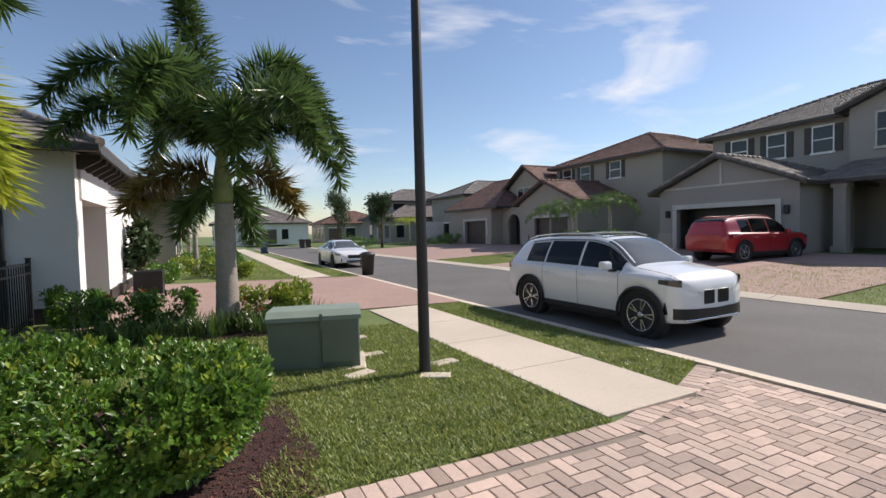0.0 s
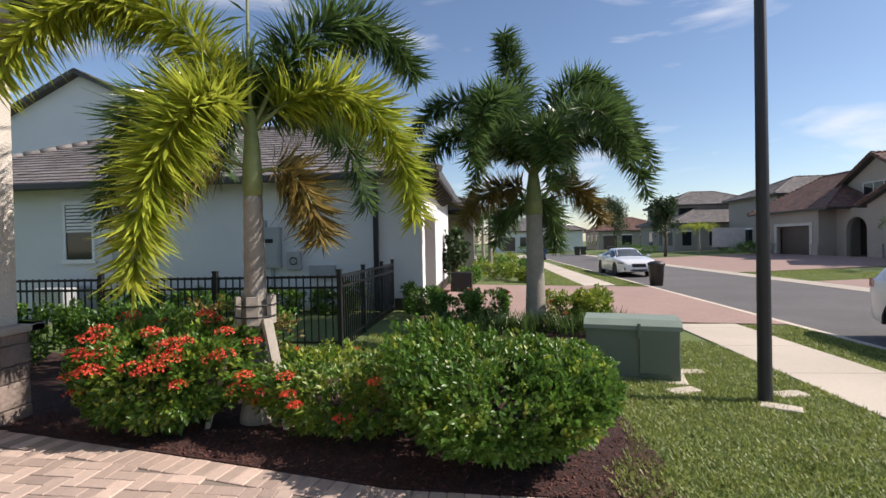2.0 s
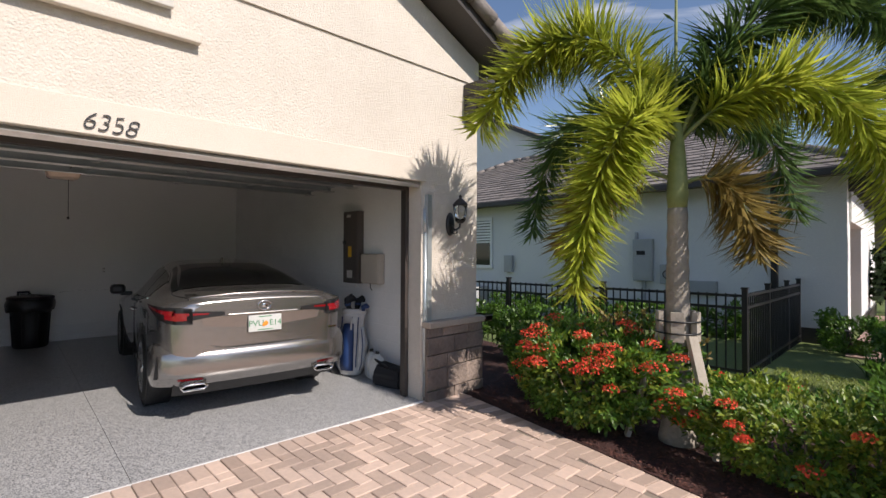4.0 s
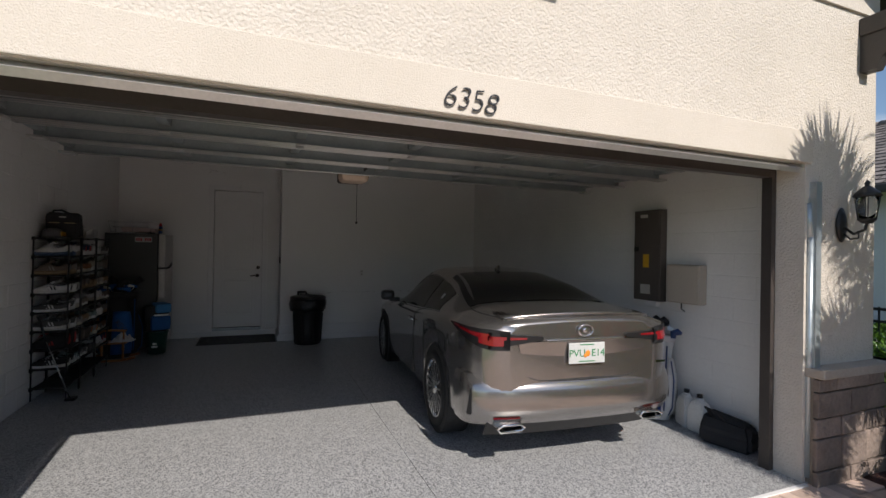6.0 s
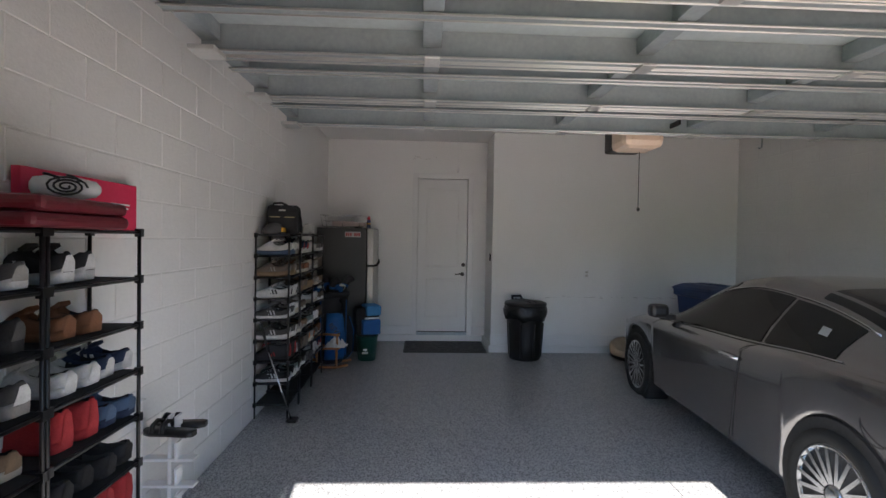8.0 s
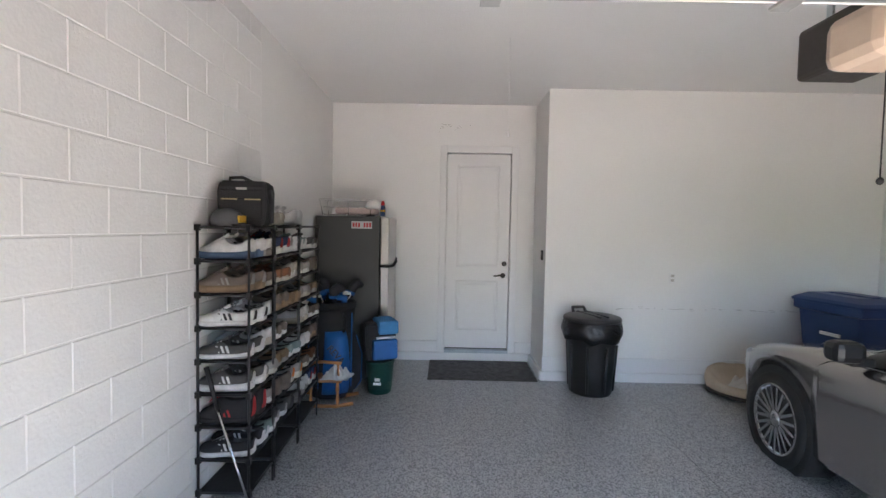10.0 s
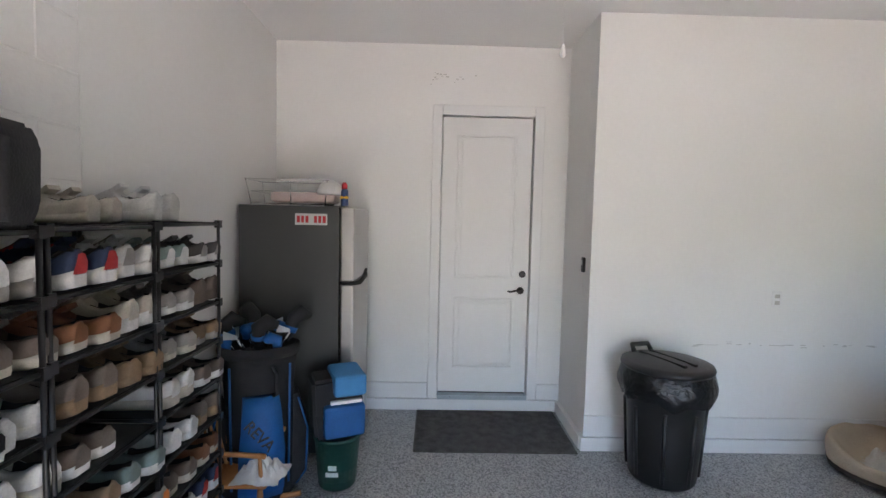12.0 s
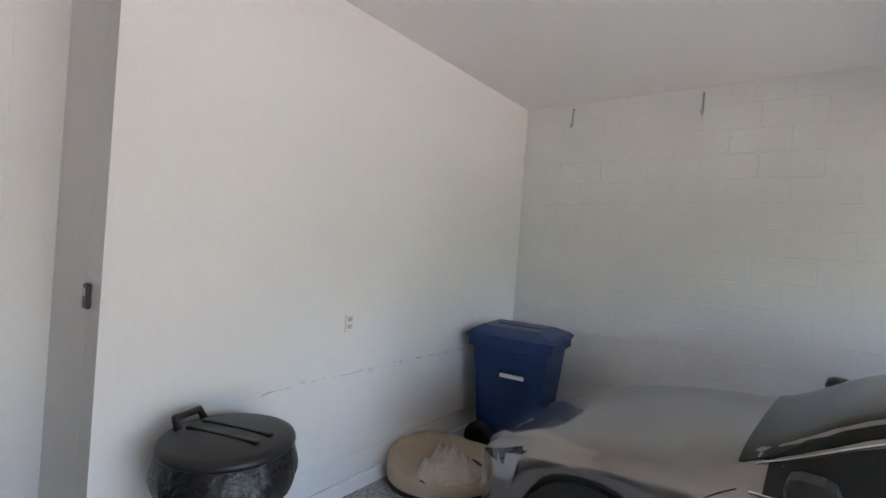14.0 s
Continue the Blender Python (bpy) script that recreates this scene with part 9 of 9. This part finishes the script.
def golf_bag(x, y, z, rz, lean, body, panel, label, clubs=6, h=0.88, covers=True, wide=1.0):
    """A cart bag: body, collar, front panel, side pockets, piping, handle and covered clubs; its front is +x."""
    g = thing("golf_bag", x, y, z, label, "golf bag", "golf bags", rz=rz)
    g.matrix_basis = pose(x, y, z, 0, 0, rz) @ pose(0, 0, 0, 0, lean, 0)
    bm = bmesh.new()
    bm_lathe(bm, [(0.12, 0.0), (0.14, 0.015), (0.145, 0.12), (0.135, 0.35), (0.138, 0.65), (0.15, h - 0.10), (0.155, h - 0.04)], seg=24, sx=wide, sy=1.1 * wide)
    part("body", bm, body, g)
    bm = bmesh.new()
    bm_lathe(bm, [(0.156, h - 0.06), (0.162, h - 0.03), (0.160, h), (0.148, h + 0.004), (0.140, h - 0.03), (0.001, h - 0.06)], seg=24, sx=wide, sy=1.12 * wide)
    part("collar", bm, body, g)
    def skin(a, zz, off):
        r = (0.142 + off + 0.012 * (zz / h)) * wide
        return (math.cos(a) * r, math.sin(a) * r * 1.1, zz)
    bm = bmesh.new()
    bm_loft(bm, [[skin(-0.62 + 0.18 * v, zz, 0.004), skin(-0.5 + 0.18 * v, zz, 0.05 * math.sin(v * 3.14) ** 0.5 + 0.008), skin(0.0 + 0.1 * v, zz, 0.06 * math.sin(v * 3.14) ** 0.5 + 0.008), skin(0.5 - 0.1 * v, zz, 0.05 * math.sin(v * 3.14) ** 0.5 + 0.008), skin(0.62 - 0.16 * v, zz, 0.004)] for v, zz in ((0.02, 0.06), (0.15, 0.12), (0.5, 0.34), (0.85, 0.56), (0.98, 0.64))], around=False)
    part("front_pocket", bm, panel, g, "bright coloured zipped pocket")
    for s_ in (-1, 1):
        bm = bmesh.new()
        bm_loft(bm, [[skin(s_ * 1.0, zz, 0.003), skin(s_ * 1.12, zz, d), skin(s_ * 1.75, zz, d), skin(s_ * 1.9, zz, 0.003)] for zz, d in ((0.05, 0.01), (0.12, 0.05), (0.40, 0.055), (0.60, 0.01))], around=False)
        sp = part("side_pocket", bm, body, g)
        bm = bmesh.new()
        bm_tube(bm, [skin(s_ * 1.1, zz, d) for zz, d in ((0.06, 0.016), (0.14, 0.056), (0.40, 0.06), (0.58, 0.018))], 0.006, 6)
        part("zip", bm, panel, sp)
        bm = bmesh.new()
        bm_tube(bm, [skin(s_ * 0.80, zz, 0.006) for zz in lin(0.10, h - 0.1, 8)], 0.007, 6)
        part("piping", bm, panel, g)
    bm = bmesh.new()
    bm_tube(bm, [skin(0.3, h - 0.10, 0.004), skin(0.3, h - 0.13, 0.05), skin(0.3, h - 0.24, 0.05), skin(0.3, h - 0.27, 0.004)], 0.012, 8)
    part("handle", bm, body, g)
    rs = random.Random(int(abs(x) * 100))
    for k in range(clubs):
        a = 6.283 * k / clubs + rs.uniform(-0.2, 0.2)
        r = rs.uniform(0.05, 0.11) * wide
        p = Vector((math.cos(a) * r, math.sin(a) * r * 1.1, h - 0.06))
        big = covers and k % 3 == 0
        q = p + Vector((math.cos(a) * 0.05, math.sin(a) * 0.08, rs.uniform(0.16, 0.24) if big else rs.uniform(0.09, 0.15)))
        bm = bmesh.new()
        bm_rod(bm, p, q, 0.006, 0.006, 6)
        cl_ = part("club", bm, M["chrome"], g)
        tilt = Vector((rs.uniform(-0.3, 0.4), rs.uniform(-1, 1), 0)).normalized()
        bm = bmesh.new()
        if big:
            bm_tube(bm, [p + Vector((0, 0, 0.05)), p.lerp(q, 0.6), q, q + tilt * 0.05 + Vector((0, 0, 0.03)), q + tilt * 0.11 + Vector((0, 0, 0.01))], [0.028, 0.036, 0.045, 0.052, 0.022], 10)
            hc = part("head_cover", bm, M["nylon_black"], cl_, "padded black head cover")
            bm = bmesh.new()
            bm_tube(bm, [p.lerp(q, 0.62), p.lerp(q, 0.78)], [0.041, 0.044], 10)
            part("band", bm, panel, hc)
        elif covers and k % 3 == 1:
            bm_tube(bm, [q - Vector((0, 0, 0.05)), q, q + tilt * 0.04 + Vector((0, 0, 0.015)), q + tilt * 0.075], [0.024, 0.034, 0.036, 0.016], 8)
            part("head_cover", bm, panel, cl_, "bright blue head cover")
        else:
            sd_ = Vector((-tilt.y, tilt.x, 0)) * 0.009
            u_ = Vector((0, 0, 1))
            bm_hexa(bm, [q - sd_, q + sd_, q + tilt * 0.075 + sd_ * 1.6, q + tilt * 0.075 - sd_ * 1.6, q - sd_ * 0.6 + u_ * 0.02, q + sd_ * 0.6 + u_ * 0.02, q + tilt * 0.075 + sd_ + u_ * 0.045, q + tilt * 0.075 - sd_ + u_ * 0.045])
            part("iron_head", bm, M["galv_light"], cl_)
    return g


gb = golf_bag(-10.12, -2.57, 0.0, 22, -3, M["nylon_black"], M["golf_blue"], "black and blue golf bag beside the refrigerator", 12, 0.90, True, 1.3)
text_part("lettering", "REVA", 0.085, M["black_plastic"], gb, pose(0.273, -0.01, 0.44, 90, 0, 90) @ pose(0, 0, 0, 0, 0, -50), depth=0.006)
bk = thing("green_bucket", -10.24, -2.13, 0.0, "dark green plastic bucket under the blue bag", "bucket")
bm = bmesh.new()
bm_lathe(bm, [(0.11, 0.0), (0.115, 0.01), (0.14, 0.30), (0.148, 0.305), (0.148, 0.325), (0.138, 0.325), (0.12, 0.05), (0.001, 0.05)], seg=24)
part("pail", bm, M["golf_green"], bk)
part("print", B((0.118, 0.128, -0.045, 0.03, 0.10, 0.125), (0.122, 0.131, -0.03, 0.02, 0.14, 0.17)), M["trim_white"], bk, "pale printed mark")
bp2 = thing("blue_cooler_bag", -10.24, -2.15, 0.326, "blue and black soft bag sitting on the bucket", "bag", rz=22)
bm = bmesh.new()
bm_loft(bm, [[(-0.11, -0.13, 0.0), (0.11, -0.13, 0.0), (0.12, 0.13, 0.0), (-0.11, 0.13, 0.0)], [(-0.13, -0.15, 0.15), (0.14, -0.15, 0.15), (0.15, 0.15, 0.15), (-0.13, 0.15, 0.15)], [(-0.12, -0.15, 0.36), (0.10, -0.15, 0.36), (0.10, 0.15, 0.38), (-0.12, 0.15, 0.38)]], smooth=False)
bmesh.ops.bevel(bm, geom=list(bm.edges), offset=0.02, segments=2, affect="EDGES")
part("body", bm, M["nylon_black"], bp2)
part("front_pocket", B((0.11, 0.18, -0.09, 0.155, 0.03, 0.225), bev=0.02), M["golf_blue"], bp2, "blue front pocket")
M["sky_blue"] = mat("pale_blue_nylon", (0.06, 0.25, 0.52), (0.05, 0.21, 0.45), rough=0.7, s1=12, s2=150)
part("lid", B((-0.125, 0.165, -0.03, 0.165, 0.27, 0.40), bev=0.02), M["sky_blue"], bp2, "pale blue lid")
part("stripe", B((0.13, 0.160, -0.05, 0.135, 0.23, 0.25), bev=0.004), M["trim_white"], bp2)

# child's wooden rocking chair with cloth
M["pine"] = mat("orange_pine", (0.45, 0.20, 0.065), (0.34, 0.145, 0.045), rough=0.5, s1=5, s2=60)
ch = thing("rocking_chair", -9.90, -2.56, 0.0, "small orange-stained wooden rocking chair behind the rack", "chair", rz=0)
part("seat", B((-0.16, 0.16, -0.16, 0.16, 0.24, 0.262), bev=0.008), M["pine"], ch)
for s in (-1, 1):
    bm = bmesh.new()
    bm_tube(bm, [(s * 0.13, -0.24, 0.05), (s * 0.13, -0.1, 0.02), (s * 0.13, 0.1, 0.02), (s * 0.13, 0.26, 0.05)], 0.016, 6)
    part("rocker", bm, M["pine"], ch)
    for y in (-0.12, 0.12):
        bm = bmesh.new()
        bm_lathe(bm, [(0.012, 0.03), (0.016, 0.08), (0.011, 0.12), (0.017, 0.18), (0.012, 0.24)], s * 0.13, y, 10)
        part("leg", bm, M["pine"], ch)
    bm = bmesh.new()
    bm_tube(bm, [(s * 0.15, -0.16, 0.42), (s * 0.16, 0.0, 0.43), (s * 0.16, 0.16, 0.42)], 0.014, 6)
    part("armrest", bm, M["pine"], ch)
    bm = bmesh.new()
    bm_rod(bm, (s * 0.14, 0.13, 0.26), (s * 0.16, 0.13, 0.42), 0.012, 0.010, 8)
    part("arm_post", bm, M["pine"], ch)
for k in range(5):
    bm = bmesh.new()
    bm_rod(bm, (-0.12 + k * 0.06, -0.14, 0.26), (-0.13 + k * 0.065, -0.22, 0.60), 0.009, 0.008, 8)
    part("spindle", bm, M["pine"], ch)
part("top_rail", B((-0.16, 0.16, -0.24, -0.21, 0.58, 0.66), bev=0.01), M["pine"], ch)


def crumpled(name, x, y, z, rx, ry, h, m_, label, seed, category="cloth"):
    """A crumpled cloth: a closed lumpy sheet."""
    t = thing(name, x, y, z, label, category)
    bm = bmesh.new()
    n = 30
    grid_ = []
    for i in range(n + 1):
        row_ = []
        for j in range(n + 1):
            u, v = i / n * 2 - 1, j / n * 2 - 1
            r = math.sqrt(u * u + v * v)
            a = math.atan2(v, u)
            edge = 0.85 + 0.15 * noise.noise(Vector((math.cos(a) * 1.6, math.sin(a) * 1.6, seed)))
            f = max(0.0, 1 - r ** 2.2)
            zz = h * f * (0.35 + 0.65 * abs(noise.noise(Vector((u * 2.6, v * 2.6, seed)))) * 2) + 0.012 * abs(noise.noise(Vector((u * 7, v * 7, seed + 3)))) + 0.004
            row_.append(bm.verts.new((u * rx * edge, v * ry * edge, zz)))
        grid_.append(row_)
    for a, b in zip(grid_, grid_[1:]):
        for j in range(n):
            bm.faces.new((a[j], a[j + 1], b[j + 1], b[j])).smooth = True
    part("cloth", bm, m_, t)
    return t


crumpled("striped_towel", -9.84, -2.46, 0.264, 0.13, 0.15, 0.11, M["stripe"], "crumpled white towel with dark stripes on the chair", 2.0)

# door mat
M["mat_grey"] = mat("ribbed_mat", (0.15, 0.143, 0.137), (0.06, 0.057, 0.055), rough=0.95, s1=14, s2=90, bump=0.5, bs=160)
dm = thing("door_mat", -11.0, -1.07, 0.0, "worn grey ribbed door mat below the step", "door mat")
part("base", B((-0.36, 0.38, -0.60, 0.59, 0.0, 0.008), bev=0.003), M["mat_grey"], dm)
bm = bmesh.new()
for k in range(58):
    x = -0.345 + k * 0.0123
    bm_box(bm, x, x + 0.0075, -0.58, 0.57, 0.008, 0.0125)
rib = part("ribs", bm, M["mat_grey"], dm)
rib["kind"] = "stuff"

# black refuse can with bag
M["bag_film"] = mat("black_bag_film", (0.010, 0.010, 0.011), rough=0.22, s1=10, s2=60, bump=0.8, bs=28)
tc = thing("trash_can", -10.37, 0.0, 0.0, "black plastic trash can with a bag folded over its rim", "trash can", rz=20)
bm = bmesh.new()
bm_lathe(bm, [(0.20, 0.0), (0.21, 0.015), (0.225, 0.25), (0.25, 0.68), (0.265, 0.70), (0.265, 0.74)], seg=32)
part("body", bm, M["black_plastic"], tc)
for k in range(8):
    a = k * math.pi / 4
    bm = bmesh.new()
    bm_rod(bm, (math.cos(a) * 0.215, math.sin(a) * 0.215, 0.04), (math.cos(a) * 0.243, math.sin(a) * 0.243, 0.5), 0.014, 0.014, 6)
    part("rib", bm, M["black_plastic"], tc)
bm = bmesh.new()
rings = []
for j in range(9):
    v = j / 8
    rr = []
    for i in range(48):
        a = 2 * math.pi * i / 48
        w = noise.noise(Vector((math.cos(a) * 3.0, math.sin(a) * 3.0, v * 2.0)))
        w2 = noise.noise(Vector((math.cos(a) * 9.0, math.sin(a) * 9.0, v * 3.0 + 5)))
        r = 0.272 + 0.028 * math.sin(v * math.pi) + 0.03 * w * v + 0.012 * w2 * v
        rr.append((math.cos(a) * r, math.sin(a) * r, 0.745 - v * (0.20 + 0.05 * noise.noise(Vector((math.cos(a) * 2, math.sin(a) * 2, 9))))))
    rings.append(rr)
bm_loft(bm, rings, close_ends=False)
part("bag", bm, M["bag_film"], tc, "shiny black refuse bag")
bm = bmesh.new()
bm_lathe(bm, [(0.282, 0.735), (0.287, 0.75), (0.28, 0.768), (0.25, 0.778), (0.12, 0.792), (0.001, 0.795)], seg=36)
for y in (-0.045, 0.045):
    bm_box(bm, -0.19, 0.19, y - 0.014, y + 0.014, 0.775, 0.80, 0.006)
part("lid", bm, M["black_plastic"], tc, "domed black lid with grip ribs")
bm = bmesh.new()
bm_tube(bm, [(-0.21, -0.075, 0.78), (-0.24, -0.07, 0.825), (-0.24, 0.07, 0.825), (-0.21, 0.075, 0.78)], 0.017, 8)
part("handle", bm, M["black_plastic"], tc)

# dog bed, blue bin
M["fleece"] = mat("cream_fleece", (0.58, 0.47, 0.35), (0.50, 0.40, 0.29), rough=0.95, s1=7, s2=140, bump=0.5, bs=110)
M["bed_brown"] = mat("bed_brown_rim", (0.05, 0.035, 0.028), rough=0.9)
db = thing("dog_bed", -10.33, 1.66, 0.0, "oval cream fleece dog bed with dark base", "dog bed", rz=70)
bm = bmesh.new()
bm_lathe(bm, [(0.30, 0.0), (0.36, 0.02), (0.37, 0.06), (0.33, 0.07)], seg=36, sx=1.22)
part("base", bm, M["bed_brown"], db)
bm = bmesh.new()
rings = []
for j in range(10):
    v = j / 9
    rr = []
    for i in range(40):
        a = 2 * math.pi * i / 40
        high = 0.10 + 0.10 * max(0, math.cos(a - 2.2))
        r = 0.365 + 0.03 * math.sin(v * math.pi) - 0.14 * v ** 2
        z = 0.05 + high * math.sin(min(1, v * 1.5) * math.pi * 0.5) - (high + 0.0) * max(0, v - 0.55) * 1.9
        rr.append((math.cos(a) * r * 1.22, math.sin(a) * r, max(0.055, z)))
    rings.append(rr)
bm_loft(bm, rings, close_ends=True)
part("cushion", bm, M["fleece"], db)
part("tag", B((-0.30, -0.22, 0.26, 0.30, 0.17, 0.19), bev=0.005), M["black_plastic"], db)
M["blanket"] = mat("grey_beige_blanket", (0.66, 0.62, 0.57), (0.52, 0.47, 0.42), rough=0.95, s1=8, s2=120, bump=0.4, bs=80)
crumpled("dog_blanket", -10.30, 1.64, 0.066, 0.25, 0.28, 0.24, M["blanket"], "rumpled pale blanket in the dog bed", 5.0, "blanket")
wbn = wheelie_bin(-10.26, 2.52, 0.0, 8, 1.06, M["bin_blue"], "blue wheeled recycling bin in the garage corner")
part("print", B((0.285, 0.300, -0.16, 0.02, 0.80, 0.83)), M["trim_white"], wbn, "pale printed number")
part("print", B((-0.06, 0.14, -0.292, -0.275, 0.66, 0.69)), M["trim_white"], wbn, "pale printed mark")

# by the right wall, near the opening
M["bag_white"] = mat("white_golf_fabric", (0.62, 0.61, 0.60), rough=0.7, s1=10, s2=120, bump=0.15, bs=120)
g2 = golf_bag(-5.92, 2.90, ground_z(-5.92), -60, -6, M["bag_white"], M["bin_blue"], "white and blue golf stand bag against the wall", 6, 0.82, True, 0.9)
M["jug_white"] = mat("white_jug", (0.70, 0.70, 0.68), rough=0.4)
for k, (x, y) in enumerate(((-5.66, 3.03), (-5.50, 3.01))):
    j = thing("plastic_jug", x, y, ground_z(x), "white plastic jug with handle on the floor", "jug", "jugs by the wall", rz=70 + 20 * k)
    bm = bmesh.new()
    bm_loft(bm, [[(-a, -b, z), (a, -b, z), (a, b, z), (-a, b, z)] for a, b, z in ((0.06, 0.08, 0.0), (0.065, 0.085, 0.02), (0.065, 0.085, 0.20), (0.05, 0.06, 0.27), (0.022, 0.022, 0.30), (0.022, 0.022, 0.32))], smooth=False)
    bmesh.ops.bevel(bm, geom=list(bm.edges), offset=0.01, segments=2, affect="EDGES")
    part("bottle", bm, M["jug_white"], j)
    bm = bmesh.new()
    bm_tube(bm, [(0, 0.05, 0.27), (0, 0.085, 0.25), (0, 0.088, 0.18)], 0.012, 8)
    part("handle", bm, M["jug_white"], j)
    bm = bmesh.new()
    bm_lathe(bm, [(0.025, 0.315), (0.025, 0.345), (0.001, 0.346)], seg=12)
    part("cap", bm, M["black_plastic"], j)
    if k:
        part("label", B((0.066, 0.069, -0.06, 0.06, 0.04, 0.17)), M["badge_red"], j, "dark red printed label")
bb_ = thing("black_tote", -5.20, 3.00, ground_z(-5.2), "slumped black bag on the floor by the wall", "bag", rz=15)
bm = bmesh.new()
bm_loft(bm, [[(-0.2, -0.13, 0.0), (0.2, -0.13, 0.0), (0.2, 0.12, 0.0), (-0.2, 0.12, 0.0)], [(-0.21, -0.13, 0.12), (0.21, -0.12, 0.12), (0.2, 0.12, 0.12), (-0.2, 0.12, 0.12)], [(-0.19, -0.06, 0.25), (0.16, -0.05, 0.21), (0.16, 0.08, 0.22), (-0.18, 0.08, 0.27)]], smooth=False)
bmesh.ops.bevel(bm, geom=list(bm.edges), offset=0.03, segments=2, affect="EDGES")
part("body", bm, M["nylon_black"], bb_)
bm = bmesh.new()
bm_tube(bm, [(-0.12, -0.05, 0.23), (-0.15, -0.12, 0.31), (-0.04, -0.14, 0.29), (0.0, -0.08, 0.22)], 0.01, 6)
part("handle", bm, M["nylon_black"], bb_)

before = set(bpy.data.objects)
# ---- pavers of the drive, laid in herringbone with a soldier course ----
drive = tagged(part("driveway", strip(SX + 0.05, 6.1, -2.75, 2.62, -0.012, 0.12, 10), M["joint_sand"]), "pinkish clay paver driveway laid in herringbone", "driveway", "", "structure")
bm = bmesh.new()
xs = [-4.25 + 0.35 * i for i in range(30)]
for a, b in zip(xs, xs[1:]):
    ya, yb = drive_edge(a) + 0.0, drive_edge(b) + 0.0
    za, zb = ground_z(a) - 0.012, ground_z(b) - 0.012
    bm_hexa(bm, [(a, 2.62, za - 0.1), (b, 2.62, zb - 0.1), (b, yb, zb - 0.1), (a, ya, za - 0.1), (a, 2.62, za), (b, 2.62, zb), (b, yb, zb), (a, ya, za)])
part("edge_bed", bm, M["joint_sand"], drive)
PW, G = 0.113, 0.0035
NEAR = (-4.25, -1.0, 0.5, 3.3)
stuff_v, stuff_f = [], []
paver_cache = {}
count_near = 0


def paver(x0, x1, y0, y1, ang=0.0, cx=None, cy=None):
    """One paver with chamfered edges, from x0..x1, y0..y1 (or turned about its centre)."""
    global count_near
    cx, cy = (x0 + x1) / 2, (y0 + y1) / 2
    hx, hy = (x1 - x0) / 2 - G, (y1 - y0) / 2 - G
    if hx < 0.012 or hy < 0.012:
        return
    c = 0.005
    v = [(-hx, -hy, -0.03), (hx, -hy, -0.03), (hx, hy, -0.03), (-hx, hy, -0.03), (-hx, -hy, -0.004), (hx, -hy, -0.004), (hx, hy, -0.004), (-hx, hy, -0.004), (-hx + c, -hy + c, 0), (hx - c, -hy + c, 0), (hx - c, hy - c, 0), (-hx + c, hy - c, 0)]
    f = [(0, 1, 5, 4), (1, 2, 6, 5), (2, 3, 7, 6), (3, 0, 4, 7), (4, 5, 9, 8), (5, 6, 10, 9), (6, 7, 11, 10), (7, 4, 8, 11), (8, 9, 10, 11)]
    z = ground_z(cx) + random.uniform(-0.002, 0.002)
    if NEAR[0] < cx < NEAR[1] and NEAR[2] < cy < NEAR[3] and count_near < 300:
        key = (round(hx, 3), round(hy, 3))
        if key not in paver_cache:
            me = bpy.data.meshes.new("paver")
            me.from_pydata(v, [], f)
            me.materials.append(M["paver"])
            paver_cache[key] = me
        o = new("paver", paver_cache[key])
        o.parent = drive
        o.location, o.rotation_euler = (cx, cy, z), (0, 0.026, ang)
        count_near += 1
        return
    k = len(stuff_v)
    ca, sa = math.cos(ang), math.sin(ang)
    for a, b, h in v:
        px, py = cx + a * ca - b * sa, cy + a * sa + b * ca
        stuff_v.append((px, py, ground_z(px) + h + (z - ground_z(cx))))
    stuff_f.extend(tuple(i + k for i in q) for q in f)


X0, Y0D = SX + 0.05, -2.72
ni, nj = int((6.1 - X0) / PW) + 2, int((3.6 - Y0D) / PW) + 2


def inside(x, y):
    return X0 + 0.235 < x < 6.08 and Y0D + 0.1 < y < drive_edge(x) - 0.24


def cell_ok(i, j):
    return inside(X0 + (i + 0.5) * PW, Y0D + (j + 0.5) * PW)


for i in range(ni):
    for j in range(nj):
        k = (i - j) % 4
        if k == 0:
            a, b = cell_ok(i, j), cell_ok(i + 1, j)
            if a or b:
                paver(X0 + (i if a else i + 1) * PW, X0 + (i + 2 if b else i + 1) * PW, Y0D + j * PW, Y0D + (j + 1) * PW)
        elif k == 2:
            a, b = cell_ok(i, j - 1), cell_ok(i, j)
            if a or b:
                paver(X0 + i * PW, X0 + (i + 1) * PW, Y0D + (j - 1 if a else j) * PW, Y0D + (j + 1 if b else j) * PW)
# soldier courses along the garage and the planting edge
y = Y0D
while y < 3.2:
    paver(X0, X0 + 0.23, y, y + PW)
    y += PW
x = X0 + 0.24
while x < 6.05:
    e0, e1 = drive_edge(x), drive_edge(x + PW)
    ang = math.atan2(e1 - e0, PW)
    ym = (e0 + e1) / 2 - 0.118
    paver(x, x + PW, ym - 0.115, ym + 0.115, ang)
    x += PW * math.cos(ang)
ob = pieces_from_verts("pavers", stuff_v, stuff_f, M["paver_i"], drive)
ob["kind"] = "stuff"

street += [o for o in bpy.data.objects if o not in before]
for ob in street:
    if ob.parent is None:
        ob.matrix_basis = LOT @ ob.matrix_basis

for spec in WALLS_OF_BLOCK:
    block_wall(*spec)
